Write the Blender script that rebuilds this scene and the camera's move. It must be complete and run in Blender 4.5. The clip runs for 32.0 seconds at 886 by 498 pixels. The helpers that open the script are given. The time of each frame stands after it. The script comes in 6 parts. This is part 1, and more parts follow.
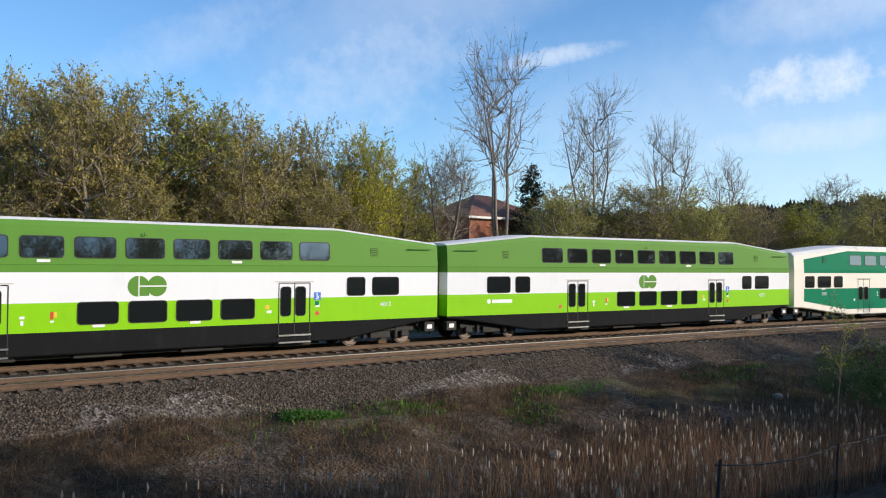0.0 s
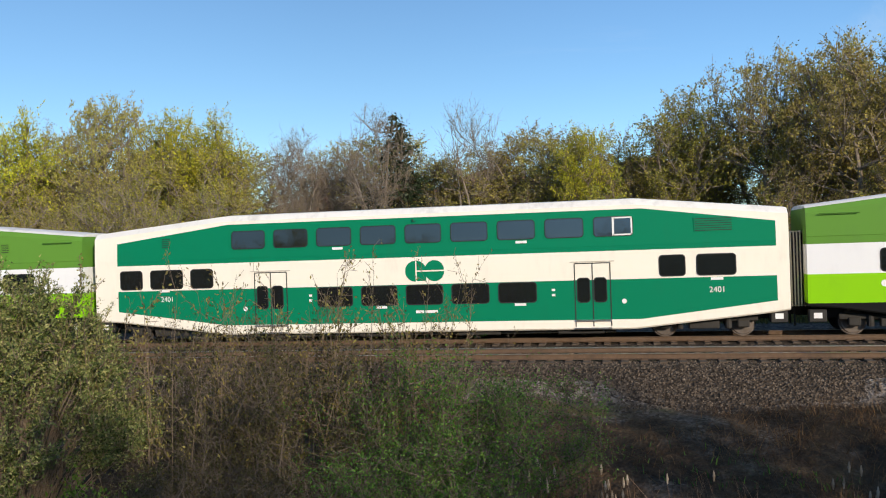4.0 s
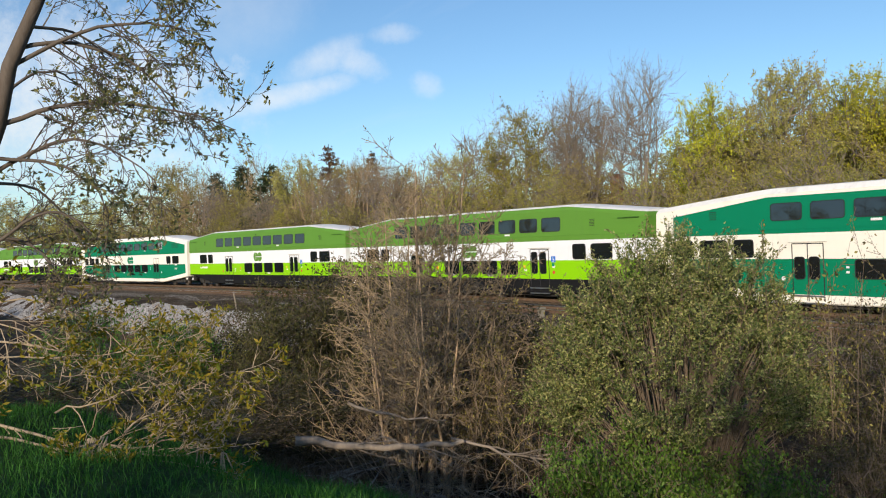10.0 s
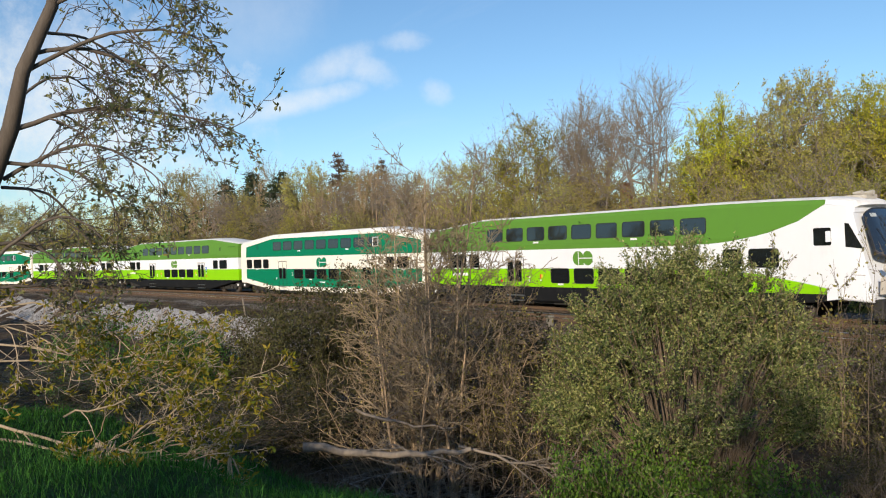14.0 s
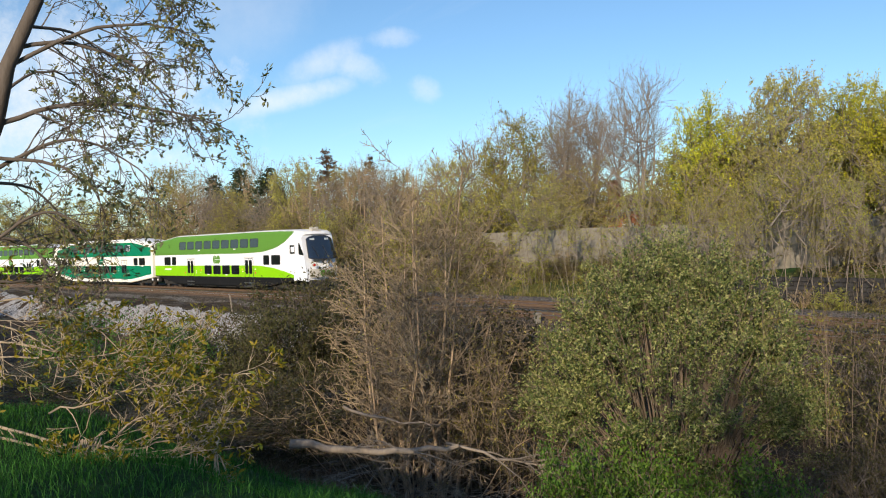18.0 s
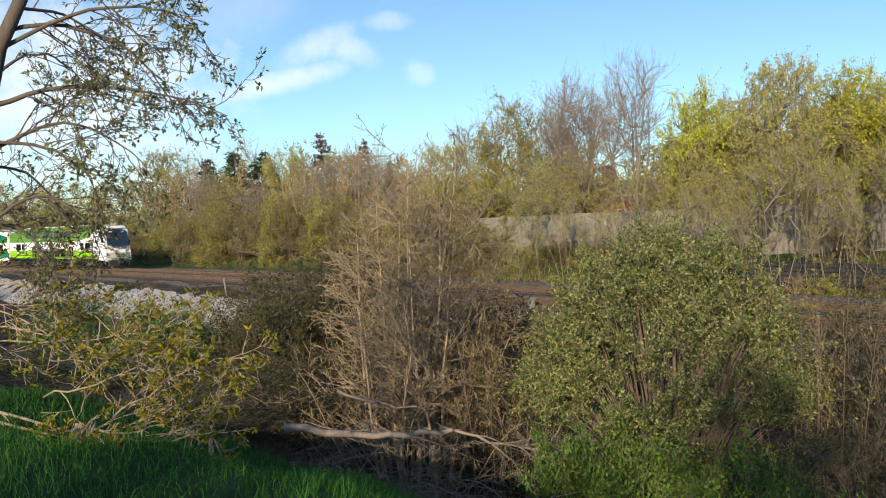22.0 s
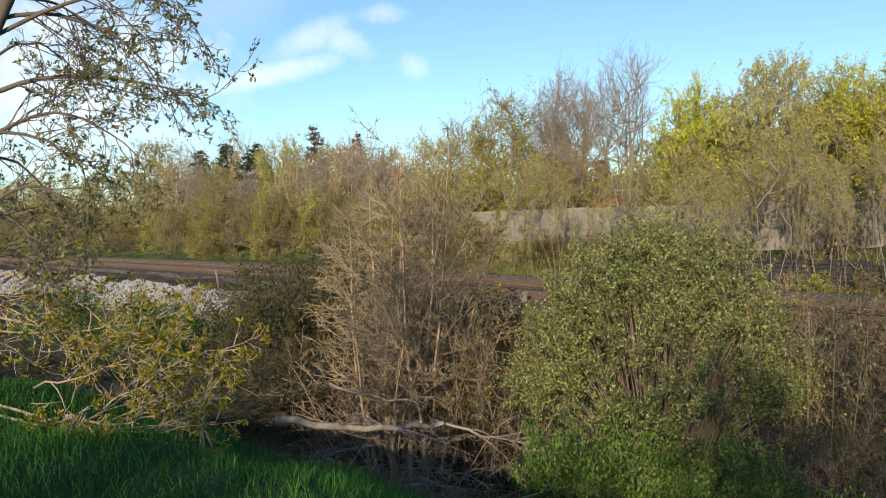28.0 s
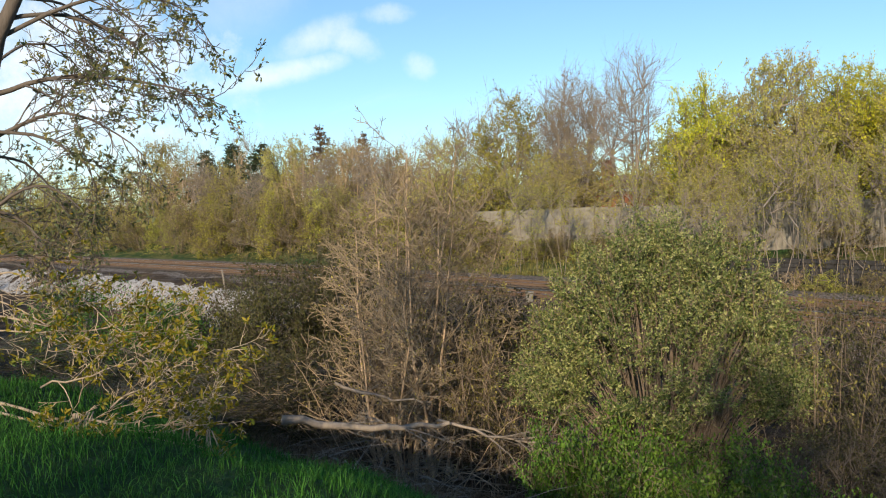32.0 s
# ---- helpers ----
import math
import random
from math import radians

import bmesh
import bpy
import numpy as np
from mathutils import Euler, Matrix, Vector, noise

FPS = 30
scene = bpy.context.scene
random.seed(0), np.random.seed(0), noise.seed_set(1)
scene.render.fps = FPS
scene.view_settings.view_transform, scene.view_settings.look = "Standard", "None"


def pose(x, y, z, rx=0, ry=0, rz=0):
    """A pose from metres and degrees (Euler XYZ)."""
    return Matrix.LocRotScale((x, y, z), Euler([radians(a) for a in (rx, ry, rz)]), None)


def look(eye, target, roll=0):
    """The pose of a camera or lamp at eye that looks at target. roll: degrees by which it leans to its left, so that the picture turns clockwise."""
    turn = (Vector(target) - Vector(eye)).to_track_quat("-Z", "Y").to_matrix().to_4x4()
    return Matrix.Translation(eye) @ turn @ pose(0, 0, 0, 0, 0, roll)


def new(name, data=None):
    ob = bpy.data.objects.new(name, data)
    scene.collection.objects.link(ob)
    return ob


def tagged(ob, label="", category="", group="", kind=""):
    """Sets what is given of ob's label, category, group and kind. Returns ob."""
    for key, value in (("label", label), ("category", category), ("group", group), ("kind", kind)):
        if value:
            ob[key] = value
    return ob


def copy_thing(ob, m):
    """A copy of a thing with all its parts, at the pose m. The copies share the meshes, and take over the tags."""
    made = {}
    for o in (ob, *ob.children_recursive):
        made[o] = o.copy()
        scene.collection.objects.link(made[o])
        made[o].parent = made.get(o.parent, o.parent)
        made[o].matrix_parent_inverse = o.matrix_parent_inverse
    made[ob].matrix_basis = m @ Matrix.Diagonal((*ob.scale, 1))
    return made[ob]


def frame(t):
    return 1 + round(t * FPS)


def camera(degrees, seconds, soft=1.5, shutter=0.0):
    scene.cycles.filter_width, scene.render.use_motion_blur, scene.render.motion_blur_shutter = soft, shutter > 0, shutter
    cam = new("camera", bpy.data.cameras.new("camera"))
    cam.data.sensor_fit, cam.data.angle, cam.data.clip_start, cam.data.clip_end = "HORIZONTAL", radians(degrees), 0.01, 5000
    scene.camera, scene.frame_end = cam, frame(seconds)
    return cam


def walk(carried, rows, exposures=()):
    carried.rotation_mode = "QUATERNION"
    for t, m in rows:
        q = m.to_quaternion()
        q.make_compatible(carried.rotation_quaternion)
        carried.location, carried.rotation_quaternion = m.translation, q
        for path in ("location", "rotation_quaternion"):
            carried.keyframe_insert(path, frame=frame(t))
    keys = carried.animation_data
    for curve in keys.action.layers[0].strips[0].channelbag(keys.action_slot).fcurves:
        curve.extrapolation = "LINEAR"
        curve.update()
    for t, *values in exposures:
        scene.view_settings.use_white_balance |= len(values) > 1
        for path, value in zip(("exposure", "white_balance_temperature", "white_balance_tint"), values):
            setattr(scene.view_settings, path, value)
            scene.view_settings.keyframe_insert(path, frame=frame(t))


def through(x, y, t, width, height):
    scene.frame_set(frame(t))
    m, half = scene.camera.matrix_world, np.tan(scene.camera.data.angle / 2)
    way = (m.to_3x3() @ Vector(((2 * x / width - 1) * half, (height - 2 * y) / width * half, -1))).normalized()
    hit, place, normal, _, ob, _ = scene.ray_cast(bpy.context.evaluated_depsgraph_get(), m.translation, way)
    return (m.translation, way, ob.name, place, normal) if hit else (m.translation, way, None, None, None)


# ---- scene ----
# The camera stands on a grassy bank; x runs along the railway, y across it, z is up from the rail heads.
EYE = 3.47
cam = camera(56.2, 32.0, soft=1.1)
PATH = [
    (0, pose(0, 0, EYE, 90.94, -0.53, -38.38)),
    (0.5, pose(0, 0, EYE, 91.12, -0.48, -39.04)),
    (1, pose(0, 0, EYE, 91.06, -0.41, -39.91)),
    (1.5, pose(0, 0, EYE, 90.95, -0.29, -38.48)),
    (2, pose(0, 0, EYE, 90.68, 0.37, -27.34)),
    (2.5, pose(0, 0, EYE, 90.04, 1.00, -19.27)),
    (4.5, pose(0, 0, EYE, 89.33, 2.23, 21.95)),
    (5, pose(0, 0, EYE, 89.50, 2.40, 29.74)),
    (5.5, pose(0, 0, EYE, 89.55, 2.48, 34.21)),
    (6, pose(0, 0, EYE, 89.62, 2.59, 37.26)),
    (6.5, pose(0, 0, EYE, 88.99, 2.68, 40.63)),
    (7, pose(0, 0, EYE, 89.05, 3.01, 46.76)),
    (7.5, pose(0, 0, EYE, 89.00, 3.19, 49.83)),
    (8, pose(0, 0, EYE, 88.92, 3.18, 51.73)),
    (8.5, pose(0, 0, EYE, 89.00, 3.02, 54.13)),
    (9, pose(0, 0, EYE, 89.04, 2.99, 55.71)),
    (9.5, pose(0, 0, EYE, 89.12, 2.90, 56.18)),
    (10, pose(0, 0, EYE, 89.19, 2.56, 56.43)),
    (10.5, pose(0, 0, EYE, 89.40, 2.39, 56.56)),
    (11, pose(0, 0, EYE, 89.60, 2.16, 56.75)),
    (11.5, pose(0, 0, EYE, 89.75, 2.07, 56.96)),
    (12, pose(0, 0, EYE, 89.68, 1.84, 56.89)),
    (12.5, pose(0, 0, EYE, 89.70, 1.87, 56.83)),
    (13, pose(0, 0, EYE, 89.71, 1.92, 56.93)),
    (13.5, pose(0, 0, EYE, 89.71, 1.93, 56.90)),
    (14, pose(0, 0, EYE, 89.72, 2.14, 57.04)),
    (14.5, pose(0, 0, EYE, 89.73, 2.22, 56.93)),
    (16.5, pose(0, 0, EYE, 89.68, 2.30, 56.72)),
    (17, pose(0, 0, EYE, 89.65, 2.14, 56.39)),
    (17.5, pose(0, 0, EYE, 89.55, 1.99, 56.14)),
    (18, pose(0, 0, EYE, 89.48, 1.94, 56.21)),
    (18.5, pose(0, 0, EYE, 89.45, 1.97, 56.21)),
    (19, pose(0, 0, EYE, 89.42, 2.03, 56.24)),
    (19.5, pose(0, 0, EYE, 89.28, 2.04, 56.20)),
    (20, pose(0, 0, EYE, 89.12, 1.90, 56.12)),
    (20.5, pose(0, 0, EYE, 88.91, 1.92, 56.10)),
    (21, pose(0, 0, EYE, 88.64, 1.94, 56.05)),
    (21.5, pose(0, 0, EYE, 88.50, 1.93, 56.02)),
    (22, pose(0, 0, EYE, 88.42, 1.80, 55.83)),
    (22.5, pose(0, 0, EYE, 88.29, 1.73, 55.89)),
    (23, pose(0, 0, EYE, 88.25, 1.79, 55.94)),
    (23.5, pose(0, 0, EYE, 88.26, 1.88, 56.05)),
    (24, pose(0, 0, EYE, 88.36, 1.87, 56.07)),
    (24.5, pose(0, 0, EYE, 88.48, 1.78, 55.84)),
    (25, pose(0, 0, EYE, 88.57, 1.76, 55.85)),
    (25.5, pose(0, 0, EYE, 88.58, 1.82, 55.85)),
    (27.5, pose(0, 0, EYE, 88.07, 1.57, 55.52)),
    (28, pose(0, 0, EYE, 87.96, 1.33, 55.34)),
    (28.5, pose(0, 0, EYE, 87.92, 1.11, 55.09)),
    (29, pose(0, 0, EYE, 87.98, 1.06, 54.82)),
    (29.5, pose(0, 0, EYE, 87.89, 1.16, 54.63)),
    (30, pose(0, 0, EYE, 87.82, 1.23, 54.43)),
    (30.5, pose(0, 0, EYE, 87.80, 1.23, 54.25)),
    (31, pose(0, 0, EYE, 87.77, 1.24, 54.46)),
    (31.5, pose(0, 0, EYE, 87.82, 1.23, 54.93)),
    (32, pose(0, 0, EYE, 87.95, 1.36, 55.74)),
]
walk(cam, PATH, exposures=[(0, -0.08, 6550, 10), (1, -0.08, 6900, 10), (3, -0.13, 6850, 10), (5, -0.22, 6850, 10), (9, -0.16, 6950, 10), (14, -0.14, 7000, 10), (20, 0.08, 7050, 10), (23, 0.18, 7300, 9), (32, 0.22, 7300, 9)])

# ---- light: low evening sun from behind the camera, blue sky with thin streaks of cloud ----
SUN_EL, SUN_AZ = 17.5, 140.0   # degrees; the bearing counts clockwise from +y to where the sun stands
sun = new("sun", bpy.data.lights.new("sun", "SUN"))
sun.data.energy, sun.data.angle, sun.data.color = 5.0, radians(0.6), (1.0, 0.87, 0.70)
_to = Vector((math.sin(radians(SUN_AZ)) * math.cos(radians(SUN_EL)), math.cos(radians(SUN_AZ)) * math.cos(radians(SUN_EL)), math.sin(radians(SUN_EL))))
sun.matrix_basis = look(_to * 200, (0, 0, 0))


def bearing(az, el):
    """Unit vector at degrees left of +y and above level."""
    a, e = radians(az), radians(el)
    return Vector((-math.sin(a) * math.cos(e), math.cos(a) * math.cos(e), math.sin(e)))


class Tree:
    """Short hand for building node graphs."""

    def __init__(self, nt):
        self.nt = nt

    def n(self, kind, ins=None, operation=None, use_clamp=False, data_type=None, blend_type=None, interpolation_type=None):
        nd = self.nt.nodes.new(kind)
        if operation:
            nd.operation = operation
        if use_clamp:
            nd.use_clamp = True
        if data_type:
            nd.data_type = data_type
        if blend_type:
            nd.blend_type = blend_type
        if interpolation_type:
            nd.interpolation_type = interpolation_type
        for k, v in (ins or {}).items():
            if isinstance(v, bpy.types.NodeSocket):
                self.nt.links.new(v, nd.inputs[k])
            else:
                nd.inputs[k].default_value = v
        return nd

    def math(self, op, a, b=0.0, c=0.0, clamp=False):
        return self.n("ShaderNodeMath", {0: a, 1: b, 2: c}, operation=op, use_clamp=clamp).outputs[0]

    def vec(self, op, a, b=(0, 0, 0)):
        nd = self.n("ShaderNodeVectorMath", {0: a, 1: b}, operation=op)
        return nd.outputs["Value"] if op == "DOT_PRODUCT" else nd.outputs[0]

    def noise(self, vec, scale, detail=4.0, rough=0.55, dist=0.0):
        return self.n("ShaderNodeTexNoise", {"Vector": vec, "Scale": scale, "Detail": detail, "Roughness": rough, "Distortion": dist}).outputs["Fac"]

    def ramp(self, fac, stops):
        nd = self.n("ShaderNodeValToRGB", {"Fac": fac})
        el = nd.color_ramp.elements
        while len(el) < len(stops):
            el.new(0.5)
        for e, (p, c) in zip(el, stops):
            e.position, e.color = p, (*c, 1) if len(c) == 3 else c
        return nd.outputs["Color"]

    def mix(self, fac, a, b, blend="MIX"):
        nd = self.n("ShaderNodeMix", {0: fac, 6: a, 7: b}, data_type="RGBA", blend_type=blend)
        return nd.outputs[2]

    def smooth(self, v, lo, hi):
        return self.n("ShaderNodeMapRange", {0: v, 1: lo, 2: hi, 3: 0.0, 4: 1.0}, interpolation_type="SMOOTHSTEP").outputs[0]


world = bpy.data.worlds.new("world")
scene.world = world
world.use_nodes = True
world.node_tree.nodes.clear()
W = Tree(world.node_tree)
sky = W.n("ShaderNodeTexSky")
sky.sky_type, sky.sun_disc = "NISHITA", False
sky.sun_elevation, sky.sun_rotation = radians(SUN_EL), radians(SUN_AZ)
sky.altitude, sky.air_density, sky.dust_density, sky.ozone_density = 150.0, 1.0, 0.2, 3.5
way = W.n("ShaderNodeTexCoord").outputs["Generated"]
sep = W.n("ShaderNodeSeparateXYZ", {0: way})
# thin cirrus: noise on a plane high above, stretched along one way
inv = W.math("DIVIDE", 1.0, W.math("MAXIMUM", W.math("ADD", sep.outputs["Z"], 0.10), 0.05))
flat = W.n("ShaderNodeCombineXYZ", {"X": W.math("MULTIPLY", sep.outputs["X"], inv), "Y": W.math("MULTIPLY", sep.outputs["Y"], inv), "Z": 0.0}).outputs[0]
turned = W.n("ShaderNodeMapping", {"Vector": flat, "Rotation": (0, 0, radians(32)), "Scale": (0.45, 1.3, 1.0)}).outputs[0]
wisp = W.noise(turned, 1.5, 7.0, 0.6, 0.4)
veil = W.noise(flat, 0.55, 3.0, 0.5)
fine = W.noise(way, 34.0, 5.0, 0.65)


def cloud(az, el, half_w, half_h, lean, dense, ragged=3.6):
    """One small cloud or streak: soft round the bearing, with a ragged edge; half sizes in degrees."""
    c = bearing(az, el)
    right = Vector((-c.y, c.x, 0)).normalized() * -1.0
    up = right.cross(c)
    a = radians(lean)
    ax, ay = right * math.cos(a) + up * math.sin(a), up * math.cos(a) - right * math.sin(a)
    u = W.math("DIVIDE", W.vec("DOT_PRODUCT", way, tuple(ax)), math.sin(radians(half_w)))
    v = W.math("DIVIDE", W.vec("DOT_PRODUCT", way, tuple(ay)), math.sin(radians(half_h)))
    r = W.math("ADD", W.math("MULTIPLY", u, u), W.math("MULTIPLY", v, v))
    front = W.math("GREATER_THAN", W.vec("DOT_PRODUCT", way, tuple(c)), 0.5)
    edge = W.math("ADD", r, W.math("MULTIPLY", W.math("SUBTRACT", fine, 0.5), ragged))
    return W.math("MULTIPLY", W.math("MULTIPLY", W.math("SUBTRACT", 1.0, W.smooth(edge, -1.1, 2.0)), dense), front)


cover = W.math("MULTIPLY", W.smooth(wisp, 0.52, 0.86), W.smooth(veil, 0.40, 0.72))
cover = W.math("MULTIPLY", cover, 0.35)
for spec in [
        (66.8, 9.9, 4.6, 0.75, 14, 0.7, 2.0), (64.2, 12.2, 2.6, 0.9, 25, 0.5, 2.4), (61.8, 12.0, 1.7, 0.9, -20, 0.45, 3.2), (59.3, 13.8, 1.4, 0.6, 0, 0.35, 3.4),
        (57.2, 10.4, 1.0, 0.8, -30, 0.4, 3.2), (70.0, 15.5, 5.0, 3.0, 20, 0.25, 1.5), (80.0, 9.0, 9.0, 6.0, 0, 0.75), (-62.0, 11.5, 4.4, 1.7, 5, 0.8), (-62.0, 5.0, 22.0, 9.0, -4, 0.42, 1.0), (-62.5, 8.2, 9.0, 1.6, 4, 0.6, 1.6),
        (-46.5, 14.0, 4.2, 0.6, 8, 0.55), (-34.0, 14.0, 9.0, 4.2, 30, 0.3), (-22.0, 14.5, 8.0, 1.6, 24, 0.2), (-66.0, 17.0, 9.0, 2.6, 12, 0.5, 1.5), (-40.0, 19.0, 14.0, 3.5, 20, 0.3, 1.2)]:
    cover = W.math("MAXIMUM", cover, cloud(*spec))
low = W.math("SUBTRACT", 1.0, W.smooth(sep.outputs["Z"], 0.0, 0.28))
cloud_col = W.mix(low, (8.6, 9.0, 9.6, 1), (8.2, 8.4, 8.6, 1))
# the sky is clearer and brighter towards the sun's side
blue = W.mix(1.0, sky.outputs[0], W.mix(W.smooth(sep.outputs["X"], -0.35, 0.3), (1.05, 1.24, 1.35, 1), (1.29, 1.6, 1.83, 1)), "MULTIPLY")
sky_col = W.mix(W.math("MULTIPLY", cover, 1.0, clamp=True), blue, cloud_col)
# haze and thin cloud scatter the light forward, so the sky whitens towards the sun
near_sun = W.math("POWER", W.math("MAXIMUM", W.vec("DOT_PRODUCT", way, tuple(_to)), 0.0), 22.0)
sky_col = W.mix(1.0, sky_col, W.mix(near_sun, (0, 0, 0, 1), (7.5, 7.0, 6.3, 1)), "ADD")
SKY_POWER = 0.125
W.n("ShaderNodeOutputWorld", {"Surface": W.n("ShaderNodeBackground", {"Color": sky_col, "Strength": SKY_POWER}).outputs[0]})

# ---- materials ----
def mat(name, rough=0.6, metal=0.0, spec=0.5):
    m = bpy.data.materials.new(name)
    m.use_nodes = True
    m.node_tree.nodes.clear()
    g = Tree(m.node_tree)
    p = g.n("ShaderNodeBsdfPrincipled", {"Roughness": rough, "Metallic": metal, "Specular IOR Level": spec})
    g.n("ShaderNodeOutputMaterial", {"Surface": p.outputs[0]})
    return m, g, p


def link(g, out, node, socket):
    g.nt.links.new(out, node.inputs[socket])


def bump(g, p, height, strength=0.4, dist=0.02):
    link(g, g.n("ShaderNodeBump", {"Height": height, "Strength": strength, "Distance": dist}).outputs[0], p, "Normal")


def rgb(h):
    """Linear colour from a hex code of sRGB."""
    c = [int(h[i:i + 2], 16) / 255 for i in (0, 2, 4)]
    return tuple(((x + 0.055) / 1.055) ** 2.4 if x > 0.04045 else x / 12.92 for x in c)


def times(c, k):
    return tuple(min(1.0, x * k) for x in c)


def paint(name, col, rough=0.32, dirt=0.25, metal=0.0, coat=0.06, spec=0.12):
    """Coach paint with faint road dirt, streaks and unevenness."""
    m, g, p = mat(name, rough + 0.25, metal, spec)
    pos = g.n("ShaderNodeTexCoord").outputs["Object"]
    big = g.noise(pos, 0.7, 5, 0.6)
    streak = g.noise(g.n("ShaderNodeMapping", {"Vector": pos, "Scale": (2.2, 2.2, 0.45)}).outputs[0], 1.6, 6, 0.65)
    grime = g.math("MULTIPLY", g.smooth(g.math("MULTIPLY", big, streak), 0.22, 0.48), dirt)
    c = g.mix(grime, (*col, 1), (*times(tuple(0.5 * x + 0.05 for x in col), 0.8), 1))
    link(g, c, p, "Base Color")
    link(g, g.math("ADD", g.math("MULTIPLY", grime, 0.3), rough + 0.25), p, "Roughness")
    p.inputs["Coat Weight"].default_value = coat
    p.inputs["Coat Roughness"].default_value = 0.06
    bump(g, p, g.noise(pos, 1.4, 2, 0.4), 0.12, 0.02)
    return m


def plain(name, col, rough=0.6, metal=0.0, var=0.3, scale=6.0, bumpy=0.15):
    m, g, p = mat(name, rough, metal)
    pos = g.n("ShaderNodeTexCoord").outputs["Object"]
    f = g.noise(pos, scale, 6, 0.6)
    f2 = g.noise(pos, scale * 0.15, 3, 0.5)
    c = g.ramp(g.math("ADD", g.math("MULTIPLY", f, 0.6), g.math("MULTIPLY", f2, 0.4)), [(0.3, times(col, 1 - var)), (0.7, times(col, 1 + var))])
    link(g, c, p, "Base Color")
    bump(g, p, f, bumpy, 0.02)
    return m


def leafy(name, cols, rough=0.55, through=0.35):
    """Small leaves: colour differs from leaf to leaf and over the crown, light shines through."""
    m = bpy.data.materials.new(name)
    m.use_nodes = True
    m.node_tree.nodes.clear()
    g = Tree(m.node_tree)
    isl = g.n("ShaderNodeNewGeometry").outputs["Random Per Island"]
    pos = g.n("ShaderNodeTexCoord").outputs["Object"]
    f = g.math("ADD", g.math("MULTIPLY", isl, 0.65), g.math("MULTIPLY", g.noise(pos, 0.6, 2), 0.35))
    ob = g.n("ShaderNodeObjectInfo").outputs["Random"]
    c = g.ramp(f, [(0.15 + 0.6 * i / max(1, len(cols) - 1), k) for i, k in enumerate(cols)])
    c = g.n("ShaderNodeHueSaturation", {"Color": c, "Hue": g.math("ADD", 0.485, g.math("MULTIPLY", ob, 0.03)), "Value": g.math("ADD", 0.85, g.math("MULTIPLY", ob, 0.3))}).outputs[0]
    p = g.n("ShaderNodeBsdfPrincipled", {"Base Color": c, "Roughness": rough, "Specular IOR Level": 0.3})
    t = g.n("ShaderNodeBsdfTranslucent", {"Color": c})
    mx = g.n("ShaderNodeMixShader", {0: through, 1: p.outputs[0], 2: t.outputs[0]})
    g.n("ShaderNodeOutputMaterial", {"Surface": mx.outputs[0]})
    return m


def bark(name, col, var=0.35):
    m, g, p = mat(name, 0.85, 0.0, 0.2)
    pos = g.n("ShaderNodeTexCoord").outputs["Object"]
    f = g.noise(g.n("ShaderNodeMapping", {"Vector": pos, "Scale": (9, 9, 1.6)}).outputs[0], 2.0, 6, 0.65)
    f2 = g.noise(pos, 0.8, 3)
    c = g.ramp(g.math("ADD", g.math("MULTIPLY", f, 0.6), g.math("MULTIPLY", f2, 0.4)), [(0.3, times(col, 1 - var)), (0.52, col), (0.72, times(col, 1 + var))])
    link(g, c, p, "Base Color")
    bump(g, p, f, 0.5, 0.02)
    return m


M_GREEN = paint("paint_green", rgb("5c8c38"), 0.3, 0.18)
M_LIME = paint("paint_lime", rgb("87c916"), 0.3, 0.15)
M_WHITE = paint("paint_white", rgb("e6e8ec"), 0.3, 0.10)
M_CREAM = paint("paint_cream", rgb("f0eadd"), 0.38, 0.16)
M_TEAL = paint("paint_teal", rgb("007a58"), 0.32, 0.08, coat=0.02, spec=0.06)
M_ROOF = paint("roof_white", rgb("e6e4e0"), 0.5, 0.4, coat=0.0)
M_SKIRT = paint("paint_charcoal", rgb("17181a"), 0.65, 0.25, coat=0.0, spec=0.2)
M_ENDGREY = paint("end_grey", rgb("b9b2a6"), 0.5, 0.4, coat=0.0)
M_DARKGREEN = paint("end_green", rgb("47722d"), 0.4, 0.3)
M_RUBBER = plain("rubber", (0.018, 0.018, 0.02), 0.7, 0, 0.3, 20)
M_UNDER = plain("underframe_grime", (0.026, 0.024, 0.022), 0.8, 0.0, 0.5, 4, 0.3)
M_WHEEL = plain("wheel_steel", (0.16, 0.13, 0.11), 0.5, 0.6, 0.4, 5)
M_STEEL = plain("bare_steel", (0.55, 0.55, 0.55), 0.3, 0.9, 0.2, 9)
M_SIGNWHITE = plain("sign_white", (0.8, 0.8, 0.8), 0.5, 0, 0.05, 9, 0)
M_BLUE = plain("sign_blue", (0.02, 0.16, 0.6), 0.45, 0, 0.05, 9, 0)
M_RED = plain("sign_red", (0.6, 0.05, 0.03), 0.45, 0, 0.05, 9, 0)
M_YELLOW = plain("sign_yellow", (0.8, 0.5, 0.04), 0.45, 0, 0.05, 9, 0)
M_BLIND = plain("interior_panel", (0.42, 0.45, 0.44), 0.7, 0, 0.1, 3)

M_GLASS, g_, p_ = mat("tinted_glass", 0.03, 0.0, 0.5)
p_.inputs["Base Color"].default_value = (0.012, 0.014, 0.015, 1)
p_.inputs["IOR"].default_value = 2.0
bump(g_, p_, g_.noise(g_.n("ShaderNodeTexCoord").outputs["Object"], 0.9, 1, 0.3), 0.05, 0.05)

M_LAMP, g_, p_ = mat("tail_lamp", 0.2)
p_.inputs["Base Color"].default_value = (0.5, 0.03, 0.02, 1)

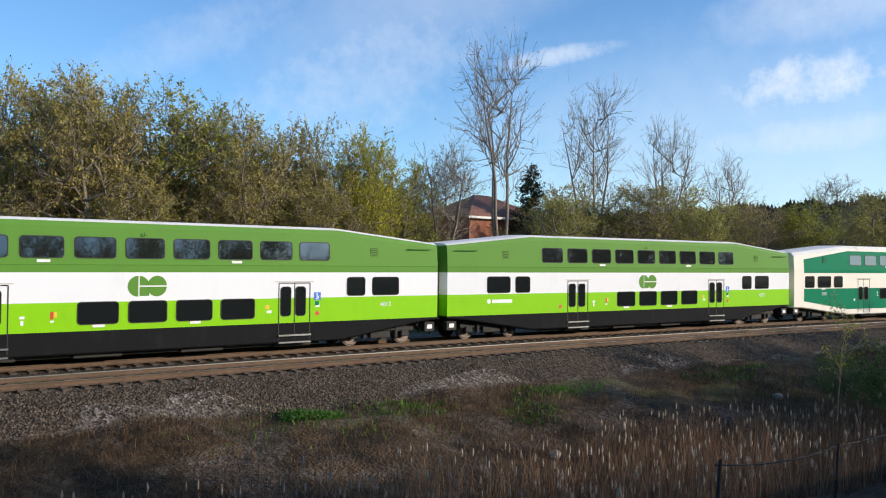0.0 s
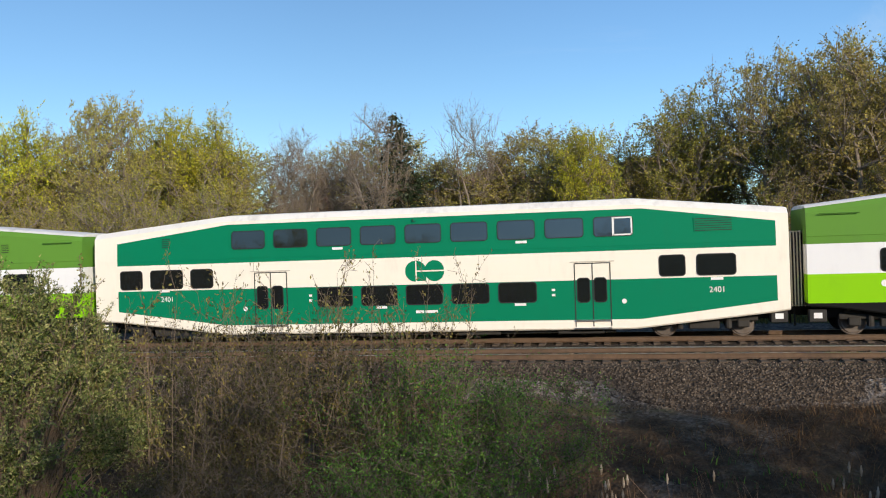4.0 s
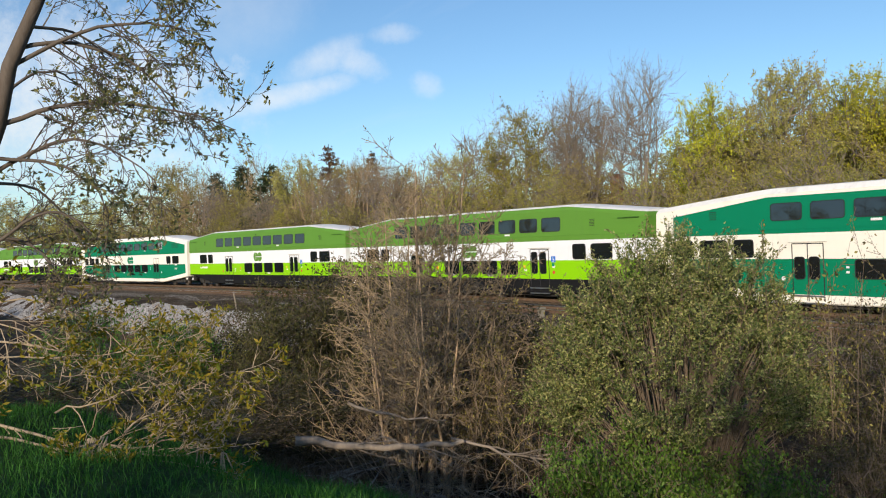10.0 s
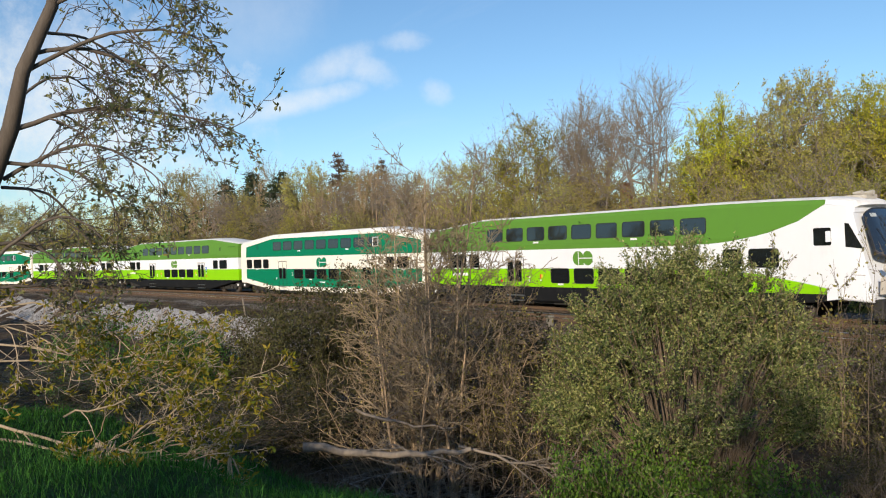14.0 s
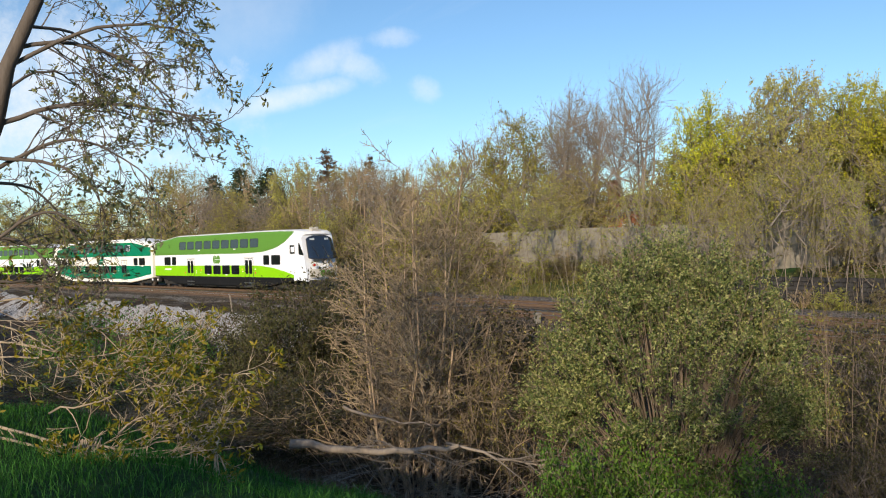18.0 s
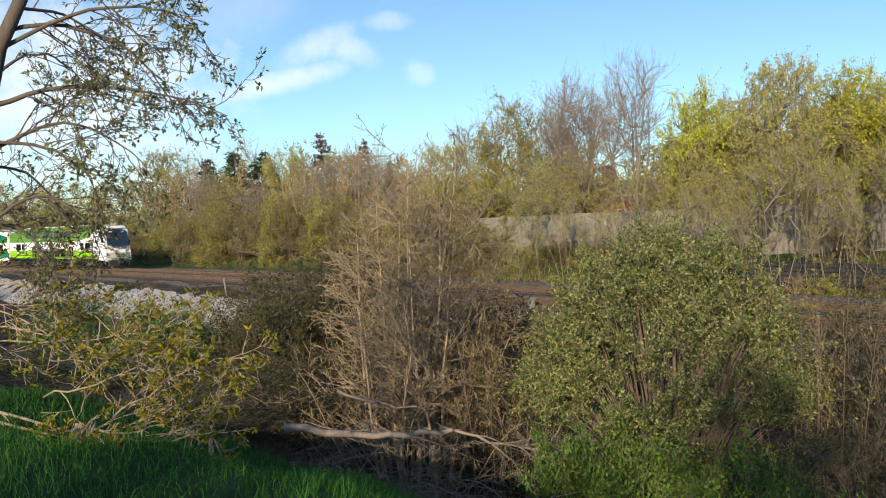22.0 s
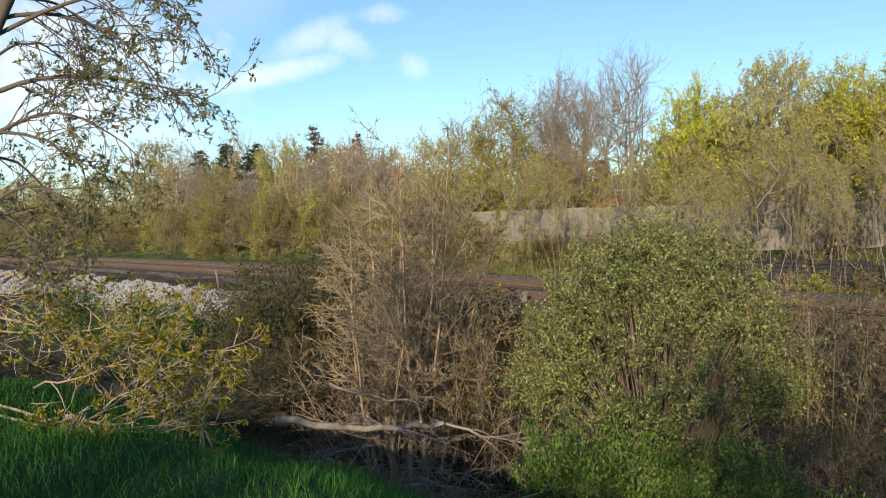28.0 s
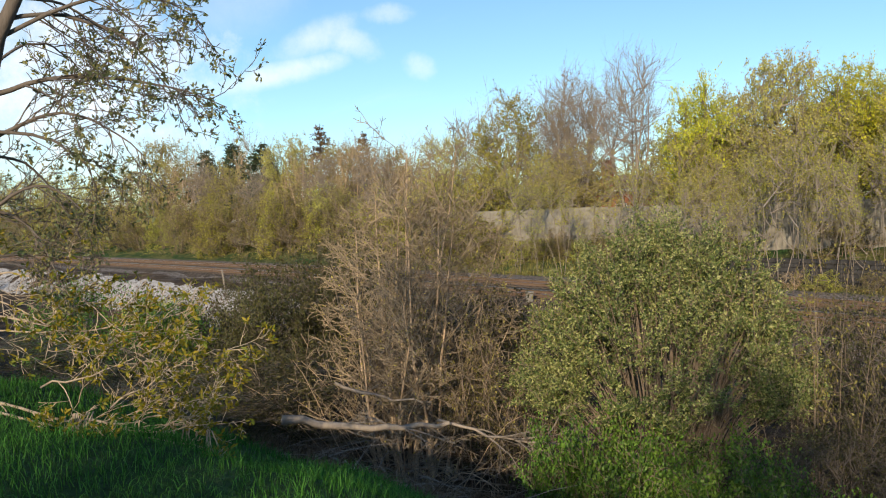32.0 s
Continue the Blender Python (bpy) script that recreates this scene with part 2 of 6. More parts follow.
M_RAIL = plain("rail_rust", (0.13, 0.082, 0.052), 0.8, 0.2, 0.35, 7)
M_RAILTOP = plain("rail_head", (0.66, 0.62, 0.58), 0.33, 1.0, 0.08, 5, 0.02)
M_TIE = plain("old_tie", (0.10, 0.072, 0.05), 0.9, 0, 0.45, 9, 0.4)
M_LOG = bark("weathered_wood", (0.24, 0.20, 0.16))
M_CONC = plain("concrete_panel", (0.21, 0.188, 0.15), 0.9, 0, 0.55, 2.5, 0.3)
M_BLOCK = plain("dark_block", (0.028, 0.026, 0.025), 0.95, 0, 0.5, 4, 0.5)
M_BRICK = plain("house_brick", (0.36, 0.14, 0.08), 0.9, 0, 0.3, 12, 0.3)
M_SHINGLE = plain("roof_shingle", (0.26, 0.12, 0.085), 0.9, 0, 0.3, 9, 0.3)
M_TRIM = plain("white_trim", (0.75, 0.74, 0.7), 0.6, 0, 0.08, 4, 0.05)

B_GREY = bark("bark_grey", (0.235, 0.195, 0.16))
B_BROWN = bark("bark_brown", (0.19, 0.145, 0.105))
B_PALE = bark("bark_pale", (0.38, 0.30, 0.21))
B_TAN = bark("bark_tan", (0.42, 0.305, 0.2))
B_TWIG = bark("bark_twig", (0.25, 0.19, 0.125))
B_DARKGREY = bark("bark_dark_grey", (0.12, 0.098, 0.08))
B_DARK = bark("bark_dark", (0.075, 0.058, 0.045))
L_OLIVE = leafy("leaf_olive", [rgb("68642e"), rgb("958d44"), rgb("bab056"), rgb("a2965a")], through=0.25)
L_GREEN = leafy("leaf_green", [rgb("5e6426"), rgb("8e8e3a"), rgb("b6b04c")], through=0.25)
L_YELLOW = leafy("leaf_yellow", [rgb("868a2a"), rgb("a8ae30"), rgb("ccc638")], through=0.25)
L_BROWN = leafy("leaf_brown", [rgb("665638"), rgb("84724a"), rgb("9a8c56")])
L_WILLOW = leafy("leaf_willow", [rgb("344020"), rgb("52602e"), rgb("727a44"), rgb("9c9a62")], through=0.2)
L_FRESH = leafy("leaf_fresh", [rgb("2f501c"), rgb("456a26"), rgb("648634")])
L_LEAF = leafy("leaf_bramble", [rgb("33501c"), rgb("4f7228"), rgb("709038")])
L_DUSK = leafy("leaf_dusk", [rgb("383a22"), rgb("4a4a2a"), rgb("5e5a34")])
L_SCRUB = leafy("leaf_scrub", [rgb("4c4428"), rgb("70663a"), rgb("948a4a")])
L_BRIGHT = leafy("leaf_bright", [rgb("5c6218"), rgb("7e7a22"), rgb("9e8c2c"), rgb("667224")])
L_GREYGREEN = leafy("leaf_grey_green", [rgb("434b31"), rgb("5b6241"), rgb("757952"), rgb("93874f")])
L_NEEDLE = leafy("needles", [rgb("1c2a18"), rgb("2c3b22"), rgb("3d4a2c")], through=0.1)
L_RUST = leafy("needles_rust", [rgb("4a3526"), rgb("6a4a34"), rgb("4f4a2c")], through=0.1)
L_GRASS = leafy("grass_blade", [rgb("173a10"), rgb("2a5a1a"), rgb("4c8030")], 0.7, 0.3)
L_DRY = leafy("dry_grass", [rgb("463a2c"), rgb("67563f"), rgb("84705a"), rgb("4a3c30")], 0.8, 0.25)
L_DEAD = leafy("dead_grass", [rgb("3c2c1e"), rgb("5f4730"), rgb("866a4a"), rgb("463424")], 0.8, 0.25)
L_REED = leafy("reed_stalk", [rgb("665341"), rgb("8a6f54"), rgb("aa8f6e")], 0.8, 0.25)
L_FLUFF = leafy("reed_head", [rgb("9a8b76"), rgb("b8aa94"), rgb("cabfac")], 0.9, 0.3)


# ---- mesh helpers ----
def mesh_of(name, verts, faces, mats, idx=None, smooth=False):
    me = bpy.data.meshes.new(name)
    me.from_pydata(np.asarray(verts).tolist() if len(verts) else [], [], faces.tolist() if isinstance(faces, np.ndarray) else faces)
    for m in mats:
        me.materials.append(m)
    if idx is not None:
        me.polygons.foreach_set("material_index", np.asarray(idx, dtype=np.int32))
    if smooth:
        me.polygons.foreach_set("use_smooth", np.ones(len(me.polygons), dtype=bool))
    me.update()
    return me


def from_bm(name, bm, mats):
    me = bpy.data.meshes.new(name)
    bm.normal_update()
    bm.to_mesh(me)
    bm.free()
    for m in mats if isinstance(mats, (list, tuple)) else [mats]:
        me.materials.append(m)
    return me


def part(name, data, parent, m=None, label=""):
    ob = new(name, data)
    ob.parent = parent
    if m is not None:
        ob.matrix_basis = m
    if label:
        tagged(ob, label)
    return ob


def thing(name, label, category, group="", m=None, data=None, kind=""):
    ob = new(name, data)
    if m is not None:
        ob.matrix_basis = m
    return tagged(ob, label, category, group, kind)


def box(bm, x0, x1, y0, y1, z0, z1, mi=0, bev=0.0):
    vs = [bm.verts.new((x, y, z)) for z in (z0, z1) for y in (y0, y1) for x in (x0, x1)]
    fs = [bm.faces.new([vs[i] for i in f]) for f in ((0, 2, 3, 1), (4, 5, 7, 6), (0, 1, 5, 4), (2, 6, 7, 3), (0, 4, 6, 2), (1, 3, 7, 5))]
    for f in fs:
        f.material_index = mi
    if bev:
        out = bmesh.ops.bevel(bm, geom=list({e for f in fs for e in f.edges}), offset=bev, segments=1, affect="EDGES")
        for f in out["faces"]:
            f.material_index = mi
    return fs


def rounded(u0, u1, z0, z1, r, seg=4):
    """Outline of a rectangle with rounded corners, anticlockwise in u, z."""
    pts = []
    for cx, cz, a0 in ((u1 - r, z0 + r, -90), (u1 - r, z1 - r, 0), (u0 + r, z1 - r, 90), (u0 + r, z0 + r, 180)):
        for i in range(seg + 1):
            a = radians(a0 + 90 * i / seg)
            pts.append((cx + r * math.cos(a), cz + r * math.sin(a)))
    return pts


def plate(bm, pts, y0, y1, mi=0):
    """A flat plate of outline pts (u, z), from y0 (back) to y1 (front, towards -y)."""
    a = [bm.verts.new((u, y0, z)) for u, z in pts]
    b = [bm.verts.new((u, y1, z)) for u, z in pts]
    n = len(pts)
    f = bm.faces.new(b)
    f.material_index = mi
    for i in range(n):
        q = bm.faces.new((a[i], a[(i + 1) % n], b[(i + 1) % n], b[i]))
        q.material_index = mi
    return f


def cyl(bm, c, axis, r, h, seg=16, mi=0, r2=None):
    """A capped cylinder round an axis letter, centred at c."""
    rot = {"x": Euler((0, radians(90), 0)), "y": Euler((radians(90), 0, 0)), "z": Euler((0, 0, 0))}[axis].to_matrix().to_4x4()
    out = bmesh.ops.create_cone(bm, cap_ends=True, segments=seg, radius1=r, radius2=r if r2 is None else r2, depth=h, matrix=Matrix.Translation(c) @ rot)
    for v in out["verts"]:
        for f in v.link_faces:
            f.material_index = mi


def tubes(p0, p1, r0, r1, k):
    """Open tapered tubes, all at once."""
    p0, p1 = np.asarray(p0, float), np.asarray(p1, float)
    d = p1 - p0
    d /= np.linalg.norm(d, axis=1, keepdims=True) + 1e-9
    ref = np.where(np.abs(d[:, 2:3]) < 0.9, np.array([[0, 0, 1.0]]), np.array([[1.0, 0, 0]]))
    a = np.cross(d, ref)
    a /= np.linalg.norm(a, axis=1, keepdims=True) + 1e-9
    b = np.cross(d, a)
    ang = np.arange(k) * 2 * np.pi / k
    ring = np.cos(ang)[None, :, None] * a[:, None] + np.sin(ang)[None, :, None] * b[:, None]
    v = np.stack([p0[:, None] + ring * np.asarray(r0)[:, None, None], p1[:, None] + ring * np.asarray(r1)[:, None, None]], 1).reshape(-1, 3)
    n = len(p0)
    i = np.arange(k)
    base = (np.arange(n) * 2 * k)[:, None]
    f = np.stack([base + i, base + (i + 1) % k, base + k + (i + 1) % k, base + k + i], -1).reshape(-1, 4)
    return v, f


def ribbons(p0, p1, r0, r1, rng):
    """Flat slivers for twigs too thin to show their roundness."""
    p0, p1 = np.asarray(p0, float), np.asarray(p1, float)
    d = p1 - p0
    a = np.cross(d, rng.normal(size=d.shape))
    a /= np.linalg.norm(a, axis=1, keepdims=True) + 1e-9
    v = np.stack([p0 - a * r0[:, None], p0 + a * r0[:, None], p1 + a * r1[:, None], p1 - a * r1[:, None]], 1).reshape(-1, 3)
    return v, np.arange(len(v)).reshape(-1, 4)


def flakes(c, size, rng, up=None, slim=0.7):
    """Three-cornered leaves for plants far off."""
    n = len(c)
    a = rng.normal(size=(n, 3)) if up is None else np.asarray(up) + rng.normal(size=(n, 3)) * 0.25
    a /= np.linalg.norm(a, axis=1, keepdims=True) + 1e-9
    b = np.cross(a, rng.normal(size=(n, 3)))
    b /= np.linalg.norm(b, axis=1, keepdims=True) + 1e-9
    s = (np.asarray(size) * np.ones(n))[:, None] * rng.uniform(0.6, 1.35, (n, 1))
    v = np.stack([c + b * s * slim * 0.5, c + a * s, c - b * s * slim * 0.5], 1).reshape(-1, 3)
    return v, np.arange(3 * n).reshape(n, 3)


def cards(c, size, rng, up=None, slim=0.5, lift=0.0):
    """Small leaf blades (bent four-cornered pieces) round the points c, turned at random or along up."""
    n = len(c)
    a = rng.normal(size=(n, 3)) if up is None else np.asarray(up) + rng.normal(size=(n, 3)) * 0.25
    a[:, 2] += lift
    a /= np.linalg.norm(a, axis=1, keepdims=True) + 1e-9
    b = np.cross(a, rng.normal(size=(n, 3)))
    b /= np.linalg.norm(b, axis=1, keepdims=True) + 1e-9
    s = (np.asarray(size) * np.ones(n))[:, None] * rng.uniform(0.6, 1.35, (n, 1))
    v = np.stack([c, c + a * s * 0.5 + b * s * slim * 0.5, c + a * s, c + a * s * 0.5 - b * s * slim * 0.5], 1).reshape(-1, 3)
    f = np.arange(4 * n).reshape(n, 4)
    return v, f


def joined(pieces):
    vs, fs, ms, o = [], [], [], 0
    for (v, f), mi in pieces:
        if len(v):
            vs.append(v)
            fs += (np.asarray(f) + o).tolist()
            ms.append(np.full(len(f), mi))
            o += len(v)
    return np.concatenate(vs), fs, np.concatenate(ms)

# ---- the lie of the land ----
RAD, TRACK_Y, TRACK_GAP = 481.0, 30.43, 4.3


def track_y(x):
    """The train's track is an arc round a centre far behind the camera."""
    x = np.clip(x, -330, 330)
    return TRACK_Y - RAD + np.sqrt(RAD * RAD - x * x)


def on_track(s, off=0.0):
    """The place and heading at s metres along the arc, off metres further away from the camera."""
    a = s / RAD
    return (RAD + off) * math.sin(a), TRACK_Y - RAD + (RAD + off) * math.cos(a), -math.degrees(a)


def at(az, n):
    """The point at degrees left of +y whose distance across the railway is n."""
    d = n / max(0.25, math.cos(radians(az)))
    for _ in range(30):
        x, y = -d * math.sin(radians(az)), d * math.cos(radians(az))
        d += 0.7 * (n - (y - float(track_y(x)) + TRACK_Y)) / max(0.35, math.cos(radians(az)))
    return -d * math.sin(radians(az)), d * math.cos(radians(az)), d


PROFILE_N = [-60, -4, 0, 2.5, 4.5, 6.5, 8.5, 11, 13, 15, 17.5, 20.5, 23.0, 24.7, 25.2, 38.3, 40.5, 43.5, 47, 60, 120, 400]
PROFILE_Z = [2.2, 2.0, 1.87, 1.55, 0.75, -0.35, -1.35, -2.25, -2.5, -2.4, -2.0, -1.35, -1.0, -0.36, -0.33, -0.33, 0.25, 1.3, 2.5, 3.0, 4.5, 6.0]
SHELF_N = [-60, -4, 0, 2.5, 4.5, 6.5, 8.5, 11, 13, 15, 16.8, 19.5, 21, 24.7, 25.2, 38.3, 40.5, 43.5, 47, 60, 120, 400]
SHELF_Z = [2.2, 2.0, 1.87, 1.55, 0.75, -0.35, -1.2, -2.0, -2.3, -2.3, -1.9, -0.55, -0.45, -0.36, -0.33, -0.33, 0.2, 0.9, 1.5, 2.0, 4.5, 6.0]


def ground_z(x, y):
    """Height of the ground, for arrays or numbers."""
    x, y = np.asarray(x, float), np.asarray(y, float)
    n = y - track_y(x) + TRACK_Y
    # the edge of the grassy bank draws back along the slope
    back = np.clip(0.27 * (-x - 6.0), 0, 6.0)
    n = n + back * np.clip((15.0 - n) / 11.0, 0, 1) * np.clip((n + 12.0) / 8.0, 0, 1)
    w = np.clip((-x - 22) / 18, 0, 1)
    w = w * w * (3 - 2 * w)
    z = np.interp(n, PROFILE_N, PROFILE_Z) * (1 - w) + np.interp(n, SHELF_N, SHELF_Z) * w
    rough = np.where((n > 24.2) & (n < 38.5), 0.0, 1.0) * np.clip(np.hypot(x, y) / 5 - 0.4, 0, 1)
    z = z + rough * (0.16 * np.sin(x * 0.55 + 1.3 * np.sin(y * 0.4)) * np.sin(y * 0.7 + 0.6) + 0.07 * np.sin(x * 1.9 + 2 * np.sin(y * 1.1)) + 0.04 * np.sin(y * 3.1 + x * 2.3))
    return z


def bed_z(x, y):
    """Height of the ground or of the ballast bed on it."""
    n = np.asarray(y, float) - track_y(np.asarray(x, float)) + TRACK_Y
    return np.maximum(ground_z(x, y), np.interp(n, [22.1, 22.23, 23.03, 24.43, 24.93, 31.8, 32.4, 33.8, 33.9], [-9, -1.6, -1.0, -0.27, -0.22, -0.22, -0.26, -0.5, -9]))


def gz(x, y):
    return float(ground_z(x, y))


def spaced(lo, hi, near, step):
    """Grid lines: close together within near metres of the middle, ever wider out to the ends."""
    c, out, s = 0.0, [0.0], step
    while c < max(-lo, hi):
        s = step if c < near else s * 1.18
        c += s
        out.append(c)
    line = sorted({-v for v in out if v < -lo} | {v for v in out if v < hi} | {lo, hi})
    return np.array(line)


gx, gy = spaced(-2600, 2600, 62, 0.5), spaced(-2600, 2600, 46, 0.45)
GX, GY = np.meshgrid(gx, gy)
gv = np.stack([GX, GY, ground_z(GX, GY)], -1).reshape(-1, 3)
nx, ny = len(gx), len(gy)
gi = np.arange(nx * ny).reshape(ny, nx)
gf = np.stack([gi[:-1, :-1], gi[:-1, 1:], gi[1:, 1:], gi[1:, :-1]], -1).reshape(-1, 4)

M_GROUND, g_, p_ = mat("ground_soil_grass", 0.95, 0, 0.2)
pos_ = g_.n("ShaderNodeNewGeometry").outputs["Position"]
sx = g_.n("ShaderNodeSeparateXYZ", {0: pos_})
# distance across the railway, allowing for its curve
drop = g_.math("MULTIPLY", g_.math("MULTIPLY", sx.outputs["X"], sx.outputs["X"]), 0.5 / RAD)
across = g_.math("ADD", sx.outputs["Y"], drop)
wob = g_.math("MULTIPLY", g_.math("SUBTRACT", g_.noise(pos_, 0.35, 4), 0.5), 5.0)
acr = g_.math("ADD", g_.math("ADD", across, wob), g_.math("MAXIMUM", 0.0, g_.math("MINIMUM", 7.0, g_.math("MULTIPLY", g_.math("ADD", sx.outputs["X"], 6.0), -0.5))))
soil = g_.ramp(g_.noise(pos_, 2.2, 8, 0.7), [(0.25, (0.014, 0.010, 0.006)), (0.5, (0.042, 0.029, 0.018)), (0.75, (0.10, 0.07, 0.045))])
tan_ = g_.ramp(g_.noise(pos_, 3.4, 8, 0.7), [(0.25, (0.03, 0.019, 0.01)), (0.5, (0.095, 0.058, 0.031)), (0.75, (0.21, 0.137, 0.078))])
lawn = g_.ramp(g_.noise(pos_, 2.6, 7, 0.7), [(0.25, (0.012, 0.03, 0.009)), (0.5, (0.024, 0.06, 0.014)), (0.75, (0.05, 0.095, 0.026))])
verge = g_.ramp(g_.noise(pos_, 1.5, 7, 0.7), [(0.25, (0.06, 0.055, 0.02)), (0.5, (0.11, 0.115, 0.035)), (0.75, (0.2, 0.18, 0.07))])
stone = g_.ramp(g_.n("ShaderNodeTexVoronoi", {"Vector": pos_, "Scale": 11.0}).outputs["Color"], [(0.1, (0.055, 0.043, 0.034)), (0.5, (0.16, 0.13, 0.105)), (0.9, (0.33, 0.28, 0.235))])
col = g_.mix(g_.smooth(acr, 5.6, 7.6), lawn, soil)
col = g_.mix(g_.smooth(acr, 15.0, 17.5), col, g_.mix(g_.smooth(g_.noise(pos_, 0.6, 5), 0.4, 0.65), soil, tan_))
patch = g_.math("MULTIPLY", g_.smooth(g_.noise(pos_, 0.42, 5, 0.6), 0.52, 0.62), g_.math("MULTIPLY", g_.smooth(acr, 16.0, 18.5), 1.0))
col = g_.mix(g_.math("MULTIPLY", patch, 0.4), col, stone)
moss = g_.math("MULTIPLY", g_.smooth(g_.noise(pos_, 0.30, 4, 0.6), 0.56, 0.68), g_.smooth(acr, 18.5, 20.5))
col = g_.mix(g_.math("MULTIPLY", moss, 0.6), col, verge)
col = g_.mix(g_.smooth(g_.math("ADD", across, g_.math("MULTIPLY", wob, 0.12)), 22.6, 23.2), col, stone)
col = g_.mix(g_.smooth(g_.math("ADD", across, g_.math("MULTIPLY", wob, 0.2)), 36.2, 37.2), col, g_.mix(g_.smooth(g_.noise(pos_, 0.5, 4), 0.4, 0.6), verge, lawn))
link(g_, col, p_, "Base Color")
bump(g_, p_, g_.math("ADD", g_.noise(pos_, 6.0, 8, 0.7), g_.math("MULTIPLY", g_.n("ShaderNodeTexVoronoi", {"Vector": pos_, "Scale": 11.0}).outputs["Distance"], 0.8)), 0.9, 0.08)
ground = thing("ground", "bank of dark soil and dry grass with ballast along the railway", "ground", data=mesh_of("ground", gv, gf, [M_GROUND], smooth=True), kind="structure")

# ---- two tracks ----
M_BALLAST, g_, p_ = mat("ballast", 0.95, 0, 0.25)
pos_ = g_.n("ShaderNodeNewGeometry").outputs["Position"]
vor = g_.n("ShaderNodeTexVoronoi", {"Vector": pos_, "Scale": 13.0})
bc = g_.ramp(vor.outputs["Color"], [(0.1, (0.016, 0.012, 0.008)), (0.5, (0.06, 0.044, 0.031)), (0.9, (0.20, 0.155, 0.115))])
link(g_, g_.mix(g_.math("MULTIPLY", g_.noise(pos_, 0.5, 4), 0.7), bc, (0.05, 0.037, 0.026, 1)), p_, "Base Color")
bump(g_, p_, vor.outputs["Distance"], 1.0, 0.08)


def arc_strip(name, section, s0, s1, step, off, mats, idx=None, closed=False):
    """A section (across, height) swept along the arc."""
    ss = np.arange(s0, s1 + step, step)
    k = len(section)
    v = []
    for s in ss:
        for o, h in section:
            x, y, _ = on_track(s, off + o)
            v.append((x, y, h))
    faces, fi = [], []
    for i in range(len(ss) - 1):
        for j in range(k if closed else k - 1):
            a, b = i * k + j, i * k + (j + 1) % k
            faces.append((a, a + k, b + k, b))
            fi.append(idx[j] if idx else 0)
    return mesh_of(name, v, faces, mats, fi)


RAIL = [(-0.07, -0.17), (-0.07, -0.155), (-0.012, -0.14), (-0.012, -0.04), (-0.036, -0.03), (-0.036, -0.004), (-0.03, 0.0), (0.03, 0.0), (0.036, -0.004), (0.036, -0.03), (0.012, -0.04), (0.012, -0.14), (0.07, -0.155), (0.07, -0.17)]
RAIL_I = [0, 0, 0, 0, 0, 1, 1, 1, 0, 0, 0, 0, 0, 0]
RAIL_GAUGE = [0, 0, 0, 0, 1, 1, 1, 1, 0, 0, 0, 0, 0, 0]
S0, S1 = -300.0, 260.0
bed = thing("ballast_bed", "bed of grey-brown crushed stone under two tracks", "ballast", kind="structure",
            data=arc_strip("ballast_bed", [(-8.2, -1.6), (-7.4, -1.0), (-6.0, -0.27), (-5.5, -0.22), (1.4, -0.22), (2.0, -0.26), (3.4, -0.5)], S0, S1, 4.0, 0, [M_BALLAST]))
bmt = bmesh.new()
box(bmt, -0.115, 0.115, -1.29, 1.29, -0.36, -0.175, 0, 0.012)
TIE_MESH = from_bm("tie", bmt, M_TIE)
bmt = bmesh.new()
for q in (-0.7525, 0.7525):
    box(bmt, -0.1, 0.1, q - 0.17, q + 0.17, -0.175, -0.16)
    for e in (-0.11, 0.11):
        cyl(bmt, (0.05 * (1 if e > 0 else -1), q + e, -0.15), "z", 0.018, 0.04, 6)
PLATE_MESH = from_bm("tie_plate", bmt, M_RAIL)
for off, lab in ((0.0, "railway track with rusty rails on worn wooden ties"), (-TRACK_GAP, "empty railway track with one polished rail on worn ties")):
    tr = thing("railway_track", lab, "railway track", "railway tracks", kind="structure")
    for q in (-0.7525, 0.7525):
        part("rail", arc_strip("rail", [(q + o, h) for o, h in RAIL], S0, S1, 4.0, off, [M_RAIL, M_RAILTOP], RAIL_I if q < 0 or off == 0 else RAIL_GAUGE, True), tr)
    vv, ff, nb = [], [], 0
    tv = np.array([v.co[:] for v in TIE_MESH.vertices])
    tf = [tuple(p.vertices) for p in TIE_MESH.polygons]
    # the ties in front of the camera are pieces of their own, those farther off are joined
    for i in range(int((S1 - S0) / 0.56)):
        s = S0 + i * 0.56
        x, y, h = on_track(s, off)
        m = pose(x, y, random.uniform(-0.012, 0.006), 0, 0, h + random.uniform(-1, 1))
        if -34 < s < 46:
            part("tie", TIE_MESH, tr, m)
            part("tie_plate", PLATE_MESH, tr, m)
        elif -150 < s < 120:
            mm = np.array(m)
            vv.append(tv @ mm[:3, :3].T + mm[:3, 3])
            ff += [tuple(k + nb for k in f) for f in tf]
            nb += len(tv)
    far = part("far_ties", mesh_of("far_ties", np.concatenate(vv), ff, [M_TIE]), tr)
    tagged(far, kind="stuff")

# ---- the train: two-deck coaches 25.9 m long, u runs from the leading end ----
CAR, HALF = 25.91, 1.49
MID = CAR / 2


def lerp(u, us, vs):
    return float(np.interp(u, us, vs))


LEAN = 3.4


def lean_in(z):
    """Half width of the upper deck, whose sides lean in."""
    return HALF - max(0.0, z - 3.3) * math.tan(radians(LEAN))


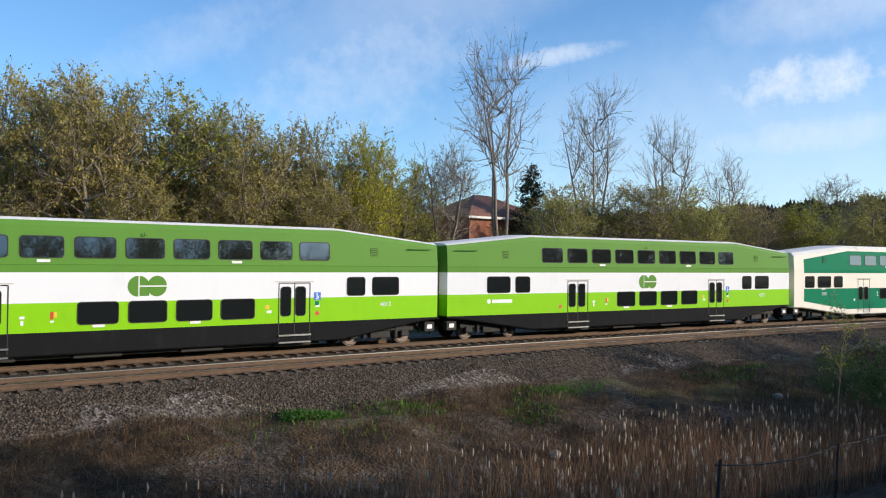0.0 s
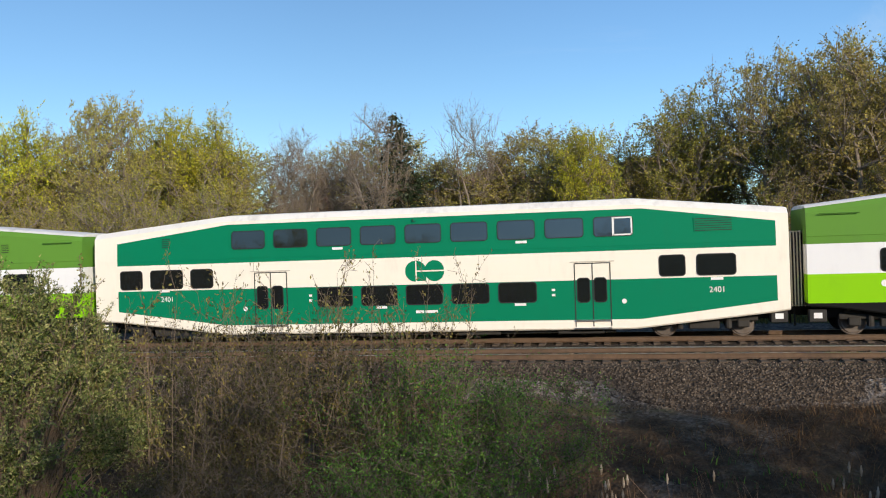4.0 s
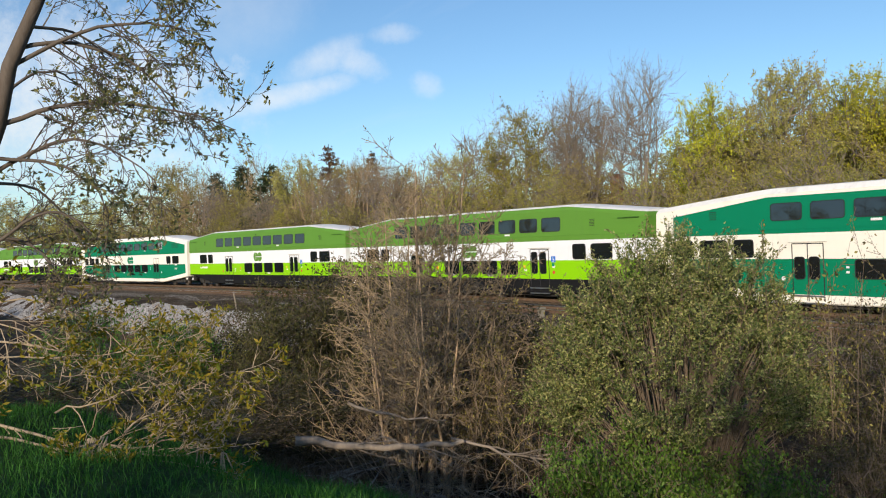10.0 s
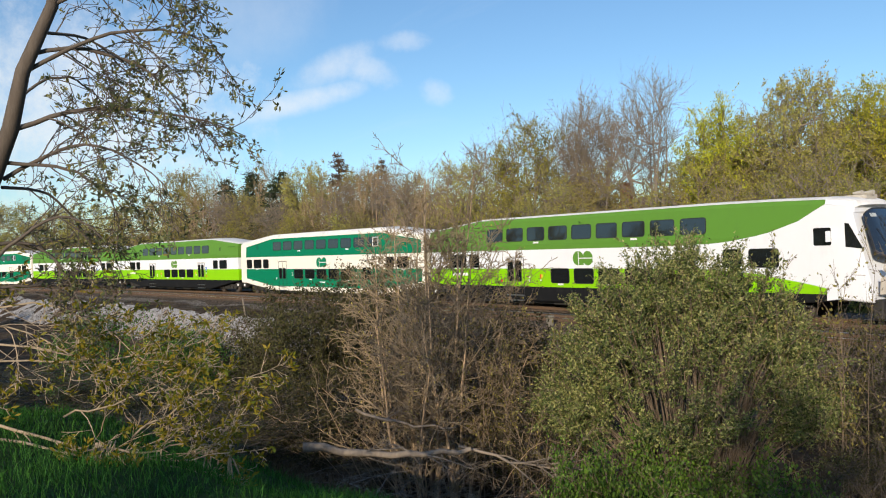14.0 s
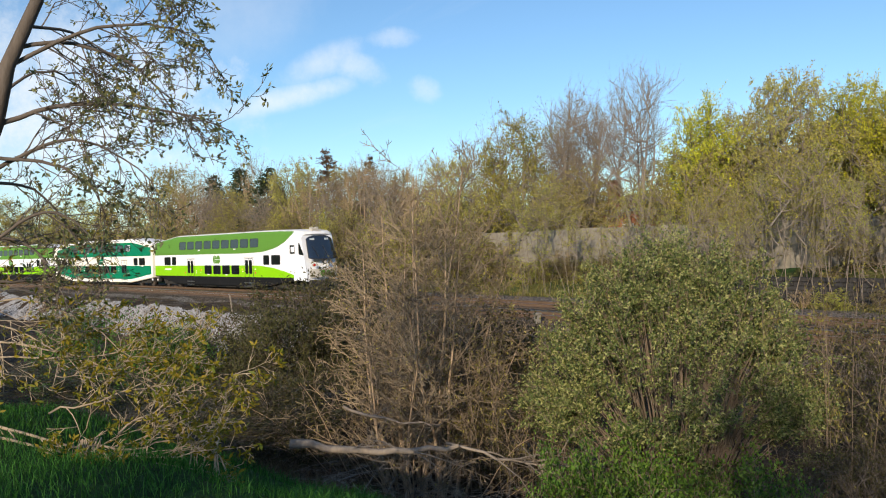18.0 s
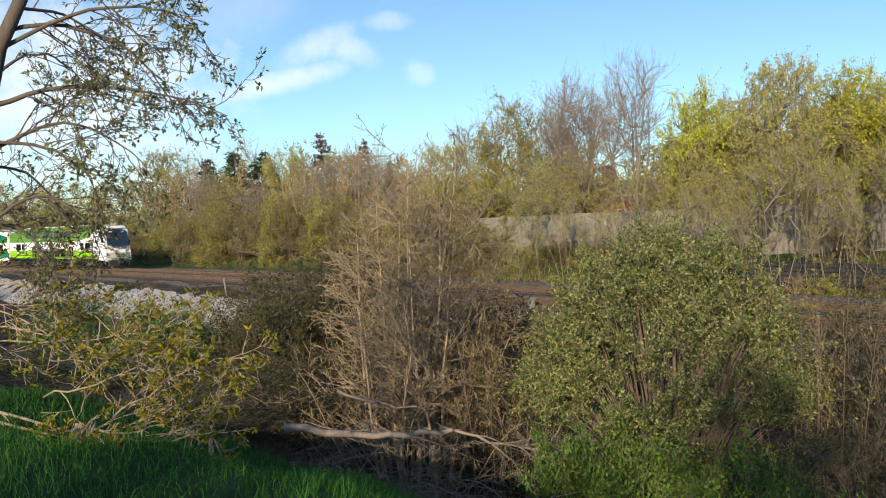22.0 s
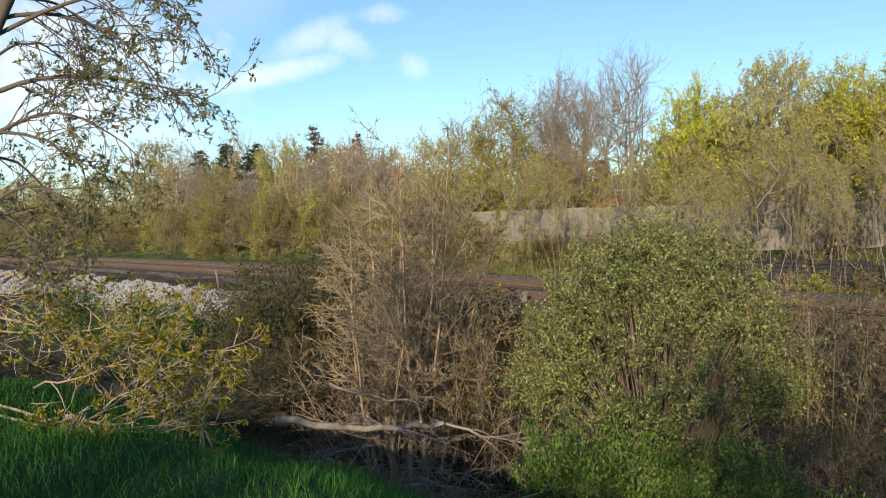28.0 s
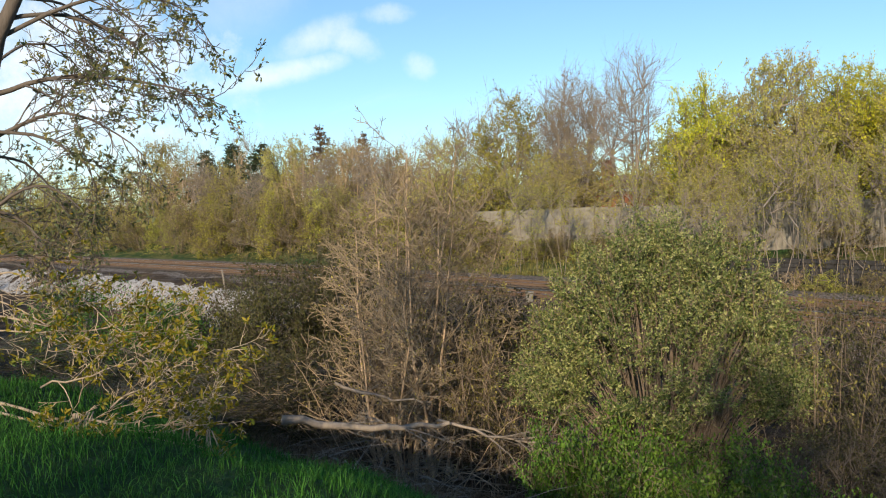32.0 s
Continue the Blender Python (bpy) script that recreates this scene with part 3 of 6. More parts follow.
def green_ring(u):
    """(half width, height) from the skirt up to the middle of the roof."""
    zb = lerp(u, [0.3, 1.2, 5.2, 20.8, 24.7, 25.6], [1.0, 0.93, 0.34, 0.34, 0.93, 1.0])
    zt = lerp(u, [0.3, 5.1, 20.7, 25.6], [4.36, 4.85, 4.85, 4.36])
    zs = zt - 0.3
    return [(HALF - 0.05, zb), (HALF, zb + 0.05), (HALF, 1.10), (HALF, 2.05), (HALF, 3.04), (HALF, 3.28), (HALF + 0.012, 3.30), (HALF, 3.32), (lean_in(zs), zs), (lean_in(zs) - 0.06, zs + 0.17), (HALF - 0.3, zs + 0.25), (HALF - 0.8, zt - 0.01), (0, zt)]


def green_mat(i, u):
    return [0, 0, 1, 2, 3, 3, 3, 3, 3, 4, 4, 4][i]


def teal_ring(u):
    zb = lerp(u, [0.3, 1.2, 5.7, 20.6, 24.9, 25.6], [0.9, 0.86, 0.34, 0.34, 0.8, 0.9])
    zl = lerp(u, [0.3, 1.25, 5.7, 20.8, 25.2, 25.6], [1.29, 1.27, 0.70, 0.68, 1.22, 1.24])
    zu = lerp(u, [0.3, 1.25, 5.8, 20.9, 25.2, 25.6], [3.84, 3.88, 4.46, 4.44, 3.86, 3.84])
    zt = lerp(u, [0.3, 5.6, 20.7, 25.6], [4.34, 4.84, 4.84, 4.34])
    zs = zt - 0.26
    return [(HALF - 0.05, zb), (HALF, zb + 0.05), (HALF, zl), (HALF, 2.05), (HALF, 3.03), (HALF, 3.2), (HALF + 0.004, 3.21), (HALF, 3.22), (lean_in(zu), zu), (lean_in(zs), zs), (HALF - 0.25, zs + 0.2), (HALF - 0.8, zt - 0.01), (0, zt)]


def teal_mat(i, u):
    inside = 1.25 <= u < 25.2
    return [0, 0, 1 if inside else 2, 2, 3 if inside else 2, 3 if inside else 2, 3 if inside else 2, 3 if inside else 2, 2, 4, 4, 4][i]


def coach_body(name, ring, pick, stations, mats, nose=None):
    """Loft the two sides and the roof over the stations, and close the ends band by band."""
    rows = []
    for j, u in enumerate(stations):
        half = ring(u)
        pts = [(-w, z) for w, z in half] + [(w, z) for w, z in reversed(half[:-1])]
        rows.append([(nose(u, w, z) if nose else (u - MID, w, z)) for w, z in pts])
    k = len(rows[0])
    nl = k // 2
    v = [p for r in rows for p in r]
    faces, idx = [], []
    for j in range(len(rows) - 1):
        um = (stations[j] + stations[j + 1]) / 2
        for i in range(k - 1):
            a = j * k + i
            faces.append((a, a + k, a + k + 1, a + 1))
            idx.append(pick(i if i < nl else 2 * nl - 1 - i, um))
        faces.append((j * k, j * k + k - 1, j * k + 2 * k - 1, j * k + k))
        idx.append(0)
    for j, um in ((0, stations[0]), (len(rows) - 1, stations[-1])):
        for i in range(nl):
            a, b = j * k + i, j * k + k - 1 - i
            f = (a, a + 1, b - 1, b) if i < nl - 1 else (a, a + 1, b)
            faces.append(f if j == 0 else f[::-1])
            idx.append(pick(i, um))
    return mesh_of(name, v, faces, mats, idx)


def window_mesh(w, h, r=0.11, split=False, frame_mat=None):
    """Glass with a rubber frame, standing just proud of the wall; origin at its middle."""
    bm = bmesh.new()
    outer, inner = rounded(-w / 2 - 0.028, w / 2 + 0.028, -h / 2 - 0.028, h / 2 + 0.028, r + 0.02), rounded(-w / 2, w / 2, -h / 2, h / 2, r)
    n = len(outer)
    a = [bm.verts.new((u, 0.0, z)) for u, z in outer]
    b = [bm.verts.new((u, -0.014, z)) for u, z in outer]
    c = [bm.verts.new((u, -0.014, z)) for u, z in inner]
    d = [bm.verts.new((u, -0.004, z)) for u, z in inner]
    for i in range(n):
        q = (i + 1) % n
        for x, y in ((a, b), (b, c), (c, d)):
            bm.faces.new((x[i], x[q], y[q], y[i])).material_index = 0
    glass = bmesh.new()
    glass.faces.new([glass.verts.new(v.co) for v in d])
    if split:
        box(bm, -0.035, 0.035, -0.02, -0.004, -h / 2, h / 2, 1)
        box(bm, 0.0, w / 2, -0.02, -0.004, h / 2 - 0.05, h / 2, 1)
        box(bm, 0.0, w / 2, -0.02, -0.004, -h / 2, -h / 2 + 0.05, 1)
        box(bm, w / 2 - 0.05, w / 2, -0.02, -0.004, -h / 2, h / 2, 1)
    return from_bm("window", bm, [M_RUBBER, M_SIGNWHITE]), from_bm("pane", glass, M_GLASS)


WIN = {}


def window(car, u0, u1, z0, z1, side, split=False):
    key = (round(u1 - u0, 2), round(z1 - z0, 2), split)
    if key not in WIN:
        WIN[key] = window_mesh(u1 - u0, z1 - z0, split=split)
    zc = (z0 + z1) / 2
    m = pose((u0 + u1) / 2 - MID, side * (lean_in(zc) + 0.001), zc, (-LEAN if zc > 3.3 else 0.0) + random.uniform(-0.35, 0.35), 0, (0 if side < 0 else 180) + random.uniform(-0.3, 0.3))
    frame_, pane_ = WIN[key]
    win = part("window", frame_, car, m)
    part("pane", pane_, win)
    return win


def flat_part(name, car, pts, side, mats, y=0.008, label=""):
    """A thin plate on the coach's side from outlines (u, z) of one or more pieces."""
    bm = bmesh.new()
    for i, p in enumerate(pts):
        plate(bm, [(u - MID, z) for u, z in p] if side < 0 else [(MID - u, z) for u, z in p], 0.0, -y, i if isinstance(mats, list) and len(mats) == len(pts) else 0)
    return part(name, from_bm(name, bm, mats), car, pose(0, side * (HALF + 0.001), 0, 0, 0, 0 if side < 0 else 180), label)


def rect(u0, u1, z0, z1):
    return [(u0, z0), (u1, z0), (u1, z1), (u0, z1)]


def disc(cu, cz, r, a0=0, a1=360, seg=24):
    p = [(cu + r * math.cos(radians(a0 + (a1 - a0) * i / seg)), cz + r * math.sin(radians(a0 + (a1 - a0) * i / seg))) for i in range(seg + (a1 - a0 < 360))]
    return p


def emblem(car, u0, u1, z0, z1, side, m):
    """Two round shapes side by side, parted by bars."""
    r = (z1 - z0) / 2
    cz = (z0 + z1) / 2
    a, b = u0 + r, u1 - r
    w = 0.05
    pieces = [disc(a - w / 2, cz, r, 90, 270), [(a + w / 2, cz + w / 2), (a + r * 0.95, cz + w / 2)] + disc(a, cz, r, 8, 84, 8)[0:] + [(a + w / 2, z1 - 0.02)], rect(a + w / 2, a + r * 0.98, z0 + 0.02, cz - w / 2),
              disc(b, cz + w / 2, r - w / 2, 0, 180), disc(b, cz - w / 2, r - w / 2, 180, 360)]
    flat_part("emblem", car, pieces, side, m)


def text_part(car, text, u, z, size, m, side=-1):
    cu = bpy.data.curves.new("number", "FONT")
    cu.body, cu.size, cu.extrude, cu.align_x, cu.align_y = text, size, 0.004, "CENTER", "CENTER"
    tmp = new("number_text", cu)
    me = bpy.data.meshes.new_from_object(tmp.evaluated_get(bpy.context.evaluated_depsgraph_get()))
    bpy.data.objects.remove(tmp)
    me.materials.clear()
    me.materials.append(m)
    return part("number", me, car, pose(u - MID, side * (HALF + 0.008), z, 90, 0, 0 if side < 0 else 180))


def door(car, u0, u1, side, low, tall):
    """A pair of sliding doors in a dark seam, with a narrow window in each leaf and a step below."""
    um = (u0 + u1) / 2
    z0, z1 = (0.45, 2.62)
    flat_part("door_seam", car, [rect(u0 - 0.02, u0 + 0.015, z0, z1), rect(u1 - 0.015, u1 + 0.02, z0, z1), rect(um - 0.018, um + 0.018, z0, z1), rect(u0, u1, z1 - 0.01, z1 + 0.025)], side, M_RUBBER, 0.01)
    leaf = flat_part("door_rail", car, [rect(u0 - 0.15, u1 + 0.15, z1 + 0.05, z1 + 0.075)], side, M_ENDGREY, 0.02)
    h0, h1 = (1.38, 2.47) if tall else (1.30, 2.11)
    for q in (u0 + 0.09, um + 0.06):
        window(car, q, q + 0.40, h0, h1, side)
    for e in (0.0, 0.27):
        flat_part("door_step", car, [rect(u0 - 0.02, u1 + 0.02, low + e, low + e + 0.055)], side, M_STEEL, 0.09 if tall else 0.05)


bmw = bmesh.new()
cyl(bmw, (0, 0, 0), "y", 0.42, 0.13, 28, 0)
cyl(bmw, (0, -0.075, 0), "y", 0.40, 0.05, 28, 0, 0.36)
cyl(bmw, (0, -0.11, 0), "y", 0.15, 0.12, 16, 1)
cyl(bmw, (0, 0.08, 0), "y", 0.45, 0.03, 28, 1)
WHEEL_MESH = from_bm("wheel", bmw, [M_WHEEL, M_UNDER])
bmw = bmesh.new()
for s in (-1, 1):
    box(bmw, -1.75, 1.75, s * 1.02 - 0.07, s * 1.02 + 0.07, 0.52, 0.72, 0, 0.03)
    box(bmw, -0.5, 0.5, s * 1.05 - 0.1, s * 1.05 + 0.1, 0.28, 0.56, 0, 0.03)
    for e in (-1.27, 1.27):
        box(bmw, e - 0.2, e + 0.2, s * 1.05 - 0.09, s * 1.05 + 0.09, 0.3, 0.6, 0, 0.04)
        cyl(bmw, (e * 0.62, s * 1.08, 0.5), "z", 0.11, 0.42, 10)
        cyl(bmw, (e * 0.35, s * 1.12, 0.62), "x", 0.05, 0.6, 8)
box(bmw, -0.35, 0.35, -1.0, 1.0, 0.4, 0.8, 0, 0.03)
BOGIE_MESH = from_bm("bogie_frame", bmw, M_UNDER)
bmw = bmesh.new()
box(bmw, -0.16, 0.16, -0.75, 0.75, 1.0, 3.45, 0, 0.03)
GANGWAY_MESH = from_bm("gangway", bmw, M_RUBBER)
bmw = bmesh.new()
box(bmw, -0.02, 0.02, -0.82, 0.82, 0.95, 3.5, 0, 0.01)
FOLD_MESH = from_bm("fold", bmw, M_ENDGREY)
bmw = bmesh.new()
box(bmw, -0.3, 0.3, -0.12, 0.12, 0.62, 0.9, 0, 0.03)
for q in (-0.5, 0.45):
    cyl(bmw, (0.02, q, 0.62), "z", 0.03, 0.7, 8)
COUPLER_MESH = from_bm("coupler", bmw, M_UNDER)
bmw = bmesh.new()
box(bmw, -0.27, 0.27, -0.15, 0.15, -0.2, 0.2, 0, 0.02)
box(bmw, -0.13, 0.13, -0.16, -0.15, -0.08, 0.1, 1)
BOX_MESH = from_bm("equipment_box", bmw, [M_UNDER, M_SIGNWHITE])


def running_gear(car, wheels):
    for q in ((1.75, 4.3), (21.6, 24.16)):
        c = (q[0] + q[1]) / 2
        part("bogie_frame", BOGIE_MESH, car, pose(c - MID, 0, 0))
        for u in q:
            for side in (-1, 1):
                wheels.append((part("wheel", WHEEL_MESH, car, pose(u - MID, side * 0.76, 0.42, 0, 0, 0 if side < 0 else 180)), u - MID, side))
    bm = bmesh.new()
    box(bm, -7.0, 7.0, -1.2, 1.2, 0.22, 0.36, 0, 0.02)
    for x in (-5.5, -2.2, 1.4, 5.0):
        box(bm, x, x + 1.6, -1.28, 1.28, 0.18, 0.5, 0, 0.03)
    # full-length middle box, added to block light so it stays dark under the coach
    box(bm, -12.2, 12.2, -0.7, 0.7, 0.55, 1.0, 0, 0.03)
    part("underframe", from_bm("underframe", bm, M_UNDER), car)


STATIONS = [0.3, 0.36, 1.2, 1.25, 2.5, 3.8, 5.1, 5.2, 5.7, 5.8, 8.0, 10.5, 13.0, 15.5, 18.0, 20.6, 20.7, 20.8, 20.9, 22.0, 23.3, 24.7, 24.9, 25.2, 25.54, 25.6]
GREEN_BODY = coach_body("body", green_ring, green_mat, STATIONS, [M_SKIRT, M_LIME, M_WHITE, M_GREEN, M_ROOF])
TEAL_BODY = coach_body("body", teal_ring, teal_mat, STATIONS, [M_CREAM, M_TEAL, M_CREAM, M_TEAL, M_ROOF])
ALL_WHEELS = []


def vents(car, side, spots, m):
    for u0, u1, z0, z1 in spots:
        bm = bmesh.new()
        w = u1 - u0
        box(bm, -w / 2, w / 2, -0.012, 0, z0, z1, 0)
        k = max(3, int((z1 - z0) / 0.07))
        for i in range(k):
            z = z0 + (i + 0.5) * (z1 - z0) / k
            box(bm, -w / 2 + 0.03, w / 2 - 0.03, -0.022, -0.012, z - 0.012, z + 0.012, 1)
        part("vent", from_bm("vent", bm, [m, M_RUBBER]), car, pose(((u0 + u1) / 2 - MID), side * (lean_in(z1) + 0.022), 0, 0, 0, 0 if side < 0 else 180))


def grab_rails(car, side, spots):
    for u0, u1, z in spots:
        bm = bmesh.new()
        cyl(bm, (0, -0.06, 0), "x", 0.018, u1 - u0, 8)
        for e in (-1, 1):
            cyl(bm, (e * (u1 - u0) / 2, -0.03, 0), "y", 0.014, 0.06, 6)
        part("grab_rail", from_bm("grab_rail", bm, M_DARKGREEN), car, pose((u0 + u1) / 2 - MID, side * HALF, z, 0, 0, 0 if side < 0 else 180))


def notices(car, side, teal):
    """Small stickers beside the doors and under windows."""
    marks = [(6.5 + 1.64 * 2, 3.42), (6.5 + 1.64 * 6, 3.42), (11.5, 1.26), (14.8, 1.26)] if not teal else [(10.1, 3.44), (16.8, 3.44), (11.7, 1.26), (16.7, 1.26), (3.2, 2.04), (23.3, 2.0)]
    for u, z in marks:
        flat_part("window_notice", car, [rect(u - 0.2, u + 0.2, z - 0.05, z + 0.04)], side, M_SIGNWHITE, 0.006)
    if teal:
        for q in [disc(6.45, 1.3, 0.085, seg=14), disc(20.25, 1.3, 0.085, seg=14), rect(8.95, 9.07, 1.7, 1.78), rect(8.95, 9.07, 1.52, 1.6), rect(17.8, 17.92, 1.7, 1.78), rect(17.8, 17.92, 1.52, 1.6)]:
            flat_part("door_notice", car, [q], side, M_SIGNWHITE, 0.006)
    else:
        for q in [rect(9.1, 9.25, 1.55, 1.64), rect(9.13, 9.22, 1.35, 1.5), rect(17.55, 17.75, 1.5, 1.6), rect(10.0, 10.12, 1.42, 1.48), rect(19.62, 19.8, 1.68, 1.8)]:
            flat_part("door_notice", car, [q], side, M_SIGNWHITE, 0.006)
        for q in [rect(10.0, 10.1, 1.52, 1.76), disc(19.7, 1.44, 0.09, seg=14), disc(6.95, 1.4, 0.09, seg=14)]:
            flat_part("red_notice", car, [q], side, M_RED, 0.006)
        for q in [rect(17.5, 17.66, 1.65, 1.8), rect(10.12, 10.2, 1.58, 1.76)]:
            flat_part("yellow_notice", car, [q], side, M_YELLOW, 0.006)


def access_sign(car, u0, z0, side=-1):
    flat_part("access_sign", car, [rect(u0, u0 + 0.3, z0, z0 + 0.31)], side, M_BLUE, 0.008, "blue wheelchair access sign")
    c = u0 + 0.14
    ring = disc(c, z0 + 0.11, 0.075, -150, 90, 10)
    arc = [ring[i] for i in range(len(ring))] + [(c + 0.6 * (x - c), z0 + 0.11 + 0.6 * (z - z0 - 0.11)) for x, z in reversed(ring)]
    flat_part("access_symbol", car, [arc, disc(c - 0.01, z0 + 0.265, 0.026, seg=10), rect(c - 0.025, c + 0.01, z0 + 0.12, z0 + 0.235), rect(c, c + 0.085, z0 + 0.115, z0 + 0.14)], side, M_SIGNWHITE, 0.011)
    flat_part("small_notice", car, [rect(u0 + 0.05, u0 + 0.22, z0 - 0.2, z0 - 0.04)], side, M_TEAL, 0.008)


def side_fittings(car, teal, number, cab=False):
    for side in (-1, 1):
        if teal:
            for i in range(9):
                window(car, 5.99 + 1.665 * i, 7.27 + 1.665 * i, 3.55, 4.18, side, i == 8)
            for i in range(5):
                window(car, 9.3 + 1.665 * i, 10.6 + 1.665 * i, 1.34, 2.01, side)
            for a, b in ((1.38, 2.27), (2.64, 3.94), (4.3, 5.17), (21.45, 22.27), (22.67, 23.9)):
                window(car, a, b, 2.13, 2.81, side)
            door(car, 6.85, 8.1, side, 0.36, False)
            door(car, 18.6, 19.8, side, 0.36, False)
            emblem(car, 12.63, 14.05, 2.15, 2.9, side, M_TEAL)
            vents(car, side, [(3.12, 3.5, 3.66, 4.04), (22.6, 23.85, 3.58, 4.05)], M_TEAL)
            flat_part("name_bars", car, [rect(12.95, 13.25, 1.02, 1.12), rect(13.3, 13.75, 1.02, 1.12)], side, M_SIGNWHITE, 0.006)
            if number:
                text_part(car, number, 3.3, 1.71, 0.27, M_SIGNWHITE, side)
                text_part(car, number, 23.3, 1.62, 0.27, M_SIGNWHITE, side)
        else:
            for i in range(9):
                window(car, 5.81 + 1.642 * i, 7.09 + 1.642 * i, 3.53, 4.2, side)
            for i in range(4):
                window(car, 10.84 + 1.642 * i, 12.12 + 1.642 * i, 1.33, 2.04, side)
            for a, b in ((2.51, 3.82), (4.17, 5.01), (21.06, 21.88), (22.26, 23.54)):
                window(car, a, b, 2.12, 2.83, side)
            door(car, 7.43, 8.77, side, 0.33, True)
            door(car, 18.05, 19.37, side, 0.33, True)
            emblem(car, 12.45, 13.78, 2.21, 2.92, side, M_GREEN)
            vents(car, side, [(3.42, 3.78, 3.69, 4.05)] + ([] if cab else [(22.18, 22.54, 3.69, 4.05)]), M_GREEN)
            grab_rails(car, side, [(0.7, 1.9, 4.02)] + ([] if cab else [(24.0, 25.2, 4.02)]))
            flat_part("name_bars", car, [disc(2.6, 1.72, 0.11, seg=12), rect(2.78, 3.95, 1.64, 1.8)], side, M_SIGNWHITE, 0.006)
            if number:
                text_part(car, number, 22.9, 1.72, 0.27, M_SIGNWHITE, side)
        notices(car, side, teal)
        bm = bmesh.new()
        box(bm, -0.012, 0.012, -0.03, 0, 0, 0.1)
        box(bm, -0.012, 0.1, -0.03, -0.018, 0.0, 0.02)
        part("lamp_bracket", from_bm("lamp_bracket", bm, M_RUBBER), car, pose(12.95 - MID, side * HALF, 4.3))
    for u in (0.0, 25.4) if not cab else (0.0,):
        for side in (-1, 1):
            part("equipment_box", BOX_MESH, car, pose(u + 0.6 - MID if u < 5 else u - 0.15 - MID, side * 1.25, 0.68, 0, 0, 0 if side < 0 else 180))
    running_gear(car, ALL_WHEELS)
    way_through = part("gangway", GANGWAY_MESH, car, pose(0.12 - MID, 0, 0))
    for i in range(5):
        part("fold", FOLD_MESH, way_through, pose(-0.2 + 0.1 * i, 0, 0))
    part("coupler", COUPLER_MESH, car, pose(0.0 - MID, 0, 0))


def green_coach(number):
    car = thing("railway_coach", "two-deck passenger coach in green, white and lime over charcoal", "railway coach", "coaches of the train")
    part("body", GREEN_BODY, car)
    side_fittings(car, False, number)
    access_sign(car, 19.55, 1.95)
    return car


def teal_coach(number):
    car = thing("railway_coach", "two-deck passenger coach in cream with dark teal panels", "railway coach", "coaches of the train")
    part("body", TEAL_BODY, car)
    side_fittings(car, True, number)
    return car


# the cab coach: white nose that sweeps into the green, raked windscreen
NOSE = 27.5


def cab_ring(u):
    u = lerp(u, [0, 20.8, 25.45, NOSE], [0, 20.8, 24.0, 26.2])
    zb = lerp(u, [0.3, 1.2, 5.2, 20.8, 23.5, 24.7, 26.2], [1.0, 0.93, 0.34, 0.34, 0.75, 0.9, 0.82])
    zt = lerp(u, [0.3, 5.1, 20.7, 22.5, 24.0, 25.3, 25.9, 26.2], [4.36, 4.85, 4.85, 4.82, 4.76, 4.66, 4.55, 4.42])
    z3 = lerp(u, [0.3, 19.4, 21.0, 22.3, 23.3, 24.0, 26.2], [3.04, 3.04, 3.13, 3.42, 3.88, 4.46, 4.5])
    z1 = lerp(u, [0.3, 20.4, 22.0, 23.6, 24.6, 26.2], [2.05, 2.05, 1.85, 1.45, 1.11, 1.11])
    zs = zt - 0.3
    z3 = min(z3, zs - 0.025)
    w = HALF
    return [(w - 0.05, zb), (w, zb + 0.05), (w, 1.10), (w, max(z1, 1.105)), (w, z3), (w, max(z3, 3.28) + 0.004), (w + 0.008, max(z3, 3.28) + 0.012), (lean_in(max(z3, 3.28) + 0.02), max(z3, 3.28) + 0.02), (lean_in(zs), zs), (lean_in(zs) - 0.06, zs + 0.17), (w - 0.3, zs + 0.25), (w - 0.8, zt - 0.01), (0, zt)]


def cab_mat(i, u):
    u = lerp(u, [0, 20.8, 25.45, NOSE], [0, 20.8, 24.0, 26.2])
    if u > 24.05:
        return [2, 2, 2, 2, 2, 2, 2, 2, 2, 4, 4, 4][i] if u > 24.6 or i > 0 else 0
    return [0, 0, 1, 2, 3, 3, 3, 3, 3, 4, 4, 4][i]


def cab_nose(u, w, z):
    """Bend the front: narrower towards the end, raked back above the waist."""
    t = max(0.0, (u - 25.5) / 2.25)
    rake = 1.02 * t * t * max(0.0, min(1.0, (z - 2.3) / 2.1))
    tuck = 0.22 * t * t * max(0.0, (1.5 - z) / 1.0)
    round_ = 0.42 * t * t * (abs(w) / HALF) ** 4
    return (u - MID - rake - tuck - round_, w * (1 - 0.07 * t * t), z - 0.10 * t * t * max(0.0, z - 4.0))


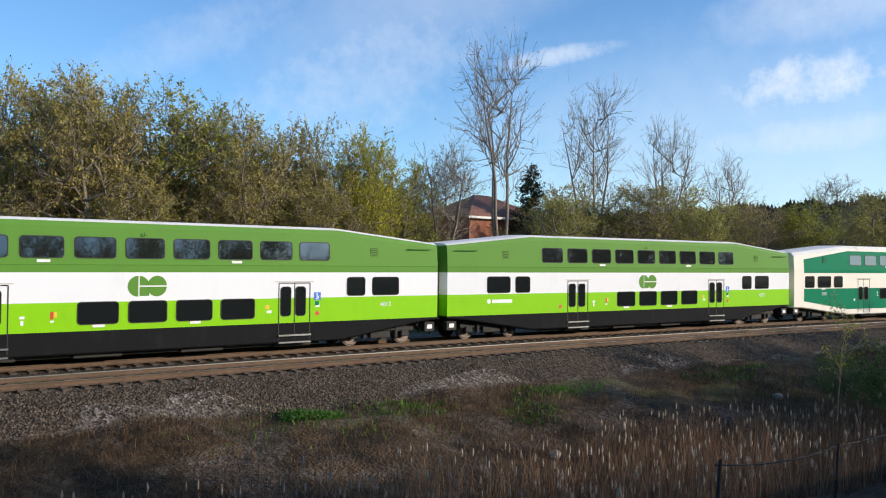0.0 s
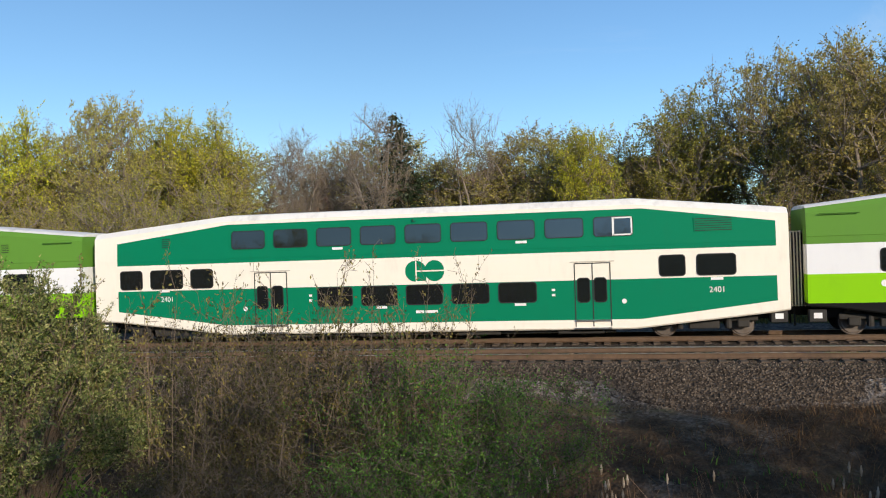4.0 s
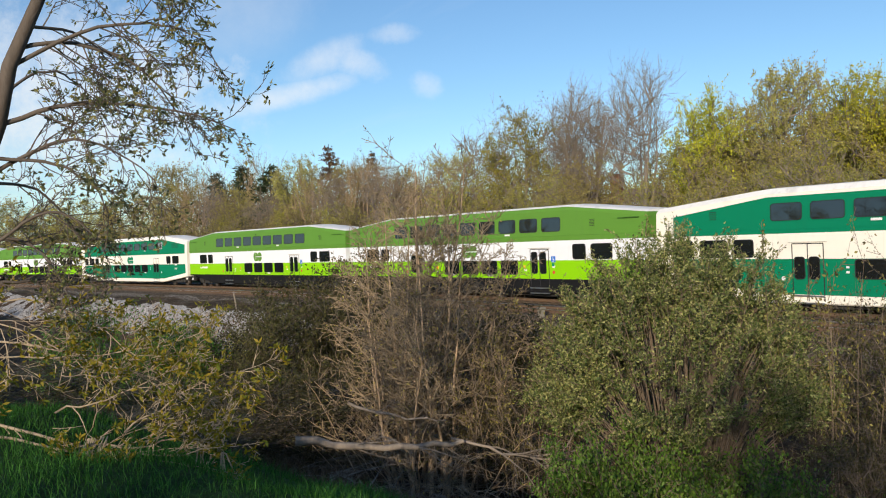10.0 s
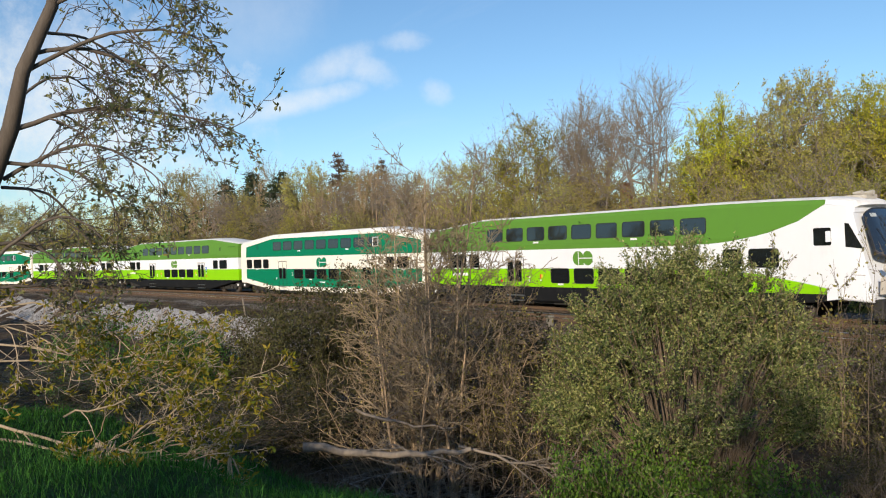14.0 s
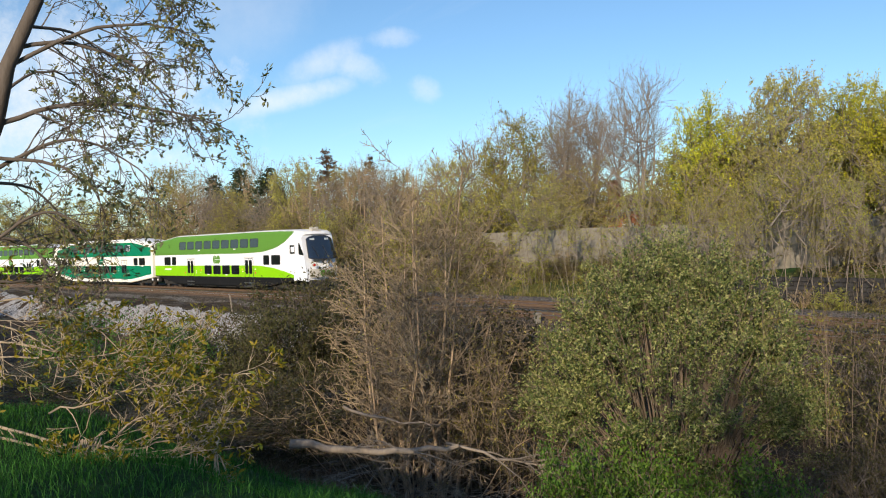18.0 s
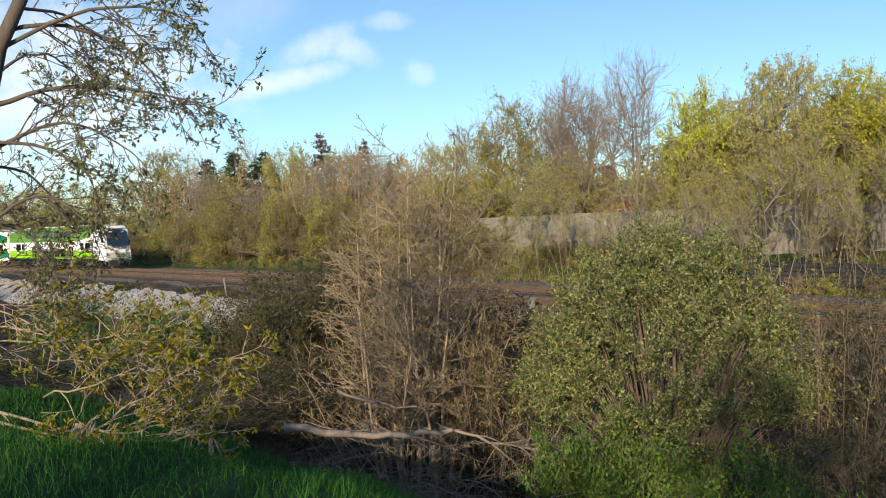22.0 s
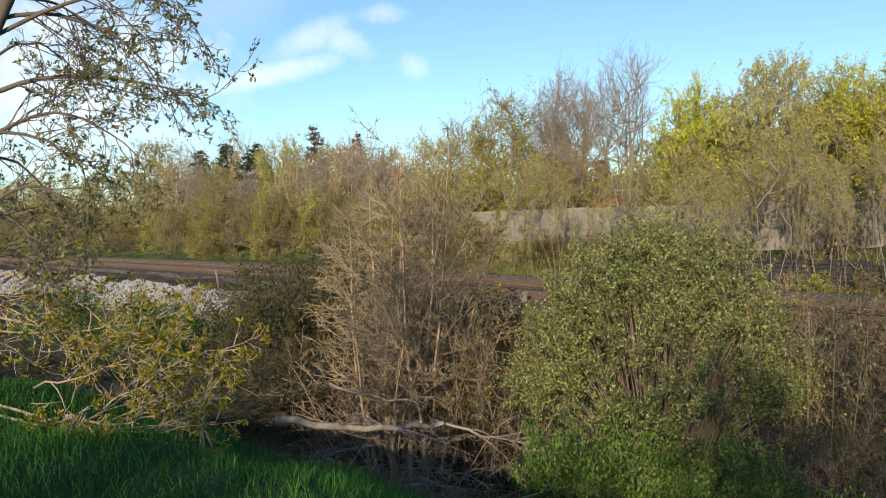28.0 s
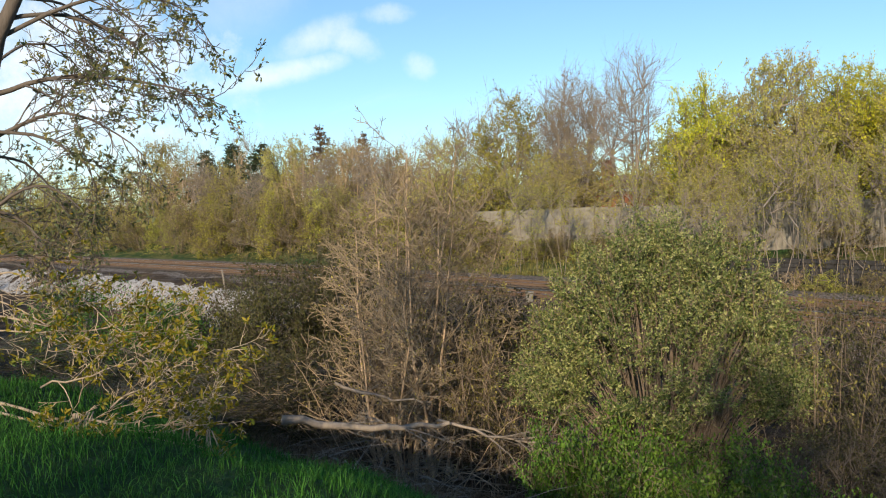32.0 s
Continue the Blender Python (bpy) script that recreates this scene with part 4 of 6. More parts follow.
def cab_coach():
    car = thing("cab_coach", "two-deck cab coach with white nose and raked dark windscreen", "railway coach", "coaches of the train")
    st = [s for s in STATIONS if s < 20.8] + [20.8, 21.4, 22.0, 22.6, 23.2, 23.8, 24.4, 25.0, 25.45, 25.55, 26.1, 26.5, 26.8, 27.1, 27.4, 27.6, NOSE]
    part("body", coach_body("body", cab_ring, cab_mat, st, [M_SKIRT, M_LIME, M_WHITE, M_GREEN, M_ROOF], cab_nose), car)
    side_fittings(car, False, "", True)
    # windscreen, following the raked front, with a thin dark seal
    bm = bmesh.new()
    grid = []
    ni, nj = 14, 20
    for i in range(ni + 1):
        e = min(1.0, max(0.0, (i - 0.6) / (ni - 1.2))) if 0 < i < ni else i / ni
        row = []
        for j in range(nj + 1):
            g = min(1.0, max(0.0, (j - 0.55) / (nj - 1.1))) if 0 < j < nj else j / nj
            g = 2 * g - 1
            w = 1.36 * g * (1 - 0.10 * e)
            z = 2.45 + e * (1.83 - 0.28 * abs(g) ** 4) + 0.10 * (1 - e) * abs(g) ** 5
            x, y, zz = cab_nose(NOSE, w, z)
            row.append(bm.verts.new((x + 0.016, y, zz)))
        grid.append(row)
    for i in range(ni):
        for j in range(nj):
            f = bm.faces.new((grid[i][j], grid[i][j + 1], grid[i + 1][j + 1], grid[i + 1][j]))
            f.material_index = 0 if (0 < j < nj - 1 and 0 < i < ni - 1) else 1
    part("windscreen", from_bm("windscreen", bm, [M_GLASS, M_RUBBER]), car, None, "raked dark windscreen")
    bm = bmesh.new()
    for y in (-0.72, 0.62):
        a = [bm.verts.new(tuple(Vector(cab_nose(NOSE, y + du, z)) + Vector((0.024, 0, 0)))) for du, z in ((-0.2, 3.92), (0.2, 3.92), (0.2, 4.06), (-0.2, 4.06))]
        bm.faces.new(a)
    part("route_number", from_bm("route_number", bm, M_BLIND), car, None, "pale number strips inside the windscreen")
    for y in (-0.5, 0.45):
        bm = bmesh.new()
        x0, y0, z0 = cab_nose(NOSE, y, 2.6)
        x1, y1, z1 = cab_nose(NOSE, y - 0.35, 3.5)
        a, b = Vector((x0 + 0.05, y0, z0)), Vector((x1 + 0.05, y1, z1))
        d = (b - a)
        m = Matrix.Translation((a + b) / 2) @ d.to_track_quat("Z", "Y").to_matrix().to_4x4()
        bmesh.ops.create_cone(bm, cap_ends=True, segments=6, radius1=0.014, radius2=0.012, depth=d.length, matrix=m)
        part("wiper", from_bm("wiper", bm, M_RUBBER), car)
    # lamps, number box and dark coupler recess on the nose
    for y in (-1.0, 1.0):
        bm = bmesh.new()
        x, yy, zz = cab_nose(NOSE, y, 2.05)
        cyl(bm, (x - 0.04, yy, zz), "x", 0.13, 0.12, 16, 0)
        cyl(bm, (x + 0.0, yy, zz), "x", 0.10, 0.08, 16, 1)
        x2, yy2, zz2 = cab_nose(NOSE, y * 0.78, 2.05)
        cyl(bm, (x2 - 0.02, yy2, zz2), "x", 0.06, 0.08, 16, 2)
        part("tail_light", from_bm("tail_light", bm, [M_ENDGREY, M_LAMP, M_ENDGREY]), car)
    bm = bmesh.new()
    cyl(bm, (NOSE - 0.02 - MID, 0, 2.24), "x", 0.17, 0.06, 18, 0)
    cyl(bm, (NOSE - 0.005 - MID, 0, 2.24), "x", 0.11, 0.05, 18, 1)
    part("headlight", from_bm("headlight", bm, [M_RUBBER, M_ENDGREY]), car)
    bm = bmesh.new()
    for q in (-0.25, 0.25):
        for h0, h1 in ((6, 174), (186, 354)):
            vs = [bm.verts.new((NOSE + 0.03 - MID - 0.05 * abs(u), -u, z)) for u, z in disc(q, 1.42, 0.22, h0, h1, 12)]
            bm.faces.new(vs)
    part("emblem", from_bm("emblem", bm, M_DARKGREEN), car)
    bm = bmesh.new()
    for k in range(16):
        ya, yb = -1.3 + k * 2.6 / 16, -1.3 + (k + 1) * 2.6 / 16
        q = [bm.verts.new(tuple(Vector(cab_nose(NOSE, y, z)) + Vector((0.012, 0, 0)))) for y, z in ((ya, 1.12), (yb, 1.12), (yb, 1.74), (ya, 1.74))]
        bm.faces.new(q)
    part("lower_panel", from_bm("lower_panel", bm, M_ENDGREY), car, None, "grey lower panel of the nose")
    bm = bmesh.new()
    box(bm, NOSE - 0.6 - MID, NOSE + 0.25 - MID, -0.25, 0.25, 0.5, 0.85, 0, 0.05)
    box(bm, NOSE - 0.55 - MID, NOSE - 0.15 - MID, -1.2, 1.2, 0.2, 0.92, 0, 0.06)
    part("pilot", from_bm("pilot", bm, M_UNDER), car)
    for side in (-1, 1):
        flat_part("cab_window", car, [rounded(25.0, 25.68, 2.92, 3.58, 0.06)], side, M_GLASS, 0.012)
        bm = bmesh.new()
        pts = [(26.3, 2.85), (27.22, 2.78), (27.1, 3.0), (26.62, 3.7), (26.36, 3.73)]
        f = [bm.verts.new(tuple(Vector(cab_nose(u, side * (HALF + 0.012), z)))) for u, z in pts]
        bm.faces.new(f if side < 0 else f[::-1])
        part("quarter_window", from_bm("quarter_window", bm, M_GLASS), car)
        bm = bmesh.new()
        cyl(bm, (25.7 - MID, side * (HALF + 0.25), 3.3), "x", 0.02, 0.1, 8)
        box(bm, 25.62 - MID, 25.70 - MID, side * (HALF + 0.18) - 0.14, side * (HALF + 0.18) + 0.14, 3.05, 3.45, 0, 0.02)
        part("mirror", from_bm("mirror", bm, M_WHITE), car)
    bm = bmesh.new()
    for x, y in ((25.9, 0.25), (26.1, -0.25), (26.4, 0.0)):
        cyl(bm, (x - MID, y, 4.83), "x", 0.05, 0.35, 10, 0, 0.1)
    box(bm, 25.7 - MID, 26.5 - MID, -0.4, 0.4, 4.62, 4.76)
    part("horn", from_bm("horn", bm, M_ENDGREY), car)
    return car


COACHES = [green_coach("4013"), green_coach("4503"), teal_coach("2401"), green_coach(""), green_coach(""), teal_coach(""), cab_coach()]

# where the joint before the cab coach stands along the arc, second by second
RUN = [(0, 152.2), (0.5, 143.2), (1, 134.4), (1.5, 125.5), (2, 116.7), (2.5, 108.0), (3, 99.6), (3.5, 91.5), (4, 83.6), (4.5, 75.9), (5, 68.1), (5.5, 60.5), (6, 52.9), (6.5, 45.8), (7, 38.8), (7.5, 31.9), (8, 25.2), (8.5, 18.8), (9, 12.5), (9.5, 6.2),
       (10, 0.0), (10.5, -6.1), (11, -12.0), (11.5, -17.5), (12, -22.9), (12.5, -28.2), (13, -33.4), (13.5, -38.5), (14, -43.7), (14.5, -48.9), (15, -54.1), (15.5, -59.3), (16, -64.5), (16.5, -69.7), (17, -74.7), (17.5, -79.6), (18, -84.3),
       (18.5, -89.1), (19, -94.1), (19.5, -99.0), (20, -103.8), (20.5, -108.5), (21, -113.0), (22, -121.7), (23, -131.0), (24, -141.4), (25, -151.6), (26, -161.4), (28, -181.0), (30, -200.0), (32, -218.5)]


def motions():
    for k, car in enumerate(COACHES):
        rows = []
        for t, s in RUN:
            c = s - CAR * (6 - k) + MID
            x, y, h = on_track(c)
            rows.append((t, pose(x, y - 0.05, 0, 0, 0, h)))
        walk(car, rows)
    # the wheels roll, a short step at a time
    ts, ss = [t for t, _ in RUN], [q for _, q in RUN]
    for ob, u, side in [w for w in ALL_WHEELS if w[2] < 0 and w[0].parent in COACHES[1:3]]:
        rows = []
        for i in list(range(0, 360)) + list(range(360, 961, 2)):
            t = i / 30
            a = float(np.interp(t, ts, ss)) / 0.42
            rows.append((t, Matrix.Translation((u, side * 0.76, 0.42)) @ Euler((0, a, 0)).to_matrix().to_4x4() @ Euler((0, 0, 0 if side < 0 else math.pi)).to_matrix().to_4x4()))
        walk(ob, rows)

# ---- plants ----
def skeleton(rng, starts, counts, ratio, angle, wig, up, first=(0.25, 0.15, 0.1, 0.1), segs=(6, 4, 3, 1)):
    """Branches as segments: rows of start, end, radii, level. starts: (place, way, length, radius)."""
    out = []
    todo = [(np.array(p, float), np.array(d, float), L, r, 0) for p, d, L, r in starts]
    top = len(counts)
    while todo:
        p, d, L, r, lv = todo.pop()
        d = d / np.linalg.norm(d)
        k = segs[min(lv, len(segs) - 1)]
        nodes = [(p, d, r)]
        for i in range(k):
            d = d + rng.normal(size=3) * wig[lv] + np.array([0, 0, up[lv]])
            d /= np.linalg.norm(d)
            q = p + d * L / k
            r2 = max(0.003, r * (1 - 0.8 * (i + 1) / k))
            out.append((*p, *q, max(0.003, r * (1 - 0.8 * i / k)), r2, lv))
            p = q
            nodes.append((p, d, r2))
        if lv < top:
            n = counts[lv]
            n = int(n + rng.uniform(-0.3, 0.3) * n + 0.5)
            for j in range(n):
                f = first[lv] + (1 - first[lv]) * (j + rng.uniform(0, 1)) / n
                i = min(k - 1, int(f * k))
                a, b = nodes[i], nodes[i + 1]
                w = f * k - i
                q = a[0] * (1 - w) + b[0] * w
                t = rng.normal(size=3)
                t -= b[1] * (t @ b[1])
                t /= np.linalg.norm(t)
                an = radians(angle[lv] * rng.uniform(0.7, 1.3))
                nd = b[1] * math.cos(an) + t * math.sin(an)
                todo.append((q, nd, L * ratio[lv] * rng.uniform(0.7, 1.2) * (1.15 - 0.55 * f), max(0.004, (a[2] * (1 - w) + b[2] * w) * 0.62), lv + 1))
    return np.array(out)


def along(rng, seg, n, jit):
    """n points scattered along the segments, weighted by length."""
    L = np.linalg.norm(seg[:, 3:6] - seg[:, 0:3], axis=1)
    i = rng.choice(len(seg), n, p=L / L.sum())
    w = rng.uniform(0, 1, (n, 1))
    return seg[i, 0:3] * (1 - w) + seg[i, 3:6] * w + rng.normal(size=(n, 3)) * jit, seg[i, 3:6] - seg[i, 0:3]


def wood(seg, k, fat=1.0):
    return tubes(seg[:, 0:3], seg[:, 3:6], seg[:, 6] * fat, seg[:, 7] * fat, k)


def pipe(pts, rad, k):
    """One closed tapering tube along the points."""
    d = np.gradient(pts, axis=0)
    d /= np.linalg.norm(d, axis=1, keepdims=True)
    a = np.cross(d, [0.29, 0.13, 0.95] if abs(d[:, 2]).mean() < 0.7 else [0.94, 0.31, 0.1])
    a /= np.linalg.norm(a, axis=1, keepdims=True)
    b = np.cross(a, d)
    t = np.arange(k) * 2 * np.pi / k
    v = (pts[:, None] + (np.cos(t)[None, :, None] * a[:, None] + np.sin(t)[None, :, None] * b[:, None]) * rad[:, None, None]).reshape(-1, 3)
    n = len(pts)
    f = [(i * k + j, i * k + (j + 1) % k, (i + 1) * k + (j + 1) % k, (i + 1) * k + j) for i in range(n - 1) for j in range(k)]
    return v, f + [tuple(range(k)), tuple(range((n - 1) * k, n * k))[::-1]]


def plant(name, label, category, seg, bark_m, leaf_m, leaf_n, size, rng, thick=1, jit=0.05, slim=0.5, group="", m=None, leaf_from=2, twig_m=None, far=False, fat=1.0, bunch=0, split=""):
    """A tree or shrub: limbs in one mesh, twigs and leaves in the crown. bunch: leaves spread in stars from the twig ends."""
    root = thing(name, label, category, group, m)
    big, small = seg[seg[:, 8] <= thick], seg[seg[:, 8] > thick]
    # a run of joined segments is one stem
    cut = [0] + [k for k in range(1, len(big)) if split and np.abs(big[k, 0:3] - big[k - 1, 3:6]).max() > 1e-6] + [len(big)]
    for a, b in zip(cut, cut[1:]):
        v, f = pipe(np.concatenate([big[a:a + 1, 0:3], big[a:b, 3:6]]), np.concatenate([big[a:a + 1, 6], big[a:b, 7]]) * fat, 7) if split else wood(big, 5 if far else 6, fat)
        part(split or "trunk", mesh_of(split or "trunk", v, f, [bark_m], smooth=True), root)
    pieces, mats = [], [twig_m or bark_m]
    if len(small):
        pieces.append((ribbons(small[:, 0:3], small[:, 3:6], small[:, 6] * fat, small[:, 7] * fat, rng) if far else wood(small, 3, fat), 0))
    if leaf_n:
        src = seg[seg[:, 8] >= leaf_from]
        if bunch:
            tips = src[src[:, 8] == src[:, 8].max()]
            tips = tips[rng.permutation(len(tips))[:max(1, leaf_n // bunch)]]
            c = np.repeat(tips[:, 3:6], bunch, 0) + rng.normal(size=(len(tips) * bunch, 3)) * jit * 0.3
            way = np.repeat(tips[:, 3:6] - tips[:, 0:3], bunch, 0)
            way = way / (np.linalg.norm(way, axis=1, keepdims=True) + 1e-9) * 0.35 + rng.normal(size=c.shape) * 0.5
        else:
            c, way = along(rng, src, leaf_n, jit)
            way = way / (np.linalg.norm(way, axis=1, keepdims=True) + 1e-9) * 0.6 + rng.normal(size=(leaf_n, 3)) * 0.6
        pieces.append(((flakes(c, size, rng, way, slim + 0.2) if far else cards(c, size, rng, way, slim)), 1))
        mats.append(leaf_m)
    v, f, mi = joined(pieces)
    part("crown", mesh_of("crown", v, f, mats, mi), root)
    return root


def extent(seg):
    p = seg[:, 3:6]
    return np.percentile(p[:, 2], 99.8), np.percentile(np.hypot(p[:, 0], p[:, 1]), 96)


def stems(rng, n, spread, length, r, lean=0.35):
    out = []
    for i in range(n):
        a = 2 * math.pi * (i + rng.uniform(0, 0.8)) / n
        q = rng.uniform(0.2, 1) * spread
        out.append(((q * math.cos(a), q * math.sin(a), -0.25), (lean * math.cos(a) * rng.uniform(0.3, 1.3), lean * math.sin(a) * rng.uniform(0.3, 1.3), 1.0), length * rng.uniform(0.75, 1.05), r * rng.uniform(0.7, 1.1)))
    return out


R = np.random.default_rng(7)
KINDS = {}


def kind(name, label, category, make, bark_m, leaf_m, leaf_n, size, copies=2, jit=0.12, slim=0.6, fat=1.0, group="trees beyond the railway", thick=1, leaf_from=2):
    KINDS[name] = []
    for _ in range(copies):
        seg = make()
        h, w = extent(seg)
        KINDS[name].append([seg, h, w, label, category, bark_m, leaf_m, leaf_n, size, jit, slim, fat, None, group, thick, leaf_from])


def crowned(h=10.0, w=4.0, low=0.12, limbs=46, twigs=8, tips=3, shoot=1.15, ntrunk=2, lumps=0.35, rise=0.35, thin=1.0):
    """Limbs that reach out to an uneven, lumpy crown of height h and half width w, with twigs round each."""
    def make():
        rows = []
        ph = R.uniform(0, 6.28, 6)
        feet = []
        for i in range(ntrunk):
            a = 6.283 * (i + R.uniform(0, 0.7)) / ntrunk
            p = np.array([0.25 * math.cos(a), 0.25 * math.sin(a), -0.3]) * (ntrunk > 1) + np.array([0, 0, -0.3 * (ntrunk == 1)])
            line = [p]
            d = np.array([0.14 * math.cos(a), 0.14 * math.sin(a), 1.0])
            for k in range(6):
                d = d + R.normal(size=3) * 0.08
                d /= np.linalg.norm(d)
                q = p + d * h * 0.13
                r0, r1 = thin * 0.16 * (1 - k / 7.0), thin * 0.16 * (1 - (k + 1) / 7.0)
                rows.append((*p, *q, r0, r1, 0))
                p = q
                line.append(p)
            feet.append(np.array(line))
        goals = []
        for i in range(limbs):
            u = R.normal(size=3)
            u /= np.linalg.norm(u)
            az, el = math.atan2(u[1], u[0]), math.asin(u[2])
            bulge = 1 - lumps * (0.5 + 0.25 * math.sin(3 * az + ph[0]) + 0.25 * math.sin(5 * az + 2 * el + ph[1])) - 0.15 * R.uniform()
            e = (R.uniform(0.12, 1.0) ** 0.45) * bulge
            zc, zr = h * (low + 1) / 2, h * (1 - low) / 2
            goals.append((e, np.array([u[0] * w * e, u[1] * w * e, zc + u[2] * zr * e])))
        nodes = np.concatenate([f[1:] for f in feet])
        for e, q in sorted(goals, key=lambda g: g[0]):
            # each limb springs from a near, lower node of what has grown so far
            far_ = np.linalg.norm(nodes - q, axis=1) + 4.0 * np.maximum(0, nodes[:, 2] - q[2] + 0.06 * h)
            p = nodes[np.argsort(far_)[min(len(nodes) - 1, R.integers(0, 3))]]
            reach = float(np.linalg.norm(q - p))
            c = (p + q) / 2 + np.array([0, 0, -0.10 * reach]) + R.normal(size=3) * 0.06 * reach
            pts = [p * (1 - t) ** 2 + 2 * c * t * (1 - t) + q * t * t for t in (0, 0.25, 0.5, 0.75, 1.0)]
            thick_ = min(0.07, 0.016 + 0.014 * reach)
            nodes = np.concatenate([nodes, pts[2:4]])
            for j in range(4):
                rows.append((*pts[j], *pts[j + 1], thick_ * (1 - 0.21 * j), thick_ * (0.79 - 0.2 * j), 1))
            end = pts[4] - pts[2]
            end /= np.linalg.norm(end)
            for j in range(twigs):
                f = R.uniform(0.35, 1.0) * 4
                a = min(3, int(f))
                b = pts[a] * (1 - (f - a)) + pts[a + 1] * (f - a)
                d = end * 0.5 + R.normal(size=3) * 0.55 + np.array([0, 0, rise])
                d /= np.linalg.norm(d)
                l = shoot * R.uniform(0.5, 1.2)
                m = b + d * l * 0.5 + R.normal(size=3) * 0.05
                t2 = m + (d + R.normal(size=3) * 0.25) * l * 0.5
                rows.append((*b, *m, 0.014, 0.010, 2))
                rows.append((*m, *t2, 0.010, 0.005, 2))
                for s in range(tips):
                    d2 = d + R.normal(size=3) * 0.5
                    d2 /= np.linalg.norm(d2)
                    st = b + (t2 - b) * R.uniform(0.3, 1)
                    rows.append((*st, *(st + d2 * l * R.uniform(0.25, 0.5)), 0.007, 0.004, 3))
        return np.array(rows)
    return make


def spruce():
    def make():
        rows = [(0, 0, -0.2, 0, 0, 10.0, 0.16, 0.02, 0)]
        z = 1.2
        while z < 9.8:
            L = 0.34 * (10.3 - z) + 0.2
            for j in range(7):
                a = R.uniform(0, 6.283)
                l = L * R.uniform(0.75, 1.1)
                p = np.array([0, 0, z + R.uniform(-0.1, 0.1)])
                q = p + np.array([l * math.cos(a), l * math.sin(a), -0.18 * l])
                rows.append((*p, *q, 0.03, 0.008, 1))
                for e in np.linspace(0.25, 1, 5):
                    c = p * (1 - e) + q * e
                    for s in (-1, 1):
                        w = 0.4 * l * (1.1 - e * 0.7)
                        d = np.array([math.cos(a + s * 0.8), math.sin(a + s * 0.8), -0.15])
                        rows.append((*c, *(c + d * w), 0.012, 0.005, 2))
            z += 0.42
        return np.array(rows)
    return make


FULL = {"limbs": 74, "twigs": 9, "tips": 3, "lumps": 0.22, "shoot": 1.3}
kind("olive", "budding tree with thin grey limbs and sparse olive leaves", "tree", crowned(w=4.2, low=0.08, **FULL), B_GREY, L_OLIVE, 13000, 0.115, 4, 0.075, fat=1.35, leaf_from=3)
kind("yolive", "tree in young yellow-olive leaf", "tree", crowned(w=3.8, low=0.05, **FULL), B_GREY, L_GREEN, 14000, 0.12, 3, 0.085, fat=1.3, leaf_from=3)
kind("yellow", "maple in bright yellow-green flower", "tree", crowned(w=3.8, ntrunk=1, low=0.1, **FULL), B_BROWN, L_YELLOW, 13000, 0.12, 2, 0.09, leaf_from=3)
kind("green", "small tree in fresh green leaf", "tree", crowned(w=3.8, twigs=7), B_BROWN, L_GREEN, 11000, 0.13, 1, 0.2)
kind("grey", "nearly bare tree with fine grey-brown twigs and few buds", "tree", crowned(w=3.6, limbs=80, twigs=10, tips=5, low=0.12, rise=0.3, shoot=1.5, lumps=0.2), B_GREY, L_BROWN, 2600, 0.08, 3, 0.05, fat=1.15, leaf_from=3)
kind("bare", "tall bare tree with pale slender limbs", "tree", crowned(w=3.0, limbs=36, twigs=8, tips=4, low=0.25, rise=0.6, shoot=1.7, lumps=0.2, ntrunk=3, thin=0.8), B_GREY, L_BROWN, 700, 0.07, 3, 0.05, fat=1.15, leaf_from=3)
kind("stem", "slender pale young tree at the foot of the bank", "tree", crowned(w=1.5, limbs=22, twigs=6, tips=3, low=0.3, rise=0.7, thin=0.2, shoot=0.9, ntrunk=3), B_GREY, L_GREEN, 1500, 0.085, 3, 0.06, group="young trees by the track", leaf_from=3)
kind("brown", "thicket of brown stems with small leaves", "shrub", crowned(w=4.2, ntrunk=6, low=-0.3, thin=0.4, limbs=60, rise=0.5), B_TAN, L_BROWN, 6000, 0.09, 2, 0.08, fat=1.1)
kind("conifer", "dark green spruce tree among bare trees", "tree", spruce(), B_DARK, L_NEEDLE, 7500, 0.26, 2, 0.16, 0.4)
kind("rust", "spruce tree with rusty brown needles", "tree", spruce(), B_DARK, L_RUST, 6000, 0.22, 1, 0.1, 0.4)
kind("brush", "low undergrowth of thin stems and new leaves", "shrub", crowned(w=5.5, ntrunk=7, low=-0.7, limbs=90, twigs=9, thin=0.22, rise=0.6), B_BROWN, L_GREEN, 12000, 0.15, 2, 0.12, fat=1.2, group="undergrowth beyond the railway", leaf_from=3)
kind("scrub", "brown scrub of dry twigs with a few buds", "shrub", crowned(w=5.5, ntrunk=7, low=-0.7, limbs=90, twigs=10, thin=0.22, rise=0.6), B_BROWN, L_SCRUB, 8000, 0.14, 2, 0.12, fat=1.2, group="undergrowth beyond the railway", leaf_from=3)


def put(name, x, y, z, height, half, turn):
    """One plant of a kind, grown or copied, of that height and half width."""
    row = KINDS[name][int(turn * 7) % len(KINDS[name])]
    sz = height / row[1]
    sx = min(1.9 * sz, max(0.72 * sz, half / row[2])) if half else sz
    m = Matrix.LocRotScale((x, y, z), Euler((0, 0, turn)), (sx, sx, sz))
    if row[12] is None:
        row[12] = plant("tree" if row[4] == "tree" else "shrub", row[3], row[4], row[0], row[5], row[6], row[7], row[8], np.random.default_rng(len(bpy.data.objects)), row[14], row[9], row[10], row[13], m, fat=row[11], far=True, leaf_from=row[15])
        return row[12]
    ob = copy_thing(row[12], m)
    ob.matrix_basis = m
    return ob


